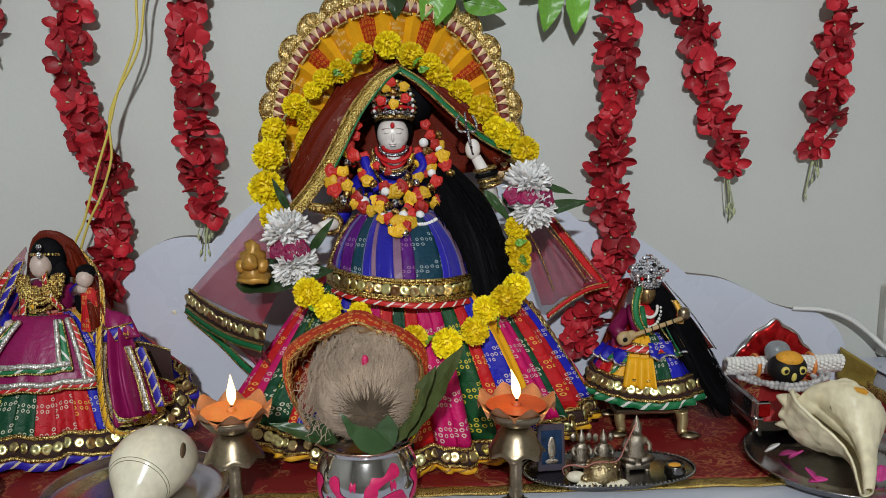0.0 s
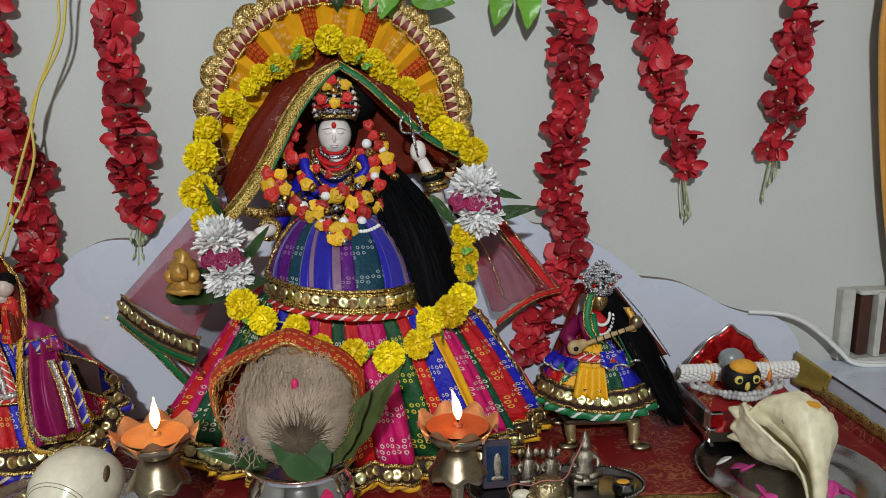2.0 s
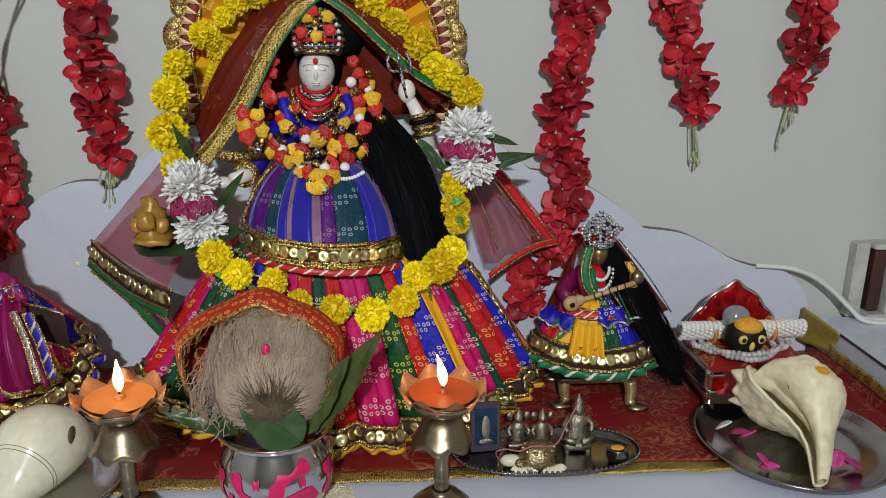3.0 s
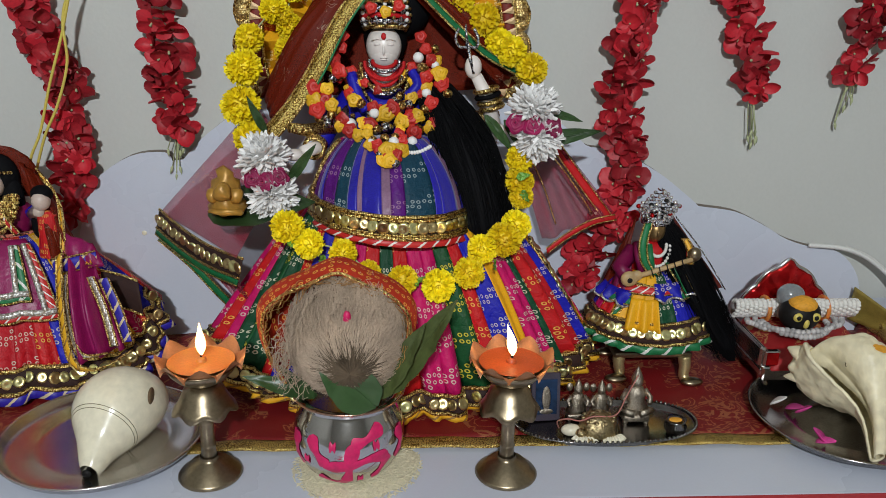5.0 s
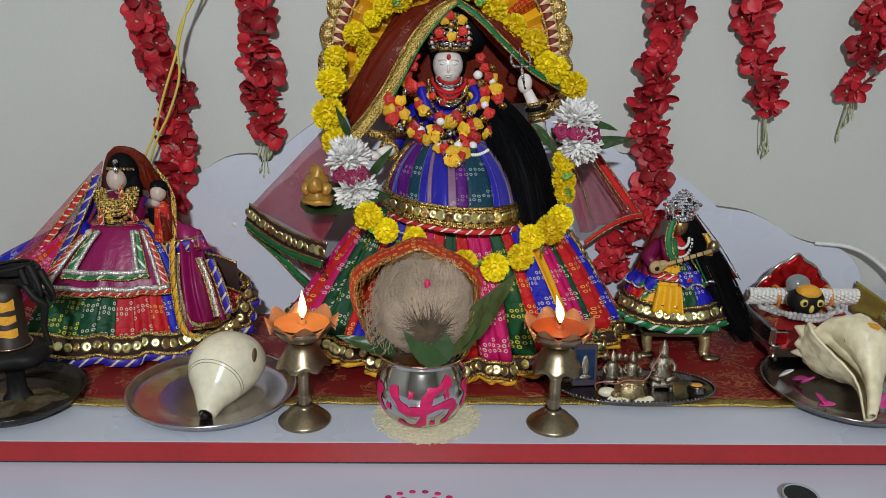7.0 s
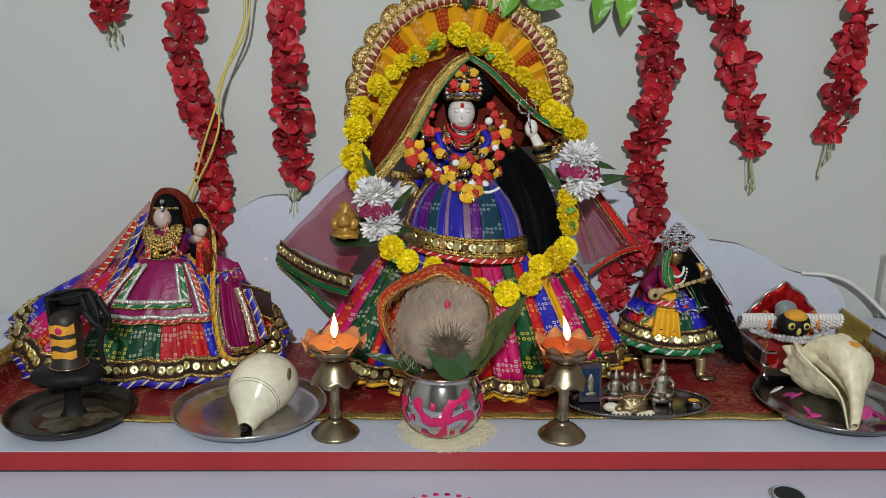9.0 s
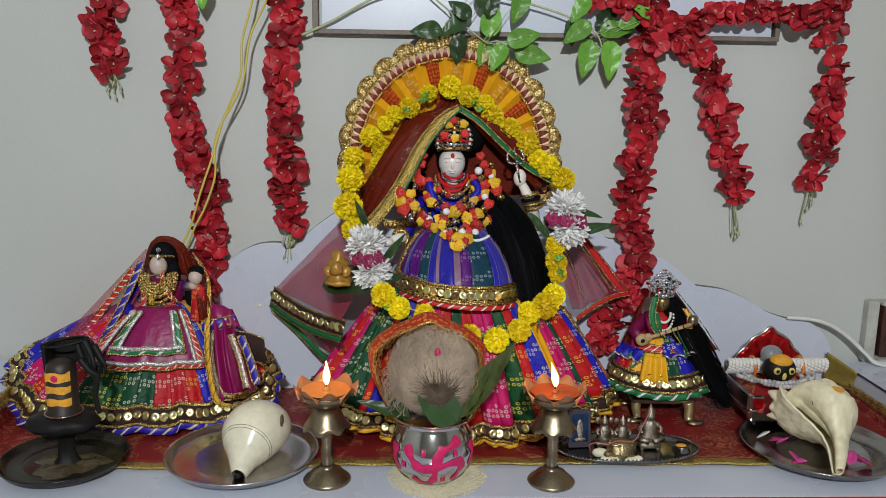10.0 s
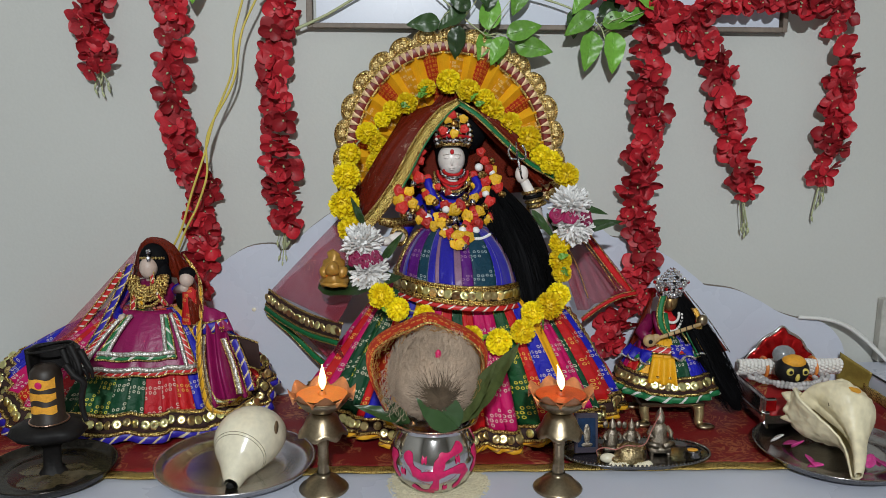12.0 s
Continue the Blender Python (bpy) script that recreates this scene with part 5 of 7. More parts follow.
lines = [spline([(-0.040, 0.345, 0.466), (-0.066, 0.332, 0.425), (-0.060, 0.318, 0.395), (-0.025, 0.305, 0.378), (0.020, 0.264, 0.366), (0.044, 0.244, 0.352)], 40),
         spline([(0.094, 0.345, 0.470), (0.112, 0.332, 0.430), (0.100, 0.318, 0.392), (0.072, 0.304, 0.375), (0.048, 0.250, 0.352), (0.034, 0.240, 0.347)], 40),
         spline([(-0.030, 0.335, 0.455), (-0.050, 0.325, 0.415), (-0.030, 0.310, 0.392), (0.02, 0.302, 0.382), (0.07, 0.308, 0.395), (0.090, 0.325, 0.42), (0.078, 0.335, 0.455)], 40),
         spline([(-0.020, 0.338, 0.43), (0.0, 0.318, 0.408), (0.03, 0.312, 0.402), (0.06, 0.318, 0.412), (0.075, 0.338, 0.435)], 40)]
for j, ln in enumerate(lines):
    count = (17, 17, 22, 13)[j]
    for k in range(count):
        nm, dt = SMALL[(0, 1, 3, 0, 2, 1, 0, 3, 4, 1)[(k + 3 * j) % 10]]
        p = ln[int(40 * k / (count - 1))] + Vector((rng.uniform(-0.005, 0.005), rng.uniform(-0.005, 0.002), rng.uniform(-0.004, 0.004)))
        piece(nm, dt, chest, facing(p, (rng.uniform(-0.5, 0.5), -1, rng.uniform(-0.2, 0.6)), roll=rng.uniform(0, 6), s=rng.uniform(1.2, 1.75) * (0.72 if nm == "white_bead" else 1.0)))
for x, z, q in ((0.010, 0.535, 0), (0.030, 0.530, 1), (0.048, 0.538, 0), (0.030, 0.548, 3), (0.018, 0.555, 1), (0.046, 0.556, 1), (0.026, 0.563, 0), (-0.030, 0.482, 0), (-0.040, 0.470, 0), (-0.028, 0.498, 0), (0.085, 0.482, 0), (0.078, 0.498, 0), (-0.045, 0.456, 1), (-0.018, 0.450, 0), (0.066, 0.456, 0), (0.055, 0.446, 1), (-0.034, 0.442, 0), (0.090, 0.448, 0), (0.100, 0.466, 1), (0.075, 0.470, 2), (0.098, 0.482, 3)):
    nm, dt = SMALL[q]
    piece(nm, dt, chest, facing((x, 0.350, z), (rng.uniform(-0.3, 0.3), -1, 0.2), roll=rng.uniform(0, 6), s=1.15))
for k in range(46):
    x, z = rng.uniform(-0.062, 0.116), rng.uniform(0.350, 0.452)
    if abs(x - 0.028) < 0.02 and z > 0.43:
        continue
    nm, dt = SMALL[(3, 0, 4, 1, 3, 4, 2, 3)[k % 8]]
    y = 0.338 - 0.36 * (0.452 - z) + 2.5 * (x - 0.027) ** 2
    piece(nm, dt, chest, facing((x, y, z), (rng.uniform(-0.5, 0.5), -1, rng.uniform(-0.2, 0.6)), roll=rng.uniform(0, 6), s=rng.uniform(0.7, 1.15)))
for k in range(20):
    z = rng.uniform(0.348, 0.384)
    x = 0.032 + rng.uniform(-1, 1) * (0.006 + 1.3 * (z - 0.348))
    nm, dt = SMALL[(0, 1, 3, 1, 0, 4, 2)[k % 7]]
    piece(nm, dt, chest, facing((x, 0.240 + 1.2 * (z - 0.348) + 4 * (x - 0.032) ** 2, z), (rng.uniform(-0.4, 0.4), -1, rng.uniform(0.1, 0.7)), roll=rng.uniform(0, 6), s=rng.uniform(0.9, 1.35)))
part("blue_ribbon", Geo().tube(spline([(-0.018, 0.342, 0.448), (-0.008, 0.330, 0.42), (0.004, 0.32, 0.40)], 12), 0.008, 8), BLUE, chest, "folded royal blue ribbon")
part("blue_ribbon", Geo().tube(spline([(0.066, 0.340, 0.452), (0.074, 0.330, 0.436), (0.060, 0.325, 0.42)], 12), 0.007, 8), BLUE, chest, "folded royal blue ribbon")
solo_line = spline([(0.048, 0.258, 0.358), (0.064, 0.262, 0.355), (0.077, 0.270, 0.355), (0.090, 0.283, 0.359)], 11)
str_ob = thing("pearl_string", solo_line[0], "short string of white pearls lying on the lap cloth", "beads")
for p in solo_line:
    piece("pearl", PEARL_G, str_ob, Matrix.Translation(p) @ Matrix.Scale(0.42, 4))

# ---- water pot with coconut ----
POT = [(0.001, 0.004), (0.030, 0.0045), (0.040, 0.009), (0.055, 0.022), (0.0645, 0.042), (0.0665, 0.058), (0.0625, 0.076), (0.0540, 0.090), (0.0515, 0.096), (0.0560, 0.1015), (0.0655, 0.1045), (0.0660, 0.1062), (0.0560, 0.1040), (0.0490, 0.096), (0.052, 0.088)]
POT = [(r, z * 1.09) for r, z in POT]
PC = (-0.012, 0.064, 0.0)
pot = thing("water_pot", PC, "round steel water pot with pink painted sign, standing on rice", "pot")
part("body", Geo().lathe(POT, PC, 48), STEEL, pot)
part("rim", Geo().tube([(PC[0] + 0.0658 * math.cos(t), PC[1] + 0.0658 * math.sin(t), 0.1150) for t in [j * 6.2832 / 48 for j in range(49)]], 0.0016, 6), COPPER, pot, "coppery rolled rim")
part("water", Geo().lathe([(0.0005, 0.095), (0.052, 0.095)], PC, 30), DULL_STEEL, pot, "dark water inside")


def on_pot(s, z, out=0.0008):
    r = 0.06
    for (r0, z0), (r1, z1) in zip(POT[1:9], POT[2:9]):
        if z0 <= z <= z1:
            r = lerp(r0, r1, (z - z0) / (z1 - z0))
    a = -math.pi / 2 + s / 0.0665
    return Vector((PC[0] + (r + out) * math.cos(a), PC[1] + (r + out) * math.sin(a), z))


def stroke(pts, w):
    line = spline([(s, 0, z) for s, z in pts], 14)
    def fn(u, v):
        i = min(int(u * 14), 13)
        p = line[i].lerp(line[i + 1], u * 14 - i)
        d = (line[i + 1] - line[i]).normalized()
        h = 1.48 * w * (0.8 + 0.25 * math.sin(u * 9)) * min(1.0, 0.5 + 4 * min(u, 1 - u)) * (v - 0.5)
        return on_pot(p.x - d.z * h, min(0.097, max(0.011, (p.z + d.x * h) * 1.07)), 0.0006 + 0.0012 * math.sin(math.pi * v))
    part("paint_stroke", Geo().grid(fn, 28, 4), PINK_PAINT, pot, "thick pink paint")


for pts, w in (([(-0.046, 0.076), (-0.036, 0.058), (-0.024, 0.044)], 0.011), ([(-0.028, 0.042), (0.005, 0.046), (0.030, 0.052), (0.052, 0.050)], 0.010), ([(0.006, 0.070), (0.024, 0.074), (0.048, 0.084)], 0.010), ([(0.010, 0.072), (0.004, 0.050), (0.002, 0.030), (-0.002, 0.016)], 0.011), ([(-0.042, 0.022), (-0.020, 0.015), (0.0, 0.016)], 0.010), ([(0.052, 0.050), (0.046, 0.032), (0.038, 0.018)], 0.010), ([(-0.072, 0.072), (-0.074, 0.052), (-0.072, 0.030)], 0.014), ([(0.075, 0.075), (0.078, 0.056), (0.074, 0.036)], 0.013)):
    stroke(pts, w)
for s, z in ((-0.016, 0.068), (0.018, 0.023), (0.036, 0.066), (-0.052, 0.045)):
    stroke([(s - 0.004, z), (s, z), (s + 0.004, z)], 0.008)

rice = Geo()
rr = random.Random(5)
rice.lathe([(0.0005, 0.0042), (0.04, 0.0042), (0.060, 0.0032), (0.070, 0.0015), (0.074, 0.0002)], (-0.004, 0.074, 0.0), 40, 0, 1.0, 0.98, wave=lambda t, k, r, z: (r * (1 + 0.05 * math.sin(3 * t + 1) + 0.03 * math.sin(7 * t)), z))
for k in range(1500):
    a, r = rr.uniform(0, 6.2832), 0.079 * math.sqrt(rr.uniform(0.12, 1.02))
    p = Vector((-0.004 + r * math.cos(a), 0.074 + r * math.sin(a), 0.0046 - 0.004 * max(0, (r - 0.05) / 0.035)))
    p.z = max(0.0012, p.z)
    d = Vector((rr.uniform(-1, 1), rr.uniform(-1, 1), rr.uniform(-0.2, 0.3))).normalized() * 0.0028
    rice.tube([p - d, p, p + d], [0.0004, 0.0010, 0.0004], 4, caps=False)
solo("rice_bed", rice, RICE, "thin bed of raw rice grains under the pot", "rice", kind="stuff")

coco = thing("coconut", (-0.016, 0.062, 0.10), "husked coconut with tan fibres wrapped in orange tie-dyed cloth", "coconut")
CO = Vector((-0.012, 0.048, 0.193))
part("nut", Geo().ball(CO, 0.0605, 0.0535, 0.0655, 0, 26), HUSK_DARK, coco)


def husk_fibres():
    g = Geo()
    q = random.Random(11)
    pole = Vector((0.10, -0.93, -0.32)).normalized()
    e1 = pole.orthogonal().normalized()
    e2 = pole.cross(e1)
    for k in range(3800):
        a = q.uniform(0, 6.2832)
        t0 = 0.26 + 1.15 * q.random() ** 1.1
        t1 = t0 + q.uniform(0.35, 0.9)
        lift = q.uniform(1.03, 1.10)
        bend = q.uniform(-0.35, 0.35)
        pts = []
        for j in range(6):
            th = lerp(t0, t1, j / 5)
            aa = a + bend * (j / 5) ** 2
            d = pole * math.cos(th) + (e1 * math.cos(aa) + e2 * math.sin(aa)) * math.sin(th)
            rr2 = lift + 0.10 * (j / 5) ** 2 * q.uniform(0.2, 1.2)
            pts.append(CO + Vector((d.x * 0.060, d.y * 0.054, d.z * 0.066)) * rr2)
        g.tube(pts, [0.0006, 0.0007, 0.0006, 0.0005, 0.0004, 0.0002], 3, caps=False)
    for k in range(300):
        a = q.uniform(1.3, 3.9)
        p = CO + Vector((0.066 * math.cos(a) + q.uniform(-0.008, 0.012), -0.045 + q.uniform(-0.01, 0.02), 0.07 * math.sin(a) * q.uniform(0.3, 1.0)))
        pts = [p]
        for j in range(5):
            pts.append(pts[-1] + Vector((q.uniform(-0.006, 0.004), q.uniform(-0.004, 0.004), q.uniform(-0.009, 0.002))))
        g.tube(spline(pts, 8), 0.00035, 3, caps=False)
    return g


def dark_tuft():
    g, q = Geo(), random.Random(4)
    pole = Vector((0.10, -0.93, -0.32)).normalized()
    e1 = pole.orthogonal().normalized()
    e2 = pole.cross(e1)
    for k in range(460):
        a, t1, bend = q.uniform(0, 6.2832), q.uniform(0.18, 0.80), q.uniform(-0.5, 0.5)
        pts = []
        for j in range(5):
            th, aa = lerp(0.02, t1, j / 4), a + bend * (j / 4)
            d = pole * math.cos(th) + (e1 * math.cos(aa) + e2 * math.sin(aa)) * math.sin(th)
            pts.append(CO + Vector((d.x * 0.060, d.y * 0.054, d.z * 0.066)) * (1.07 + 0.06 * q.random()))
        g.tube(pts, [0.0005, 0.0005, 0.0004, 0.0003, 0.0002], 3, caps=False)
    return g


tagged(part("dark_tuft", dark_tuft(), HUSK_DARK, coco, "dark matted fibres at the coconut's eye"), kind="stuff")
tagged(part("fibre_coat", husk_fibres(), HUSK, coco, "combed tan coconut fibres"), kind="stuff")
part("pink_mark", Geo().ball(CO + Vector((0.004, -0.0485, 0.040)), 0.0045, 0.004, 0.008), PINK_PAINT, coco, "small pink powder mark")
wrap_c = Vector((-0.020, 0.060, 0.196))


def wrap(u, v):
    t = lerp(radians(-28), radians(218), u)
    ph = lerp(radians(62), radians(165), v)
    rx, rz = 0.086 + 0.006 * math.sin(t * 3), 0.078 + 0.004 * math.sin(t * 5)
    if math.cos(t) < 0:
        rx *= 1.06
    return wrap_c + Vector((rx * math.sin(ph) * math.cos(t), -0.056 * math.cos(ph) - 0.004 + 0.003 * math.sin(9 * t), rz * math.sin(ph) * math.sin(t) * (1.0 if math.sin(t) > 0 else 1.35)))


part("wrap_cloth", Geo().grid(wrap, 60, 16, 0, 0.36, 0.14), COCO_WRAP, coco, "orange-red tie-dyed cloth", thick=0.0016)
part("wrap_braid", Geo().tube([wrap(k / 60, 0.02) for k in range(61)], 0.0022, 6), GOLD, coco, "gold braid at the cloth's edge")
def tinsel():
    g, q = Geo(), random.Random(21)
    for k in range(150):
        u = q.uniform(0.02, 0.98)
        p = wrap(u, q.uniform(0.0, 0.06)) + Vector((0, q.uniform(-0.006, 0.0), 0))
        c = Vector((CO.x, p.y, CO.z)) - p
        along = Vector((-c.z, 0, c.x)).normalized() * q.choice((-1, 1))
        pts = [p]
        for j in range(4):
            pts.append(pts[-1] + (along * q.uniform(0.3, 1.0) + c.normalized() * q.uniform(-0.2, 0.7)) * 0.006 + Vector((0, q.uniform(-0.003, 0.001), 0)))
        g.tube(spline(pts, 8), 0.00045, 3, caps=False)
    return g


tagged(part("tinsel_fringe", tinsel(), plain("copper_tinsel", (0.50, 0.25, 0.08), 0.35, 0.6, var=0.5), coco, "frayed gold and copper threads at the cloth's edge"), kind="stuff")
BROAD = leaf_data("mango_leaf", DARK_LEAF, 0.112, 0.062, 0.16, 0.03)
MANGO = leaf_data("mango_leaf", DARK_LEAF, 0.150, 0.036, 0.16, 0.03)
NARROW = leaf_data("mango_leaf", plain("olive_leaf", (0.075, 0.098, 0.030), 0.4, grain=150.0, blotch=40.0, var=0.45, bump=0.25), 0.170, 0.040, -0.10, 0.10)
for kind_leaf, p, d, nor, s in ((BROAD, (0.022, 0.008, 0.121), (-0.66, -0.22, 0.74), (0.15, -1, 0.10), 0.84), (NARROW, (0.030, 0.050, 0.112), (0.62, -0.06, 0.86), (-0.8, -1, 0.2), 0.90), (NARROW, (0.022, 0.036, 0.114), (0.46, -0.12, 0.80), (-0.5, -1, 0.4), 0.72), (MANGO, (-0.048, 0.050, 0.112), (-0.82, -0.15, 0.36), (0.3, -0.9, 0.6), 0.58), (MANGO, (-0.050, 0.040, 0.114), (-0.45, -0.2, 0.62), (0.5, -1, 0.3), 0.42)):
    loose_leaf(kind_leaf, p, d, nor, s, "dark green mango leaf standing in the pot's mouth", "mango_leaf")["group"] = "mango leaves in the pot"


# ---- oil lamps ----
def oil_lamp(x, y, wax, tilt, label):
    c = Vector((x, y, 0.0))
    ob = thing("oil_lamp", c, label, "lamp", "lit oil lamps")
    part("foot", Geo().lathe([(0.001, 0.0005), (0.037, 0.0005), (0.0382, 0.003), (0.036, 0.006), (0.030, 0.010), (0.024, 0.017), (0.013, 0.022), (0.010, 0.026), (0.011, 0.028)], c, 36), BRASS, ob, "round brass foot")
    part("stem", Geo().lathe([(0.0092, 0.024), (0.0086, 0.040), (0.0096, 0.042), (0.0086, 0.044), (0.0080, 0.070), (0.0094, 0.073), (0.0084, 0.076), (0.0085, 0.118)], c, 20), BRASS, ob)
    def skirtw(t, k, r, z):
        w = k / 5
        return r * (1 + 0.045 * w * w * math.cos(7 * t)), z - 0.003 * w * w * math.cos(7 * t)
    part("lower_lotus", Geo().lathe([(0.010, 0.126), (0.016, 0.124), (0.023, 0.117), (0.027, 0.107), (0.032, 0.098), (0.0365, 0.092)], c, 56, wave=skirtw), BRASS, ob, "downturned brass lotus collar", thick=0.001)
    part("bowl", Geo().lathe([(0.010, 0.126), (0.019, 0.128), (0.029, 0.134), (0.037, 0.143), (0.040, 0.149)], c, 40), BRASS, ob, thick=0.001)
    pet = Geo()
    def fn(u, v):
        a = (u - 0.5) * 0.86
        s = (1 - (2 * abs(u - 0.5)) ** 1.45 * v)
        r = lerp(0.037, 0.051, v) * (1 - 0.05 * (1 - s))
        return Vector((r * math.cos(a), r * math.sin(a), 0.1470 + 0.020 * v * s - 0.001 * v))
    pet.grid(fn, 8, 5)
    data = pet.data("petal", wax[1])
    for k in range(8):
        piece("petal", data, ob, Matrix.Translation(c) @ Matrix.Rotation(k * math.pi / 4 + 0.2, 4, "Z"))
    part("wax_pool", Geo().lathe([(0.0005, 0.1528), (0.02, 0.1526), (0.032, 0.1522), (0.0382, 0.1535)], c, 36), wax[0], ob, "melted wax pool")
    part("wick_holder", Geo().lathe([(0.001, 0.158), (0.004, 0.158), (0.006, 0.156), (0.0065, 0.152)], c, 12), wax[0], ob)
    part("wick", Geo().tube([c + Vector((0, 0, 0.154)), c + Vector((0.0005, 0, 0.160)), c + Vector((0.002, -0.001, 0.165))], [0.0016, 0.0014, 0.0010], 6), WICK, ob, "burnt black wick")
    base = c + Vector((0.001, 0, 0.161))
    def flame(s):
        pts = [base + Vector((tilt * (k / 8) ** 1.6, 0, 0.034 * s * k / 8)) for k in range(9)]
        return Geo().tube(pts, [s * r for r in (0.0014, 0.0038, 0.0050, 0.0052, 0.0046, 0.0036, 0.0025, 0.0014, 0.0003)], 12)
    part("flame", flame(1.15), FLAME_CORE, ob, "bright yellow-white flame")
    lamp = bpy.data.lights.new("flame_light", "POINT")
    lamp.energy, lamp.color, lamp.shadow_soft_size = 0.075, (1.0, 0.55, 0.20), 0.006
    lo = new("flame_light", lamp)
    lo.location = base + Vector((tilt * 1.1, 0, 0.041))


PETAL_WARM = plain("warm_brass_petal", (0.50, 0.22, 0.10), 0.35, 0.35, var=0.2)
oil_lamp(-0.180, 0.060, (WAX, PETAL_WARM), 0.000, "lit brass lotus lamp with orange wax")
oil_lamp(0.179, 0.052, (WAX_RED, PETAL_WARM), -0.008, "lit brass lotus lamp with red wax")


# ---- steel plates, conches ----
def thali(x, y, r, mat, label):
    c = (x, y, 0.0070)
    prof = [(0.0005, 0.0022), (r * 0.60, 0.0022), (r * 0.63, 0.0034), (r * 0.66, 0.0024), (r * 0.86, 0.0026), (r * 0.93, 0.0062), (r * 0.965, 0.0135), (r * 0.985, 0.0152), (r, 0.0146), (r * 0.998, 0.0128), (r * 0.975, 0.0118), (r * 0.94, 0.0042), (r * 0.88, 0.0006), (0.0005, 0.0004)]
    return solo("steel_plate", Geo().lathe(prof, c, 72), mat, label, "plate", "round metal plates", at=c)


PLATE_STEEL = plain("plate_steel", (0.66, 0.64, 0.63), 0.25, 1.0, grain=500.0, blotch=16.0, var=0.22, bump=0.06)
thali(-0.327, 0.127, 0.126, PLATE_STEEL, "round shiny steel plate under the smooth conch")
thali(0.666, 0.152, 0.131, plain("dull_plate_steel", (0.36, 0.345, 0.34), 0.2, 1.0, grain=300.0, blotch=22.0, var=0.35, bump=0.1), "round dull steel plate with conch and pink petals")
thali(-0.612, 0.108, 0.099, plain("blackened_plate", (0.030, 0.025, 0.019), 0.25, 0.5, grain=120.0, blotch=35.0, var=0.7, bump=0.3), "blackened stained metal plate under the black stone")


def shell(axis, radii, n=40):
    """A closed, egg-shaped shell whose radius changes along a curved axis."""
    line = spline(axis, len(radii) * 3)
    m = len(line) - 1
    d0 = (line[-1] - line[0]).normalized()
    side = d0.cross(Vector((0, 0, 1))).normalized()
    up = side.cross(d0)
    def fn(u, v):
        s = v * m
        i = min(int(s), m - 1)
        p = line[i].lerp(line[i + 1], s - i)
        q = v * (len(radii) - 1)
        j = min(int(q), len(radii) - 2)
        f = q - j
        r0, r1, r2, r3 = radii[max(0, j - 1)], radii[j], radii[j + 1], radii[min(len(radii) - 1, j + 2)]
        r = 0.5 * (2 * r1 + (r2 - r0) * f + (2 * r0 - 5 * r1 + 4 * r2 - r3) * f * f + (3 * r1 - r0 - 3 * r2 + r3) * f ** 3)
        t = u * 6.2832
        return p + (side * math.cos(t) + up * math.sin(t)) * r * (1 + 0.02 * math.sin(2 * t + 5 * v))
    return Geo().grid(fn, n, m * 2), fn


g, fn = shell([(-0.283, 0.184, 0.060), (-0.296, 0.152, 0.059), (-0.311, 0.108, 0.049), (-0.316, 0.076, 0.032), (-0.317, 0.044, 0.0165)], [0.001, 0.028, 0.041, 0.048, 0.0515, 0.0515, 0.0485, 0.043, 0.0355, 0.028, 0.0215, 0.016, 0.011])
conch = solo("conch_shell", g, SHELL, "smooth cream conch shell lying on a steel plate", "shell", at=(-0.30, 0.11, 0.004))
part("broken_tip", Geo().ball(fn(0.25, 0.995) + Vector((0, -0.002, -0.010)), 0.0060, 0.003, 0.0050), BLACK, conch, "dark broken tip")
part("brown_spot", Geo().ball(fn(0.43, 0.36) + Vector((-0.001, 0, 0)), 0.003, 0.011, 0.011), plain("brown_scar", (0.16, 0.10, 0.05), 0.8, var=0.6), conch, "brown scar")
for v in (0.585, 0.61):
    part("incised_line", Geo().tube([fn(k / 40, v) for k in range(0, 41)], 0.0005, 4), plain("dark_line", (0.2, 0.17, 0.1), 0.7), conch)

ROUGH = plain("rough_conch", (0.80, 0.72, 0.50), 0.45, grain=70.0, blotch=34.0, var=0.20, bump=0.5, dist=0.003)


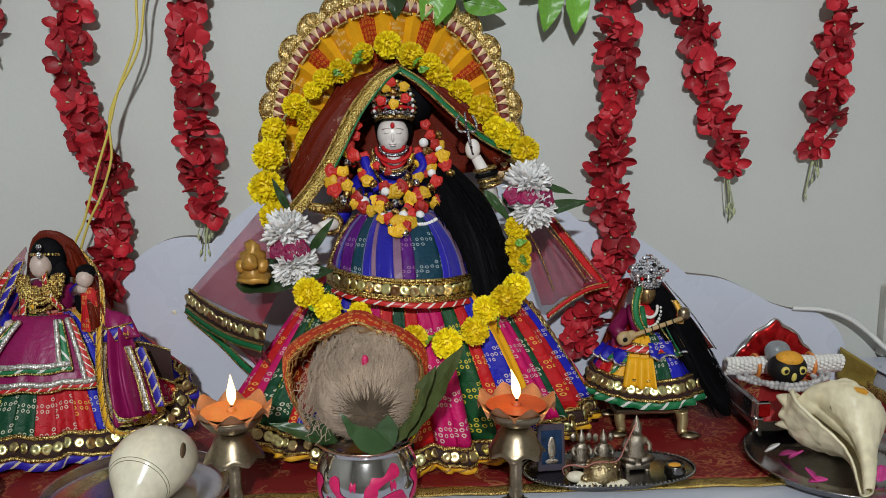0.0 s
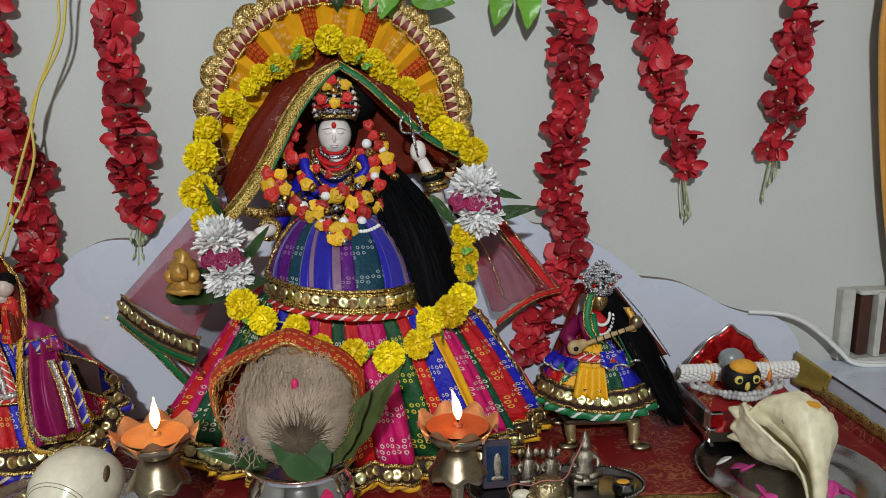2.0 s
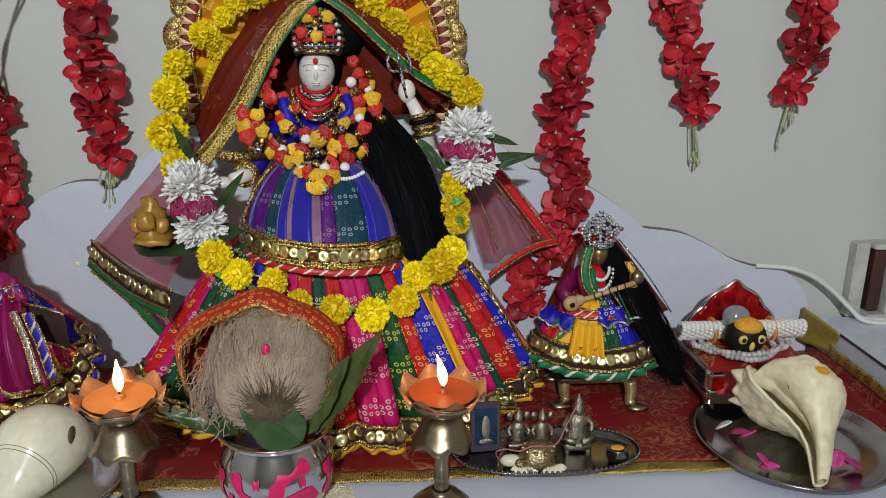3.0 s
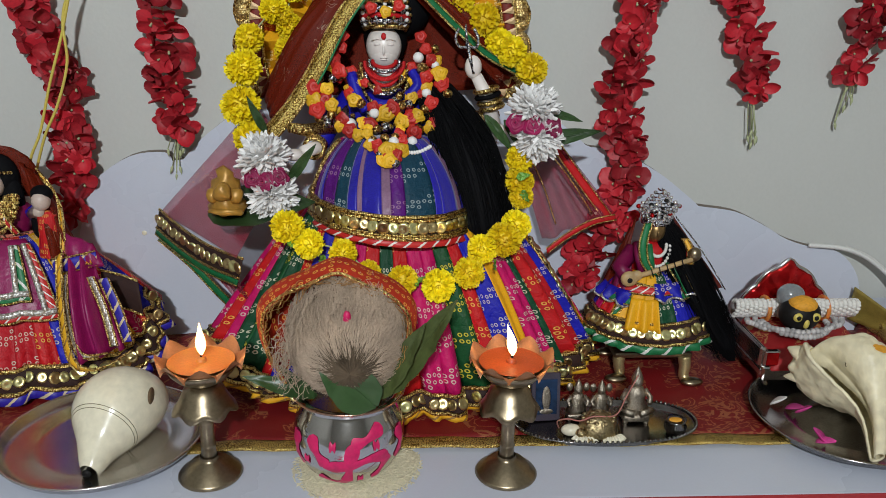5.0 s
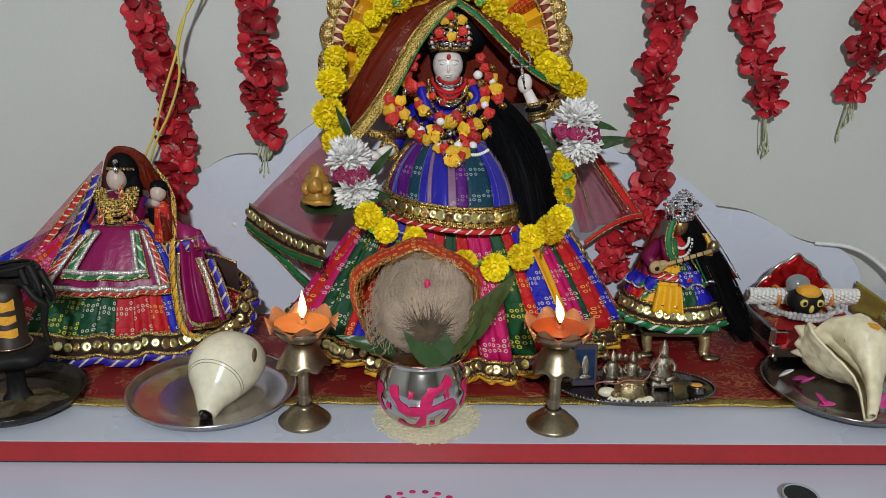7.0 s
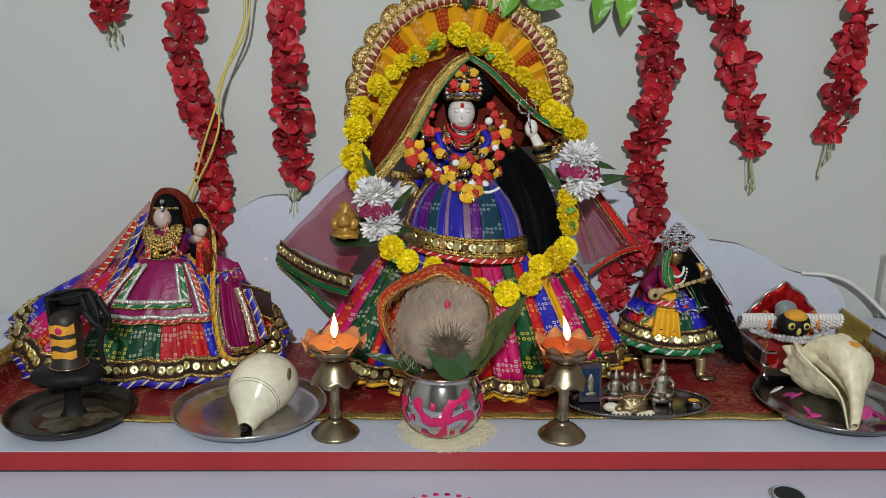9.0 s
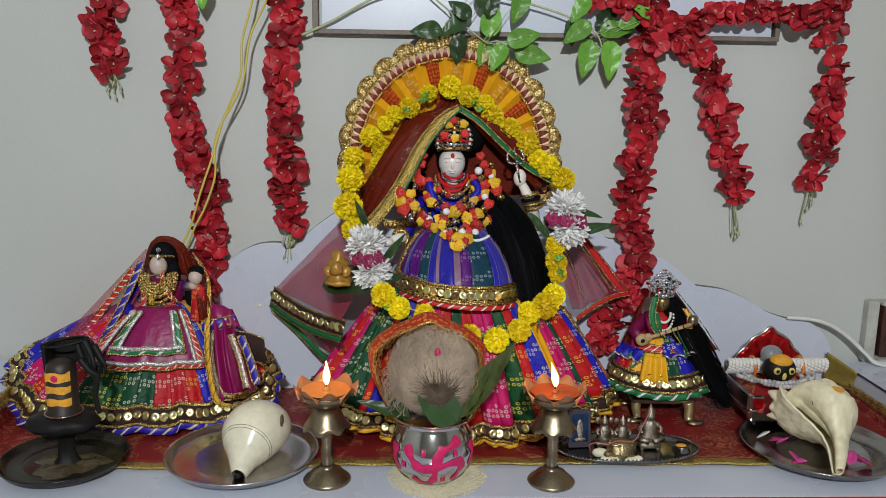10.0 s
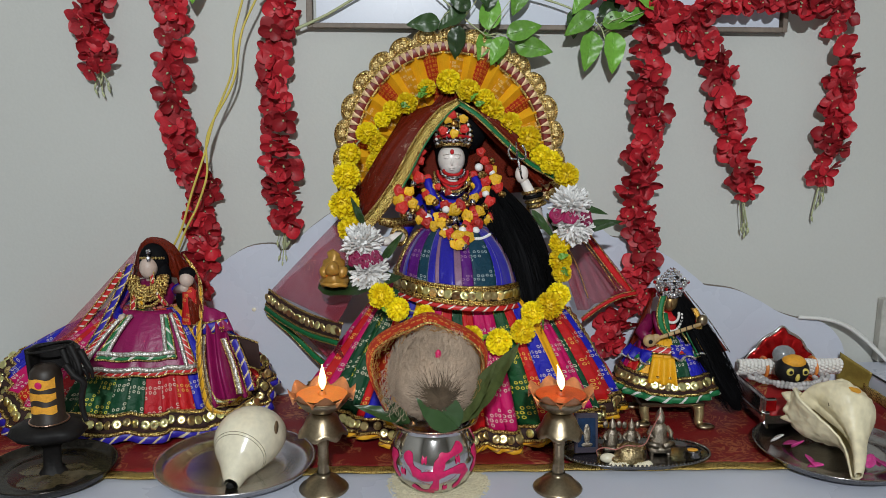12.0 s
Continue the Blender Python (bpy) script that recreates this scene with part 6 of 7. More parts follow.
def open_conch():
    """A rolled shell: the outer lip overhangs the body whorl and leaves a slit between them that runs out into the canal."""
    line = spline([(0.640, 0.206, 0.090), (0.660, 0.176, 0.080), (0.674, 0.138, 0.066), (0.668, 0.094, 0.043), (0.646, 0.047, 0.0205)], 36)
    d = (line[-1] - line[0]).normalized()
    side = Vector((0, 0, 1)).cross(d).normalized()
    up = d.cross(side)
    radii = [0.006, 0.041, 0.056, 0.0610, 0.0610, 0.0575, 0.0475, 0.0325, 0.0220, 0.0170, 0.0138, 0.0112, 0.0080]
    def fn(u, v):
        i = min(int(v * 36), 35)
        p = line[i].lerp(line[i + 1], v * 36 - i)
        q = v * (len(radii) - 1)
        j = min(int(q), len(radii) - 2)
        f = q - j
        f = f * f * (3 - 2 * f) * 0.35 + f * 0.65
        r = lerp(radii[j], radii[j + 1], f)
        t = radians(142 + 40 * v + 400 * u)
        w = min(1.0, max(0.0, (u - 0.73) / 0.17))
        k = lerp(1.04, 0.98, min(1.0, u / 0.74)) - 0.66 * (w * w * (3 - 2 * w)) * min(1.0, 0.25 + 3.2 * v)
        k += 0.12 * math.exp(-(u / 0.030) ** 2) * math.sin(math.pi * min(1, v * 1.1)) ** 0.5
        k += 0.10 * max(0, math.sin(6 * t + 0.6)) ** 4 * math.exp(-((v - 0.17) / 0.07) ** 2) * (1 if u < 0.8 else 0)
        at = p + (side * math.cos(t) + up * math.sin(t)) * r * k
        return at + (at - p) * (0.045 * noise.noise(at * 32) + 0.035 * noise.noise(at * 75) + 0.012 * noise.noise(at * 190))
    g = Geo().grid(fn, 150, 72)
    lowest = min(q[2] for q in g.v)
    ob = solo("conch_shell", g, ROUGH, "rough open conch with knobbed crown and orange mark", "shell", at=(0.648, 0.13, 0.0095), thick=0.0024)
    part("lip", Geo().tube([fn(0.0, k / 50) for k in range(5, 50)], [0.0034 - 0.00004 * k for k in range(45)], 8), ROUGH, ob, "pale thickened outer lip")
    inner = plain("amber_shell_inside", (0.50, 0.39, 0.20), 0.4, grain=90.0, blotch=40.0, var=0.4)
    part("opening", Geo().grid(lambda u, v: fn(lerp(0.815, 0.985, u), lerp(0.22, 0.96, v)) + (up * 0.8 - d * 0.6) * 0.0016, 10, 40), inner, ob, "amber inside of the opening")
    for u, v, r, l in ((0.05, 0.11, 0.011, 0.015), (0.14, 0.20, 0.007, 0.013), (0.58, 0.33, 0.009, 0.005)):
        foot = fn(u, v)
        out = (foot - Vector((0.664, 0.150, 0.074))).normalized()
        part("crown_knob", Geo().tube([foot - out * 0.010, foot, foot + out * l * 0.6, foot + out * l], [r * 1.5, r, r * 0.55, r * 0.15], 12), ROUGH, ob)
    dirt = plain("shell_dirt", (0.20, 0.16, 0.10), 0.8, var=0.5)
    for v0, v1, u0, w in ((0.40, 0.50, 0.055, 0.0009), (0.52, 0.66, 0.76, 0.0006), (0.45, 0.53, 0.70, 0.0005), (0.33, 0.39, 0.83, 0.0016), (0.36, 0.44, 0.09, 0.0007)):
        part("dirt_streak", Geo().tube([fn(u0 + 0.006 * math.sin(1.3 * k), lerp(v0, v1, k / 10)) for k in range(11)], [0.0002 + w * math.sin(math.pi * k / 10) for k in range(11)], 5), dirt, ob, "grey dirt line")
    part("orange_mark", Geo().grid(lambda u, v: fn(0.698 + 0.024 * v * math.cos(6.2832 * u) * (1 + 0.25 * math.sin(15 * u)), 0.36 + 0.045 * v * math.sin(6.2832 * u)) + up * 0.0022, 28, 6), OCHRE, ob, "dab of orange paste")
    ob.location.z += 0.0098 - lowest


open_conch()
for k in range(9):
    x, y = ((0.575, 0.190), (0.590, 0.178), (0.600, 0.165), (0.602, 0.088), (0.590, 0.092), (0.690, 0.105), (0.708, 0.090), (0.720, 0.078), (0.686, 0.085))[k]
    q = Geo()
    petal_geo(q, 0.025, 0.019, 0.005, 0, Matrix.Rotation(rng.uniform(0, 6), 4, "Z") @ Matrix.Rotation(rng.uniform(-0.65, -0.1), 4, "Y"), (x, y, 0.0124), 4, 0.8)
    solo("rose_petal", q, MUM if k in (0,) else PINK_PETAL, "loose pink rose petal on the steel plate", "petal", "loose rose petals", thick=0.0006)

# ---- oval tray with small idols ----
tray = thing("oval_tray", (0.325, 0.147, 0.0), "dark oval metal tray with a beaded rim", "tray")
TC = (0.325, 0.147, 0.0070)
part("dish", Geo().lathe([(0.0005, 0.0022), (0.104, 0.0022), (0.112, 0.0045), (0.119, 0.0085), (0.125, 0.0095), (0.1255, 0.0080), (0.119, 0.0060), (0.112, 0.0008), (0.0005, 0.0004)], TC, 72, 0, 1.0, 0.46, wave=lambda t, k, r, z: (r * (1 + 0.05 * math.sin(2 * t) ** 2), z)), DULL_STEEL, tray)
bead = Geo().ball((0, 0, 0), 0.0021, n=8).data("rim_bead", DULL_STEEL)
for k in range(110):
    t = 6.2832 * k / 110
    r = 0.1235 * (1 + 0.05 * math.sin(2 * t) ** 2)
    piece("rim_bead", bead, tray, Matrix.Translation((TC[0] + r * math.cos(t), TC[1] + 0.46 * r * math.sin(t), 0.0174)))

OLD_SILVER = plain("old_silver", (0.36, 0.31, 0.25), 0.35, 1.0, grain=500.0, blotch=120.0, var=0.5, bump=0.6, dist=0.002)
pic = thing("picture_stand", (0.246, 0.155, 0.003), "small framed card with a pale figure shape", "picture")
m = Matrix.Translation((0.246, 0.158, 0.0035)) @ Matrix.Rotation(radians(-12), 4, "X") @ Matrix.Rotation(radians(6), 4, "Z")
part("frame", Geo().box((-0.020, -0.003, 0.0), (0.020, 0.003, 0.066), 0, 0.001).moved(m), plain("purple_grey_frame", (0.055, 0.045, 0.065), 0.4, var=0.3), pic, smooth=False)
part("card", Geo().box((-0.015, -0.0045, 0.010), (0.015, -0.0032, 0.058)).moved(m), plain("blue_card", (0.010, 0.028, 0.070), 0.25, grain=80.0, blotch=60.0, var=0.9), pic, "blue and violet printed card", smooth=False)
part("figure_shape", Geo().ball((0, -0.0048, 0.032), 0.006, 0.0008, 0.017).ball((0, -0.0048, 0.014), 0.010, 0.0008, 0.004).moved(m), OLD_SILVER, pic, "pale standing shape on the card")


def tiny_idol(x, y, s, seated, label):
    g = Geo()
    g.box((-0.014, -0.011, 0.0), (0.014, 0.011, 0.008), 0, 0.001)
    g.lathe([(0.013, 0.008), (0.0145, 0.014), (0.010, 0.022), (0.011, 0.030), (0.008, 0.036), (0.0045, 0.038)], (0, 0, 0), 14, 0, 1.0, 0.75)
    g.ball((0, -0.001, 0.043), 0.0062, 0.006, 0.0072)
    g.lathe([(0.0065, 0.046), (0.005, 0.051), (0.003, 0.055), (0.0005, 0.060)], (0, 0, 0), 10)
    for k in (-1, 1):
        g.tube([(k * 0.009, 0, 0.033), (k * 0.015, -0.004, 0.026), (k * 0.012, -0.010, 0.022)], [0.0035, 0.003, 0.0028], 7)
        if seated:
            g.tube([(k * 0.004, -0.002, 0.012), (k * 0.015, -0.008, 0.012), (k * 0.003, -0.013, 0.011)], [0.005, 0.005, 0.004], 7)
        else:
            g.ball((k * 0.012, 0.002, 0.046), 0.005, 0.003, 0.007)
    for k in range(4):
        g.ball(((-1, 1)[k % 2] * 0.011, (-1, 1)[k // 2] * 0.008, -0.001), 0.003)
    g.moved(Matrix.Translation((x, y, 0.0055)) @ Matrix.Scale(s, 4))
    return solo("tiny_idol", g, OLD_SILVER, label, "figurine", "small metal idols on the tray")


tiny_idol(0.290, 0.165, 0.95, False, "tiny dark silver idol standing on the oval tray")
tiny_idol(0.322, 0.165, 0.92, False, "tiny dark silver idol with raised arms on the tray")
tiny_idol(0.368, 0.160, 1.28, True, "seated silver idol on a square pedestal in the tray")
GILT = plain("gilt_metal", (0.42, 0.33, 0.18), 0.3, 1.0, grain=400.0, blotch=150.0, var=0.5, bump=0.7, dist=0.002)
turt = thing("metal_turtle", (0.309, 0.120, 0.003), "small gilt metal turtle with a domed shell", "figurine")
part("shell", Geo().lathe([(0.0255, 0.004), (0.026, 0.008), (0.0235, 0.018), (0.0190, 0.0265), (0.0115, 0.0315), (0.001, 0.0330)], (0.309, 0.122, 0.003), 22, 0, 1.0, 0.82, wave=lambda t, k, r, z: (r * (1 + 0.045 * math.cos(8 * t)), z + 0.001 * math.cos(8 * t))), GILT, turt, "ribbed domed shell")
part("head", Geo().ball((0.284, 0.110, 0.013), 0.007, 0.0065, 0.006).tube([(0.284, 0.110, 0.013), (0.294, 0.114, 0.013)], 0.0042, 8), GILT, turt)
for x, y in ((0.330, 0.106), (0.294, 0.103), (0.296, 0.139), (0.326, 0.139)):
    part("foot", Geo().ball((x, y, 0.0062), 0.007, 0.006, 0.0036), GILT, turt)
stud = Geo().ball((0, 0, 0), 0.0032, 0.0032, 0.0024, n=8).data("stud", GILT)
for k in range(10):
    a = 6.2832 * k / 10
    piece("stud", stud, turt, Matrix.Translation((0.309 + 0.0200 * math.cos(a), 0.122 + 0.0164 * math.sin(a), 0.0285)))
for x, y, a in ((0.290, 0.106, -0.2), (0.325, 0.105, 0.25)):
    g = Geo()
    g.grid(lambda u, v: Vector((0.020 * (0.25 + 0.75 * v) * math.sin((u - 0.5) * 2.0) * (1 + 0.05 * math.cos(u * 44)), -0.015 * v * math.cos((u - 0.5) * 2.0), 0.003 + 0.005 * math.sin(math.pi * v) + 0.0008 * math.cos(u * 44))), 44, 6)
    g.moved(Matrix.Translation((x, y + 0.006, 0.002)) @ Matrix.Rotation(a, 4, "Z"))
    solo("scallop_shell", g, SHELL, "small ribbed cream scallop shell on the tray", "shell", "scallop shells", thick=0.001)
solo("cowrie_shell", Geo().ball((0.274, 0.122, 0.0105), 0.014, 0.009, 0.008), SHELL, "small smooth white cowrie shell on the tray", "shell")
cup = thing("small_cup", (0.414, 0.125, 0.002), "tiny dark metal cup with orange paste on it", "cup")
part("cup_body", Geo().lathe([(0.001, 0.003), (0.010, 0.003), (0.014, 0.008), (0.015, 0.014), (0.012, 0.020), (0.014, 0.023), (0.010, 0.021), (0.001, 0.019)], (0.414, 0.125, 0), 24), DULL_STEEL, cup)
part("paste", Geo().ball((0.413, 0.124, 0.0225), 0.009, 0.006, 0.0022), OCHRE, cup, "orange paste")
solo("red_thread", Geo().tube(spline([(0.258, 0.125, 0.012), (0.254, 0.118, 0.026), (0.266, 0.112, 0.033), (0.283, 0.115, 0.028), (0.300, 0.112, 0.036), (0.330, 0.118, 0.034), (0.345, 0.128, 0.055), (0.362, 0.140, 0.080)], 40), 0.0010, 5), plain("pinkish_thread", (0.42, 0.16, 0.13), 0.8), "loose pinkish sacred thread over the small idols", "thread")

# the small things stand on the tray's floor
for ob in bpy.data.objects:
    if ob.parent is None and ob.name.split(".")[0] in ("picture_stand", "tiny_idol", "metal_turtle", "scallop_shell", "cowrie_shell", "small_cup", "red_thread"):
        ob.location.z += 0.0066

# ---- black stone on its plate ----
res = Geo().lathe([(0.0005, 0.0032), (0.030, 0.0036), (0.046, 0.0022), (0.056, 0.0006)], (-0.602, 0.100, 0.0088), 44, 0, 1.0, 0.85, wave=lambda t, k, r, z: (r * (1 + 0.16 * math.sin(3 * t + 0.7) + 0.09 * math.sin(7 * t) + 0.05 * math.sin(13 * t)), z * (1 + 0.4 * math.sin(5 * t + k))))
solo("dried_residue", res, plain("oily_residue", (0.075, 0.058, 0.030), 0.25, grain=160.0, blotch=45.0, var=0.7, bump=0.5, dist=0.003), "dried brown oily residue on the blackened plate", "residue")
lin = thing("black_stone", (-0.607, 0.108, 0.004), "black pillar stone with three orange bands and a coiled snake", "idol")
LC = (-0.607, 0.108, 0.0)
part("pedestal", Geo().lathe([(0.001, 0.003), (0.024, 0.003), (0.021, 0.008), (0.014, 0.018), (0.013, 0.050), (0.022, 0.064), (0.046, 0.070), (0.056, 0.082), (0.050, 0.092), (0.034, 0.096), (0.001, 0.096)], LC, 48, 0, 1.0, 0.85, wave=lambda t, k, r, z: (r * (1 + 0.07 * math.sin(3 * t + 1 + 0.3 * k) + 0.04 * math.sin(7 * t + k)), z)), BLACK, lin)
part("pillar", Geo().lathe([(0.0265, 0.092), (0.0275, 0.099), (0.0240, 0.104), (0.0235, 0.172), (0.0215, 0.184), (0.015, 0.192), (0.001, 0.195)], LC, 30), plain("brown_black_stone", (0.026, 0.017, 0.012), 0.5, var=0.4), lin)
part("copper_ring", Geo().tube([(LC[0] + 0.0285 * math.cos(t), LC[1] + 0.0285 * math.sin(t), 0.0985) for t in [j * 6.2832 / 30 for j in range(31)]], 0.0014, 6), COPPER, lin, "dull copper ring at the pillar's foot")
part("ring", Geo().tube([(-0.600 + 0.034 * math.cos(t), 0.116 + 0.024 * math.sin(t), 0.220 + 0.006 * math.cos(t)) for t in [j * 6.2832 / 36 for j in range(37)]], 0.0020, 8), BLACK, lin, "black metal ring")
part("hood", Geo().grid(lambda u, v: Vector((-0.598 + (0.036 - 0.003 * v) * math.cos(u * 3.9 - 0.35) * (1 + 0.07 * math.sin(u * 20)), 0.120 + 0.030 * math.sin(u * 3.9 - 0.35), lerp(0.218, 0.168, v) + 0.006 * math.sin(u * 17) * v)), 40, 8), BLACK, lin, "black metal hood", thick=0.006)
for k in range(8):
    x = -0.574 + 0.0065 * (k % 5)
    y = 0.116 - 0.004 * (k % 3)
    part("snake_coil", Geo().tube(spline([(x - 0.006, y, 0.206 + 0.010 * (k % 3)), (x + 0.006, y - 0.006, 0.208 - 0.003 * k), (x + 0.009 + 0.001 * k, y - 0.010, 0.186), (x + 0.006 + 0.002 * k, y - 0.008, 0.168 + 0.003 * (k % 3))], 16), [0.0060 - 0.00025 * j for j in range(17)], 8), BLACK, lin, "black metal snake head")
part("snake_body", Geo().tube(spline([(-0.572, 0.100, 0.196), (-0.558, 0.096, 0.178), (-0.546, 0.098, 0.166), (-0.549, 0.098, 0.150), (-0.552, 0.100, 0.125), (-0.549, 0.104, 0.098)], 30), [0.0058 - 0.00006 * j for j in range(31)], 10), BLACK, lin, "black snake body standing beside the pillar")
for z, w in ((0.166, 0.0165), (0.144, 0.0125), (0.122, 0.0125)):
    part("orange_band", Geo().grid(lambda u, v, z=z, w=w: Vector((LC[0] + 0.0246 * math.sin(lerp(-0.95, 0.95, u)), LC[1] - 0.0246 * math.cos(lerp(-0.95, 0.95, u)), z + w * (v - 0.5) * (1 + 0.14 * math.sin(u * 11 + z * 90)) + 0.0014 * math.sin(u * 7 + z * 300) + 0.002 * u)), 20, 4), OCHRE, lin, "smeared orange paste band")
lin.scale = (1, 1, 0.94)
lin.location.z += 0.004
part("pink_dot", Geo().ball((LC[0] - 0.001, LC[1] - 0.0248, 0.166), 0.0055, 0.0012, 0.0060), PINK_PAINT, lin, "pink paste dot")

# ---- doll in the plum apron ----
def left_doll():
    g = Geo()
    h = Vector((-0.511, 0.325, 0.294))
    g.ball(h + Vector((0, -0.005, -0.001)), 0.0158, 0.0165, 0.0195, 0, 18).ball(h + Vector((0, -0.0145, -0.002)), 0.0018, 0.0026, 0.0045, 0, 8)
    g.ball(h + Vector((0.005, 0.010, 0.009)), 0.026, 0.018, 0.032, 1, 18).ball(h + Vector((0.020, 0.006, -0.025)), 0.016, 0.012, 0.036, 1, 14)
    g.ball(h + Vector((0.012, 0.008, -0.02)), 0.022, 0.014, 0.030, 1, 14)
    g.tube([h + Vector((0, 0.003, -0.014)), h + Vector((0, 0.006, -0.03))], [0.008, 0.010], 10, 0)
    g.lathe([(0.002, 0.272), (0.026, 0.268), (0.038, 0.258), (0.036, 0.235), (0.030, 0.218), (0.040, 0.19)], (-0.508, 0.335, 0), 18, 2, 1.0, 0.62)
    g.tube([(-0.545, 0.335, 0.255), (-0.572, 0.325, 0.225), (-0.560, 0.295, 0.210), (-0.550, 0.280, 0.212)], [0.012, 0.011, 0.009, 0.008], 10, 3)
    g.ball((-0.549, 0.280, 0.212), 0.007, 0.006, 0.007, 0, 10)
    g.tube([(-0.470, 0.335, 0.255), (-0.440, 0.325, 0.225), (-0.440, 0.300, 0.205)], [0.012, 0.011, 0.009], 10, 3)
    g.tube([(-0.465, 0.33, 0.25), (-0.448, 0.31, 0.258), (-0.443, 0.295, 0.262)], [0.010, 0.008, 0.007], 10, 0)
    g.ball((-0.440, 0.300, 0.276), 0.0125, 0.012, 0.014, 0, 14).ball((-0.440, 0.306, 0.285), 0.015, 0.013, 0.012, 1, 14)
    g.lathe([(0.004, 0.262), (0.013, 0.255), (0.014, 0.225), (0.018, 0.195)], (-0.437, 0.305, 0), 12, 4, 1.0, 0.7)
    g.ball((-0.452, 0.325, 0.235), 0.016, 0.012, 0.030, 1, 12)
    for w, d, z0 in ((0.018, 0.016, 0.276), (0.023, 0.024, 0.278), (0.028, 0.032, 0.279), (0.032, 0.040, 0.279), (0.034, 0.049, 0.277)):
        for j in range(24):
            t = math.pi * j / 23
            g.ball((-0.511 - w * math.cos(t), 0.314 - 0.016 * math.sin(t), z0 - d * math.sin(t)), 0.0042 if j % 2 else 0.0034, m=5, n=6)
    g.ball((-0.506, 0.305, 0.312), 0.0035, 0.002, 0.006, 6).ball((-0.506, 0.307, 0.324), 0.0045, 0.003, 0.005, 6)
    for j in range(11):
        t = radians(-75 + 15 * j)
        g.ball((-0.506 + 0.021 * math.sin(t), 0.330 - 0.018 * math.cos(t), 0.308 + 0.004 * math.cos(t)), 0.0026, m=5, n=6)
    solo("goddess_doll", g, [plain("painted_clay", (0.56, 0.44, 0.38), 0.4, var=0.12), HAIR, PURPLE, BLUE, T_RED, GOLD, SILVER], "small dressed goddess doll with black hair and gold necklaces", "doll", at=(-0.50, 0.33, 0.20))

    ds = thing("doll_skirt", (-0.52, 0.33, 0.0), "wide tie-dyed doll skirt with gold coin hem and plum apron", "skirt")
    def hem(a):
        a = max(-110, min(110, (a + 180) % 360 - 180))
        return 0.014 + 0.085 * max(0.0, (-a - 42) / 60) ** 1.3 + 0.065 * max(0.0, (a - 62) / 40) ** 1.2 + 0.003 * math.sin(a * 0.3)
    S = Skirt((-0.507, 0.335), (0.040, 0.030), 0.226, (-0.556, 0.335), (0.252, 0.128), hem, fold=0.050, folds=22.0, bow=0.72)
    cols = [T_BLU, T_BLU, T_BLU, T_BLU, T_MAG, T_MAG, T_RED, T_MAG, T_MAG, T_REDW, T_GRN, T_GRNY, T_GRNY, T_GRN, T_GRN, T_REDW, T_REDW, T_RED, T_BLU, T_BLU, T_YEL, T_YEL, T_YER, T_MAG, T_RED, T_BLU, T_BLU]
    for k, mt in enumerate(cols):
        S.panel(ds, lerp(-108, 108, k / 27), lerp(-108, 108, (k + 1) / 27), mt, 0, 0.82)
    S.panel(ds, 108, 252, T_RED, 0, 1.0, nu=16)
    coin_band(ds, S.line(-108, 108, 0.79, 0.003, 90), S.line(-108, 108, 0.93, 0.004, 90), 58, 1.7, braid=0.0036)
    part("hem_edge", Geo().grid(lambda u, v: S.at(lerp(-108, 108, u), lerp(0.93, 1.0, v), 0.003), 100, 2, 0, 0.9, 0.016), BLUE_EDGE, ds, "blue edging with pale stripes", thick=0.001)
    ap = part("apron", Geo().grid(lambda u, v: S.at(lerp(-32, 42, u), 0.02 + 0.47 * v, 0.008 + 0.004 * v), 24, 14, 0, 0.12, 0.12), APRON, ds, "plum satin apron", thick=0.0012)
    for a0, a1, v1, o, mt, w in ((-32, 42, 0.49, 0.014, CANDY, 0.050), (-20, 30, 0.37, 0.017, GREEN_EDGE, 0.050)):
        bot0 = [S.at(lerp(a0, a1, k / 30), v1 - w, o) for k in range(31)]
        bot1 = [S.at(lerp(a0, a1, k / 30), v1, o) for k in range(31)]
        coin_band(ds, bot0, bot1, 0, mat=mt, label="bright apron edging", braid=0.0018)
        part("lace", Geo().tube([p + Vector((0, -0.003, 0)) for p in bot0], 0.0046, 6), LACE, ds, "silver lace")
        for a, da in ((a0, 6), (a1, -6)):
            s0 = [S.at(a, lerp(0.04, v1, k / 20), o) for k in range(21)]
            s1 = [S.at(a + da, lerp(0.04, v1 - w * 0.6, k / 20), o) for k in range(21)]
            coin_band(ds, s0, s1, 0, mat=mt, label="bright apron edging", braid=0.0014)
            part("lace", Geo().tube([p + Vector((0, -0.003, 0)) for p in s1], 0.0040, 6), LACE, ds, "silver lace")
    belt = [Vector((-0.507 + 0.042 * math.sin(t), 0.335 - 0.033 * math.cos(t), 0.224)) for t in [radians(lerp(-90, 90, k / 20)) for k in range(21)]]
    part("belt", Geo().tube(belt, 0.0030, 6), beaded("coral_beads", (0.62, 0.20, 0.14), 0.005, 0.4, 0.0), ds, "string of coral beads at the waist")

    dv = thing("doll_veil", (-0.50, 0.33, 0.15), "maroon net doll veil with striped blue and gold edges", "veil")
    part("hood", Geo().grid(lambda u, v: Vector((-0.503 + (0.020 + 0.034 * v ** 0.5) * math.sin(lerp(-1.7, 1.7, u)), 0.352 - 0.020 * math.cos(lerp(-1.7, 1.7, u)) + 0.016 * v, lerp(0.346, 0.270, v) - 0.016 * abs(lerp(-1, 1, u)) ** 2)), 24, 10), MAROON_NET, dv, thick=0.0008)
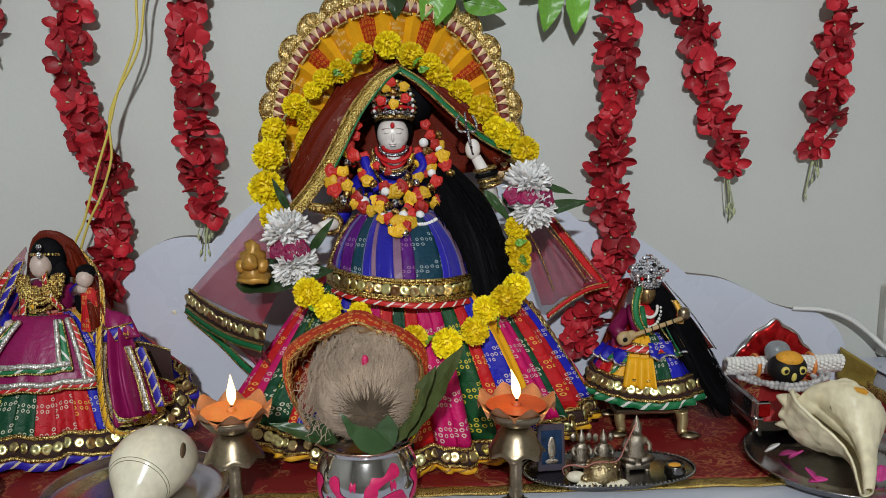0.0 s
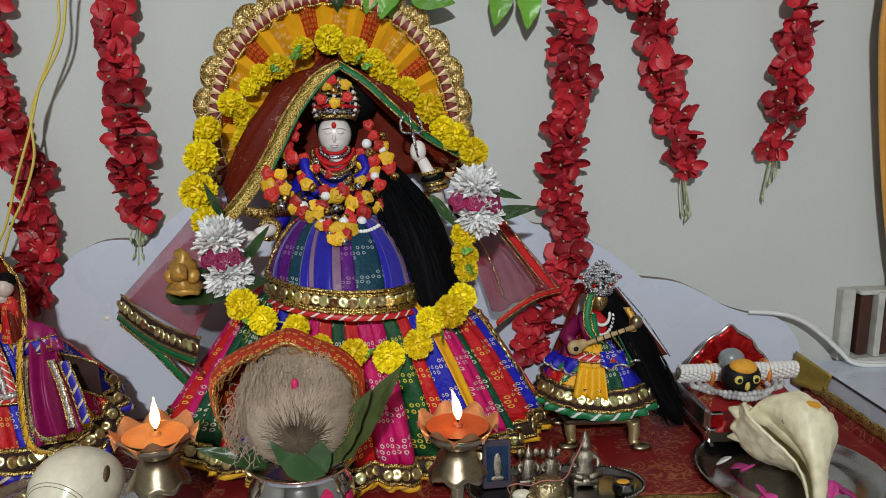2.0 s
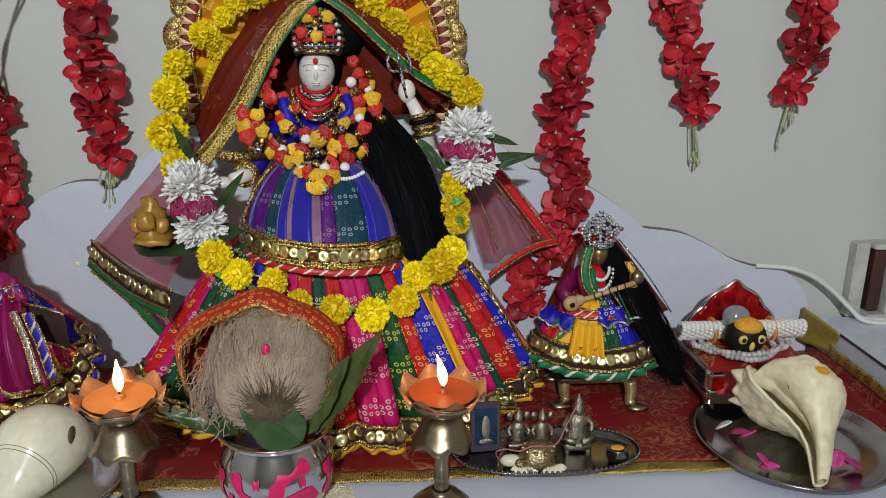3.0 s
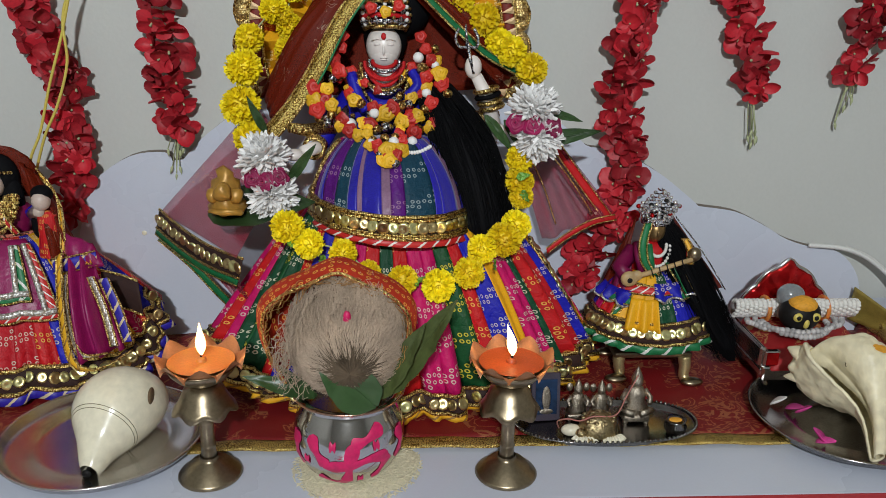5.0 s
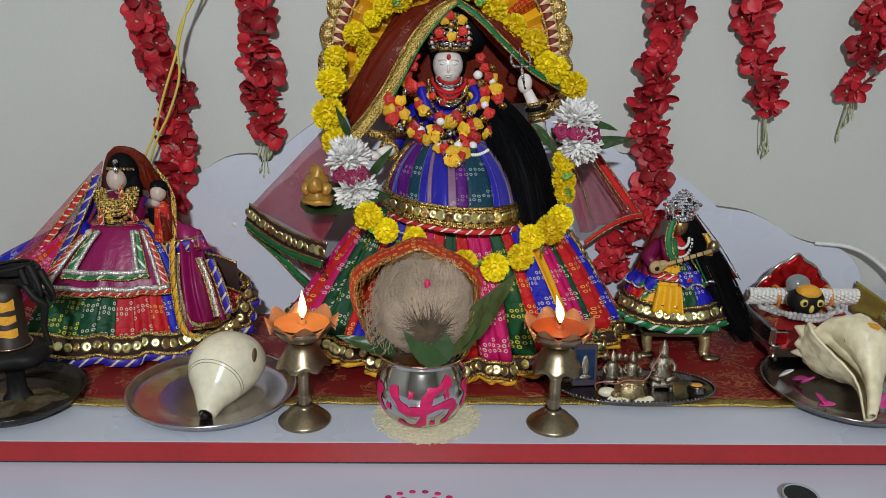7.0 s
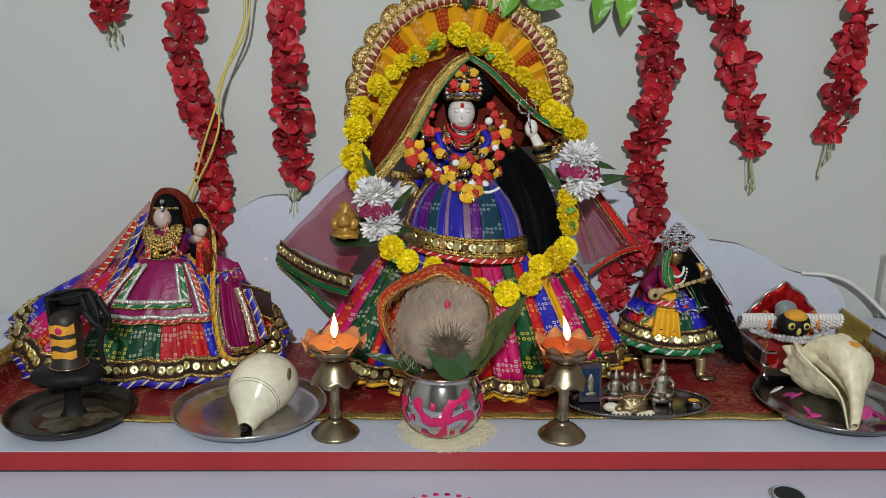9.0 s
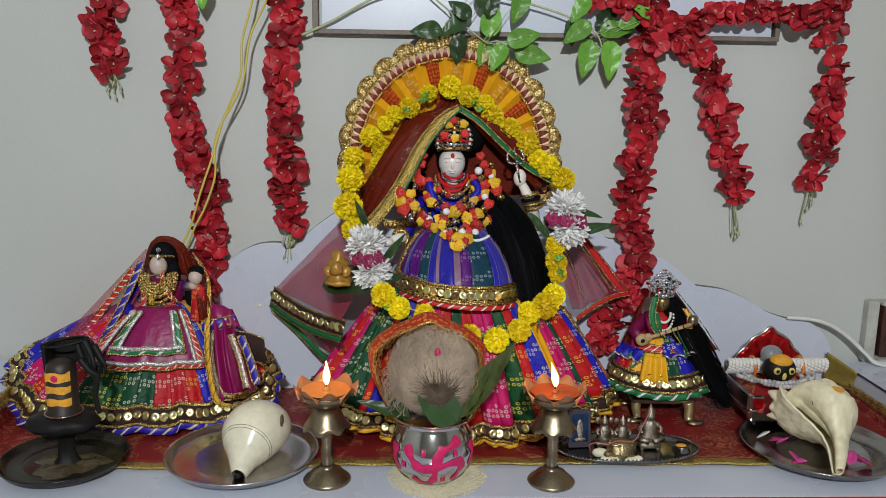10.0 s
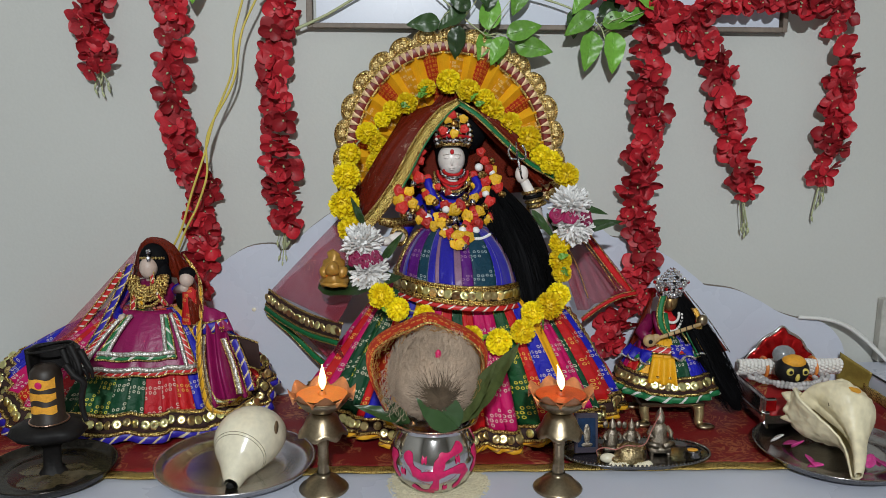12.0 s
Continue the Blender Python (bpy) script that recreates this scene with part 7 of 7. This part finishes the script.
    part("net", sheet([(-0.535, 0.330, 0.322), (-0.540, 0.322, 0.255), (-0.595, 0.275, 0.150), (-0.700, 0.315, 0.148)], 16, 16, (0.008, 0.01, 0.0), 0.004, 3), PINK_NET, dv, thick=0.0006)
    part("net", sheet([(-0.478, 0.335, 0.322), (-0.450, 0.330, 0.305), (-0.398, 0.300, 0.205), (-0.436, 0.290, 0.190)], 14, 16, (0.008, -0.012, 0.0), 0.005, 2), MAROON_NET, dv, thick=0.0008)
    part("tail", sheet([(-0.414, 0.285, 0.208), (-0.374, 0.285, 0.208), (-0.326, 0.238, 0.086), (-0.388, 0.212, 0.072)], 28, 16, (0.0, -0.02, 0.0), 0.010, 2.6), APRON, dv, "plum satin tail", thick=0.001)
    part("flap", sheet([(-0.420, 0.300, 0.232), (-0.372, 0.285, 0.220), (-0.356, 0.272, 0.190), (-0.418, 0.285, 0.186)], 12, 8, (0, -0.008, 0), 0.003, 2), APRON, dv, "plum satin flap", thick=0.001)
    inward = lambda p: (p[0] - 0.022 * min(1.0, max(0.0, (p[0] + 0.43) / 0.05)), p[1], p[2])
    edges = [([(-0.548, 0.322, 0.300), (-0.565, 0.305, 0.255), (-0.588, 0.290, 0.205), (-0.612, 0.275, 0.160)], (0.013, -0.004, 0.0), BLUE_EDGE),
             ([(-0.560, 0.318, 0.290), (-0.610, 0.318, 0.225), (-0.655, 0.315, 0.175), (-0.700, 0.312, 0.150)], (0.006, -0.004, -0.010), CANDY),
             ([(-0.700, 0.310, 0.148), (-0.650, 0.290, 0.152), (-0.595, 0.272, 0.152)], (0.004, -0.002, -0.014), GREEN_EDGE),
             ([(-0.448, 0.318, 0.318), (-0.418, 0.310, 0.285), (-0.410, 0.300, 0.235), (-0.400, 0.285, 0.205), (-0.355, 0.275, 0.208)], (0.006, -0.004, -0.012), YEL_EDGE),
             ([(-0.425, 0.278, 0.200), (-0.380, 0.272, 0.205), (-0.345, 0.278, 0.212)], (0.002, -0.002, -0.020), BLUE_EDGE),
             ([(-0.408, 0.272, 0.206), (-0.400, 0.245, 0.140), (-0.370, 0.208, 0.076), (-0.338, 0.216, 0.062), (-0.302, 0.232, 0.080)], (0.009, -0.003, 0.006), YEL_EDGE),
             ([(-0.354, 0.260, 0.180), (-0.336, 0.246, 0.138), (-0.322, 0.230, 0.090)], (0.010, -0.002, 0.002), LACE),
             ([(-0.392, 0.266, 0.180), (-0.386, 0.246, 0.135), (-0.362, 0.214, 0.086), (-0.330, 0.222, 0.080)], (0.007, -0.003, 0.006), LACE),
             ([(-0.338, 0.258, 0.178), (-0.320, 0.246, 0.138), (-0.306, 0.234, 0.094)], (0.014, -0.002, 0.003), BLUE_EDGE),
             ([(-0.508, 0.314, 0.285), (-0.500, 0.302, 0.255), (-0.480, 0.298, 0.228)], (0.008, -0.002, 0.003), CANDY),
             ([(-0.535, 0.312, 0.275), (-0.538, 0.302, 0.245), (-0.540, 0.298, 0.222)], (0.010, -0.002, 0.0), CANDY),
             ([(-0.522, 0.308, 0.265), (-0.524, 0.300, 0.245), (-0.524, 0.298, 0.224)], (0.009, -0.002, 0.0), YEL_EDGE)]
    corner = spline([(-0.372, 0.300, 0.176), (-0.340, 0.290, 0.172), (-0.316, 0.282, 0.166)], 12)
    coin_band(dv, corner, [p + Vector((0.004, -0.004, -0.050)) for p in corner], 0, mat=BAND, label="dark coin corner of the skirt", braid=0.0018)
    for pts, off, mt in edges:
        ln = spline([inward(p) for p in pts], 24)
        coin_band(dv, ln, [p + Vector(off) for p in ln], 0, mat=mt, label="striped satin edge", braid=0.0015)


left_doll()

# ---- doll with the lute ----
def right_doll():
    g = Geo()
    h = Vector((0.434, 0.345, 0.222))
    g.ball(h, 0.0150, 0.0155, 0.0185, 0, 18).ball(h + Vector((0, -0.015, -0.001)), 0.002, 0.003, 0.005, 0, 8)
    g.ball(h + Vector((0.010, 0.012, 0.0)), 0.024, 0.018, 0.026, 1, 16)
    g.lathe([(0.002, 0.205), (0.020, 0.202), (0.032, 0.194), (0.030, 0.172), (0.026, 0.155), (0.034, 0.14)], (0.432, 0.350, 0), 18, 2, 1.0, 0.65)
    g.tube([(0.405, 0.350, 0.190), (0.382, 0.335, 0.165), (0.388, 0.318, 0.160)], [0.013, 0.013, 0.011], 10, 3)
    g.ball((0.392, 0.310, 0.160), 0.007, 0.006, 0.006, 0, 10)
    g.tube([(0.460, 0.350, 0.190), (0.486, 0.335, 0.180), (0.486, 0.320, 0.192)], [0.012, 0.012, 0.010], 10, 2)
    g.ball((0.486, 0.314, 0.198), 0.007, 0.006, 0.007, 0, 10)
    g.tube([(0.407, 0.345, 0.200), (0.404, 0.325, 0.190), (0.410, 0.318, 0.165)], [0.006, 0.0055, 0.005], 8, 3)
    g.tube([(0.420, 0.328, 0.205), (0.424, 0.322, 0.180), (0.428, 0.322, 0.160)], [0.006, 0.006, 0.005], 8, 4)
    for w, d, z0 in ((0.014, 0.016, 0.204), (0.020, 0.030, 0.202)):
        for j in range(16):
            t = math.pi * j / 15
            g.ball((0.434 - w * math.cos(t), 0.330 - 0.008 * math.sin(t), z0 - d * math.sin(t)), 0.0028, m=5, n=6)
    solo("goddess_doll", g, [plain("dark_gilt", (0.30, 0.19, 0.08), 0.35, 0.8, var=0.4), HAIR, REDC, PURPLE, GREENC, PEARL], "small dark gilt goddess doll with a silver crown", "doll", at=(0.432, 0.345, 0.14))

    cr = thing("silver_crown", (0.434, 0.345, 0.236), "tall openwork silver crown with red and white stones", "crown")
    part("band", Geo().lathe([(0.0215, 0.232), (0.0225, 0.236), (0.0225, 0.242), (0.0215, 0.246)], (0.434, 0.347, 0), 30, 0, 1, 0.85), SILVER, cr, thick=0.001)
    stone = Geo().ball((0, 0, 0), 0.0031, n=7).data("stone", plain("clear_rhinestone", (0.86, 0.86, 0.88), 0.12, 0.85, var=0.35, rnd=0.8))
    dark = {c: Geo().ball((0, 0, 0), 0.0036, n=8).data("stone", q) for c, q in (("r", RED_FOIL), ("k", BLACK))}
    widths = (0.0225, 0.0245, 0.0280, 0.0320, 0.0255, 0.0175, 0.0125, 0.0075, 0.0030)
    for j, w in enumerate(widths):
        z = 0.246 + 0.0052 * j
        n = max(1, round(2 * w / 0.0058))
        part("openwork", Geo().tube([(0.434 + w * math.sin(t) * 0.98, 0.347 - 0.0205 * math.cos(t), z + 0.0015 * math.cos(3 * t)) for t in [radians(lerp(-80, 80, q / 14)) for q in range(15)]], 0.0012, 5), SILVER, cr)
        for k in range(n):
            f = 0 if n == 1 else lerp(-1, 1, k / (n - 1))
            t = radians(76 * f)
            data = stone
            if j == 1 and k in (2, n - 3) or j == 3 and k in (0, n - 1):
                data = dark["r"]
            elif j in (3, 5) and k == n // 2 or j == 4 and k in (2, n - 3):
                data = dark["k"]
            piece("stone", data, cr, Matrix.Translation((0.434 + w * math.sin(t), 0.346 - 0.0222 * math.cos(t), z + (0.0016 if k % 2 else -0.0010))))

    ds = thing("doll_skirt", (0.436, 0.335, 0.04), "short flared doll skirt with gold coins and green hem", "skirt")
    S = Skirt((0.432, 0.350), (0.034, 0.026), 0.162, (0.438, 0.345), (0.104, 0.074), lambda a: 0.052 + 0.012 * math.sin(radians(a)) ** 2, fold=0.045, folds=14.0, bow=0.72)
    for k, mt in enumerate([T_BLU, T_MAG, T_RED, YELLOW, YELLOW, YELLOW, T_GRN, T_BLU, BLUE, T_BLU, T_RED, T_BLU]):
        S.panel(ds, lerp(-110, 110, k / 12), lerp(-110, 110, (k + 1) / 12), mt, 0, 0.72)
    S.panel(ds, 110, 250, T_RED, 0, 1.0, nu=14)
    coin_band(ds, S.line(-110, 110, 0.62, 0.002, 60), S.line(-110, 110, 0.88, 0.003, 60), 30, 1.7, braid=0.0028)
    part("hem_edge", Geo().grid(lambda u, v: S.at(lerp(-110, 110, u), lerp(0.89, 1.0, v), 0.003 + 0.003 * v * math.sin(u * 60)), 80, 2, 0, 0.4, 0.016), GREEN_EDGE, ds, "green striped hem", thick=0.001)
    for a0, a1, z, mt in ((-60, 20, 0.14, CANDY), (-80, -34, 0.30, GREEN_EDGE), (28, 75, 0.22, GREEN_EDGE)):
        coin_band(ds, S.line(a0, a1, z, 0.006, 24), S.line(a0, a1, z + 0.10, 0.008, 24), 0, mat=mt, label="folded sash", braid=0.0012)
    part("yellow_pleat", Geo().grid(lambda u, v: S.at(lerp(-34, -2, u), 0.30 + 0.40 * v, 0.008 + 0.005 * math.sin(u * 14) * (0.3 + 0.7 * v)), 28, 8, 0, 0.05, 0.06), YELLOW, ds, "yellow cloth fold", thick=0.001)

    for a0, a1, v0, v1, mt in ((-95, -36, 0.22, 0.40, BLUE), (-6, 60, 0.10, 0.30, T_BLU), (48, 100, 0.24, 0.42, PURPLE)):
        ruff = lambda u, v, a0=a0, a1=a1, v0=v0, v1=v1: S.at(lerp(a0, a1, u), lerp(v0, v1, v), 0.010 + 0.006 * v * math.sin(u * 17)) + Vector((0, 0, 0.004 * v * math.sin(u * 17 + 1.2)))
        fl = part("flounce", Geo().grid(ruff, 36, 5, 0, 0.06, 0.03), mt, ds, "gathered flounce at the waist", thick=0.001)
        part("lace", Geo().tube([ruff(k / 36, 1.0) + Vector((0, -0.001, 0)) for k in range(37)], 0.0018, 6), LACE, fl, "silver lace edge")

    st = thing("doll_stand", (0.43, 0.325, 0.004), "low gilt stand with curved claw feet", "stand")
    part("plate", Geo().box((0.372, 0.285, 0.038), (0.492, 0.385, 0.046), 0, 0.002), BRASS, st, smooth=False)
    part("post", Geo().tube([(0.432, 0.345, 0.044), (0.432, 0.348, 0.16)], 0.010, 10), BRASS, st)
    for x, y, s in ((0.382, 0.285, -1), (0.478, 0.272, 1), (0.390, 0.375, -1), (0.474, 0.375, 1)):
        part("leg", Geo().tube(spline([(x, y + 0.010, 0.042), (x + 0.001 * s, y + 0.006, 0.028), (x - 0.001 * s, y + 0.002, 0.014), (x + 0.004 * s, y - 0.006, 0.009)], 12), [0.010 - 0.0003 * j for j in range(13)], 10), plain("pale_gilt", (0.62, 0.50, 0.26), 0.3, 0.8, var=0.25), st)
        part("foot", Geo().ball((x + 0.008 * s, y - 0.010, 0.0105), 0.017, 0.011, 0.006), BRASS, st, "flat brass claw foot")

    lute = thing("toy_lute", (0.42, 0.31, 0.16), "small tan wooden toy lute held by the doll", "lute")
    tan = plain("tan_wood", (0.50, 0.34, 0.16), 0.5, grain=90.0, var=0.4)
    a, b = Vector((0.388, 0.302, 0.160)), Vector((0.478, 0.298, 0.192))
    part("body", Geo().ball(a, 0.013, 0.007, 0.012, 0, 18).ball(a + Vector((0.011, 0, 0.005)), 0.009, 0.006, 0.008, 0, 14), tan, lute)
    part("neck", Geo().tube([a, b], [0.0040, 0.0036], 8), tan, lute)
    part("sound_hole", Geo().ball(a + Vector((-0.001, -0.0078, 0)), 0.004, 0.001, 0.004), BLACK, lute)
    for k in range(5):
        part("fret", Geo().tube([a.lerp(b, 0.35 + 0.12 * k) + Vector((-0.002, -0.006, 0.006)), a.lerp(b, 0.35 + 0.12 * k) + Vector((0.002, -0.006, -0.006))], 0.0009, 5), BLACK, lute)
    part("gourd", Geo().ball(b + Vector((0.004, 0.004, 0.006)), 0.010, 0.008, 0.011), BRASS, lute, "gilt gourd")

    hair("hair_switch", [(0.448, 0.348, 0.230), (0.466, 0.334, 0.195), (0.492, 0.318, 0.145), (0.518, 0.308, 0.095), (0.542, 0.304, 0.055), (0.560, 0.300, 0.026)], 0.030, 380, "black hair of the small doll hanging down", 0.0009, 8)
    vl = thing("doll_veil", (0.48, 0.36, 0.1), "dark maroon doll veil with a thin silver edge", "veil")
    part("net", sheet([(0.452, 0.372, 0.238), (0.470, 0.375, 0.235), (0.562, 0.368, 0.118), (0.505, 0.360, 0.120)], 12, 14, (0.0, 0.01, 0.0), 0.004, 2), MAROON_NET, vl, thick=0.0008)
    part("lace", Geo().tube(spline([(0.472, 0.372, 0.236), (0.52, 0.368, 0.180), (0.563, 0.364, 0.118)], 20), 0.0012, 5), SILVER, vl, "silver thread edge")
    part("net", sheet([(0.412, 0.372, 0.235), (0.398, 0.375, 0.200), (0.345, 0.355, 0.085), (0.385, 0.335, 0.105)], 12, 14, (-0.006, 0.0, 0.0), 0.004, 2), MAROON_NET, vl, thick=0.0008)
    for pts, off, mt in (([(0.412, 0.332, 0.236), (0.404, 0.322, 0.208), (0.408, 0.316, 0.180), (0.424, 0.312, 0.162)], (0.011, -0.002, 0.001), GREENC), ([(0.446, 0.326, 0.176), (0.462, 0.316, 0.156), (0.480, 0.306, 0.126)], (0.014, 0.0, 0.006), GREENC), ([(0.398, 0.318, 0.150), (0.424, 0.306, 0.146), (0.452, 0.306, 0.140)], (0.0, -0.002, -0.010), REDC), ([(0.470, 0.330, 0.214), (0.478, 0.322, 0.196), (0.476, 0.316, 0.178)], (0.009, -0.002, 0.0), YEL_EDGE), ([(0.392, 0.312, 0.136), (0.378, 0.310, 0.120), (0.366, 0.308, 0.100)], (0.012, -0.002, 0.003), GREEN_EDGE)):
        ln = spline(pts, 16)
        coin_band(vl, ln, [p + Vector(off) for p in ln], 0, mat=mt, label="folded satin drape with a bright edge", braid=0.0015)
    part("side_fold", sheet([(0.400, 0.335, 0.172), (0.382, 0.345, 0.162), (0.364, 0.325, 0.116), (0.392, 0.305, 0.122)], 10, 12, (-0.004, -0.006, 0.0), 0.004, 2), PURPLE, vl, "plum cloth fold", thick=0.001)


right_doll()

# ---- small throne with the black stone face ----
seat = thing("small_throne", (0.68, 0.31, 0.004), "small steel throne with a red foil arched back", "throne")
part("seat_board", Geo().box((0.580, 0.245, 0.026), (0.775, 0.385, 0.040), 0, 0.003), PLATE_STEEL, seat, smooth=False)
part("front_rail", Geo().box((0.582, 0.240, 0.022), (0.640, 0.250, 0.044), 0, 0.002), STEEL, seat, smooth=False)
for x, y in ((0.590, 0.256), (0.765, 0.256), (0.590, 0.375), (0.765, 0.375)):
    part("leg", Geo().lathe([(0.009, 0.0045), (0.010, 0.012), (0.007, 0.018), (0.009, 0.027)], (x, y, 0), 14), STEEL, seat)
part("arm_panel", Geo().box((0.582, 0.242, 0.044), (0.606, 0.249, 0.070), 0, 0.003), PLATE_STEEL, seat, smooth=False)
part("arm_inlay", Geo().box((0.585, 0.240, 0.047), (0.603, 0.2425, 0.067), 0, 0.001), RED_FOIL, seat, "red enamel inlay", smooth=False)
part("arm_side", Geo().box((0.578, 0.249, 0.040), (0.588, 0.380, 0.072), 0, 0.003), PLATE_STEEL, seat, smooth=False)


def arch(t, s=1.0):
    a = lerp(-math.pi / 2 - 0.15, math.pi / 2 + 0.15, t)
    r = 0.90 + 0.17 * abs(math.cos(a * 1.75)) + 0.16 * math.exp(-(a / 0.13) ** 2)
    return Vector((0.668 + 0.070 * s * r * math.sin(a), 0, 0.082 + 0.066 * s * r * max(-0.25, math.cos(a))))


g = Geo()
g.grid(lambda u, v: Vector((arch(u, v).x, 0.378 - 0.003 * math.sin(v * 3.14) - 0.002 * math.sin(u * 40) * v, arch(u, v).z)), 60, 8)
part("foil_back", g, RED_FOIL, seat, "shiny red foil back", thick=0.003)
part("back_rim", Geo().tube([arch(k / 60, 1.0) + Vector((0, 0.378, 0)) for k in range(61)], 0.0034, 7), STEEL, seat, "steel rim of the back")
cush = Geo()
cush.grid(lambda u, v: Vector((lerp(0.592, 0.765, u), lerp(0.236, 0.372, v), 0.041 + 0.034 * (1 - (2 * u - 1) ** 8) * (0.55 + 0.45 * v) * (1 - (1 - v) ** 14) + 0.0015 * math.sin(u * 21) * math.sin(v * 17))), 30, 20)
solo("throne_cushion", cush, CUSHION, "red brocade cushion on the small throne", "cushion", thick=0.003)
bol = thing("pearl_bolster", (0.668, 0.342, 0.078), "bolster covered with rows of white pearls", "bolster")
part("core", Geo().tube([(0.572, 0.344, 0.094), (0.668, 0.346, 0.094), (0.764, 0.344, 0.094)], 0.014, 14), MUM, bol)
prl = Geo().ball((0, 0, 0), 0.0040, n=8).data("pearl", PEARL)
for k in range(28):
    for j in range(8):
        a = radians(-40 + 24 * j) + (0.2 if k % 2 else 0)
        piece("pearl", prl, bol, Matrix.Translation((0.572 + 0.0071 * k, 0.344 - 0.0155 * math.cos(a - 0.6), 0.094 + 0.0155 * math.sin(a))))
for x in (0.622, 0.716):
    part("tie", Geo().tube([(x, 0.344 + 0.0185 * math.cos(t), 0.094 + 0.0185 * math.sin(t)) for t in [j * 6.2832 / 16 for j in range(17)]], 0.0034, 6), WAX, bol, "orange tie")
face = Geo()
face.ball((0.655, 0.300, 0.104), 0.031, 0.026, 0.027, 0, 24)
face.ball((0.655, 0.278, 0.098), 0.005, 0.006, 0.009, 1, 10)
face.ball((0.655, 0.296, 0.121), 0.022, 0.020, 0.0125, 2, 18)
for s in (-1, 1):
    face.ball((0.655 + s * 0.0135, 0.2775, 0.107), 0.0075, 0.0035, 0.0070, 1, 14)
    face.ball((0.655 + s * 0.0135, 0.2745, 0.107), 0.0036, 0.0022, 0.0036, 0, 10)
solo("stone_mask", face, [BLACK, plain("yellow_enamel", (0.68, 0.55, 0.12), 0.4, var=0.2), OCHRE], "rounded black stone with yellow painted discs and orange cap", "idol")
solo("crystal_ball", Geo().ball((0.646, 0.318, 0.127), 0.021, 0.018, 0.018, 0, 20), GLASS_BALL, "grey crystal ball behind the black stone", "ball")
mala = thing("prayer_beads", (0.655, 0.28, 0.08), "loops of grey wooden prayer beads round the stone", "beads")
bd = Geo().ball((0, 0, 0), 0.0046, n=8).data("bead", GREY_BEAD)
for w, d, z, n in ((0.062, 0.026, 0.090, 26), (0.050, 0.034, 0.086, 24), (0.074, 0.016, 0.088, 26)):
    for k in range(n):
        t = math.pi * k / (n - 1)
        piece("bead", bd, mala, Matrix.Translation((0.655 - w * math.cos(t), 0.300 - d * math.sin(t) + 0.012 * (1 - math.sin(t)), z - 0.005 * math.sin(t) + rng.uniform(-0.001, 0.001))) @ Matrix.Scale(rng.uniform(0.85, 1.15), 4))

# ---- on the lower top: painted flower pattern and a small bowl ----
pat = thing("floor_pattern", (-0.015, -0.13, -0.0335), "pink and magenta flower pattern painted on the lower top", "painting")
for k in range(26):
    a = 6.2832 * k / 26
    c = (-0.015 + 0.070 * math.cos(a), -0.135 + 0.070 * math.sin(a), -0.0336)
    part("paint_dot", Geo().lathe([(0.0005, 0.0009), (0.0036, 0.0008), (0.0046, 0.0002)], c, 10, 0, 1.0, 0.9), PINK_PAINT if k % 3 else MAGENTA, pat)
for k in range(8):
    a = 6.2832 * (k + 0.5) / 8
    q = Geo()
    petal_geo(q, 0.030, 0.026, 0.0003, 0, Matrix.Rotation(a, 4, "Z"), (-0.015 + 0.030 * math.cos(a), -0.135 + 0.030 * math.sin(a), -0.0328), 6, 0.8)
    part("paint_petal", q, PINK_PAINT, pat)
bw = thing("small_bowl", (0.484, -0.090, -0.0335), "small pale bowl with a black inside", "bowl")
M = Matrix.Translation((0.484, -0.090, -0.0330)) @ Matrix.Rotation(radians(4), 4, "X") @ Matrix.Scale(0.88, 4)
part("bowl_wall", Geo().lathe([(0.001, 0.001), (0.016, 0.001), (0.024, 0.008), (0.0265, 0.016), (0.0245, 0.0165), (0.021, 0.009)], (0, 0, 0), 30).moved(M), plain("pale_teal_glaze", (0.35, 0.42, 0.42), 0.35, var=0.2), bw)
part("black_inside", Geo().lathe([(0.0005, 0.0135), (0.022, 0.0140), (0.0245, 0.0150)], (0, 0, 0), 24).moved(M), plain("black_inside", (0.012, 0.014, 0.016), 0.9, grain=300.0, var=0.6, bump=0.6), bw, "black inside of the bowl")
solo("wall_dot", Geo().ball((-0.356, 0.4572, 0.180), 0.0042, 0.0015, 0.0042), SHELL, "tiny cream button on the backboard", "button")
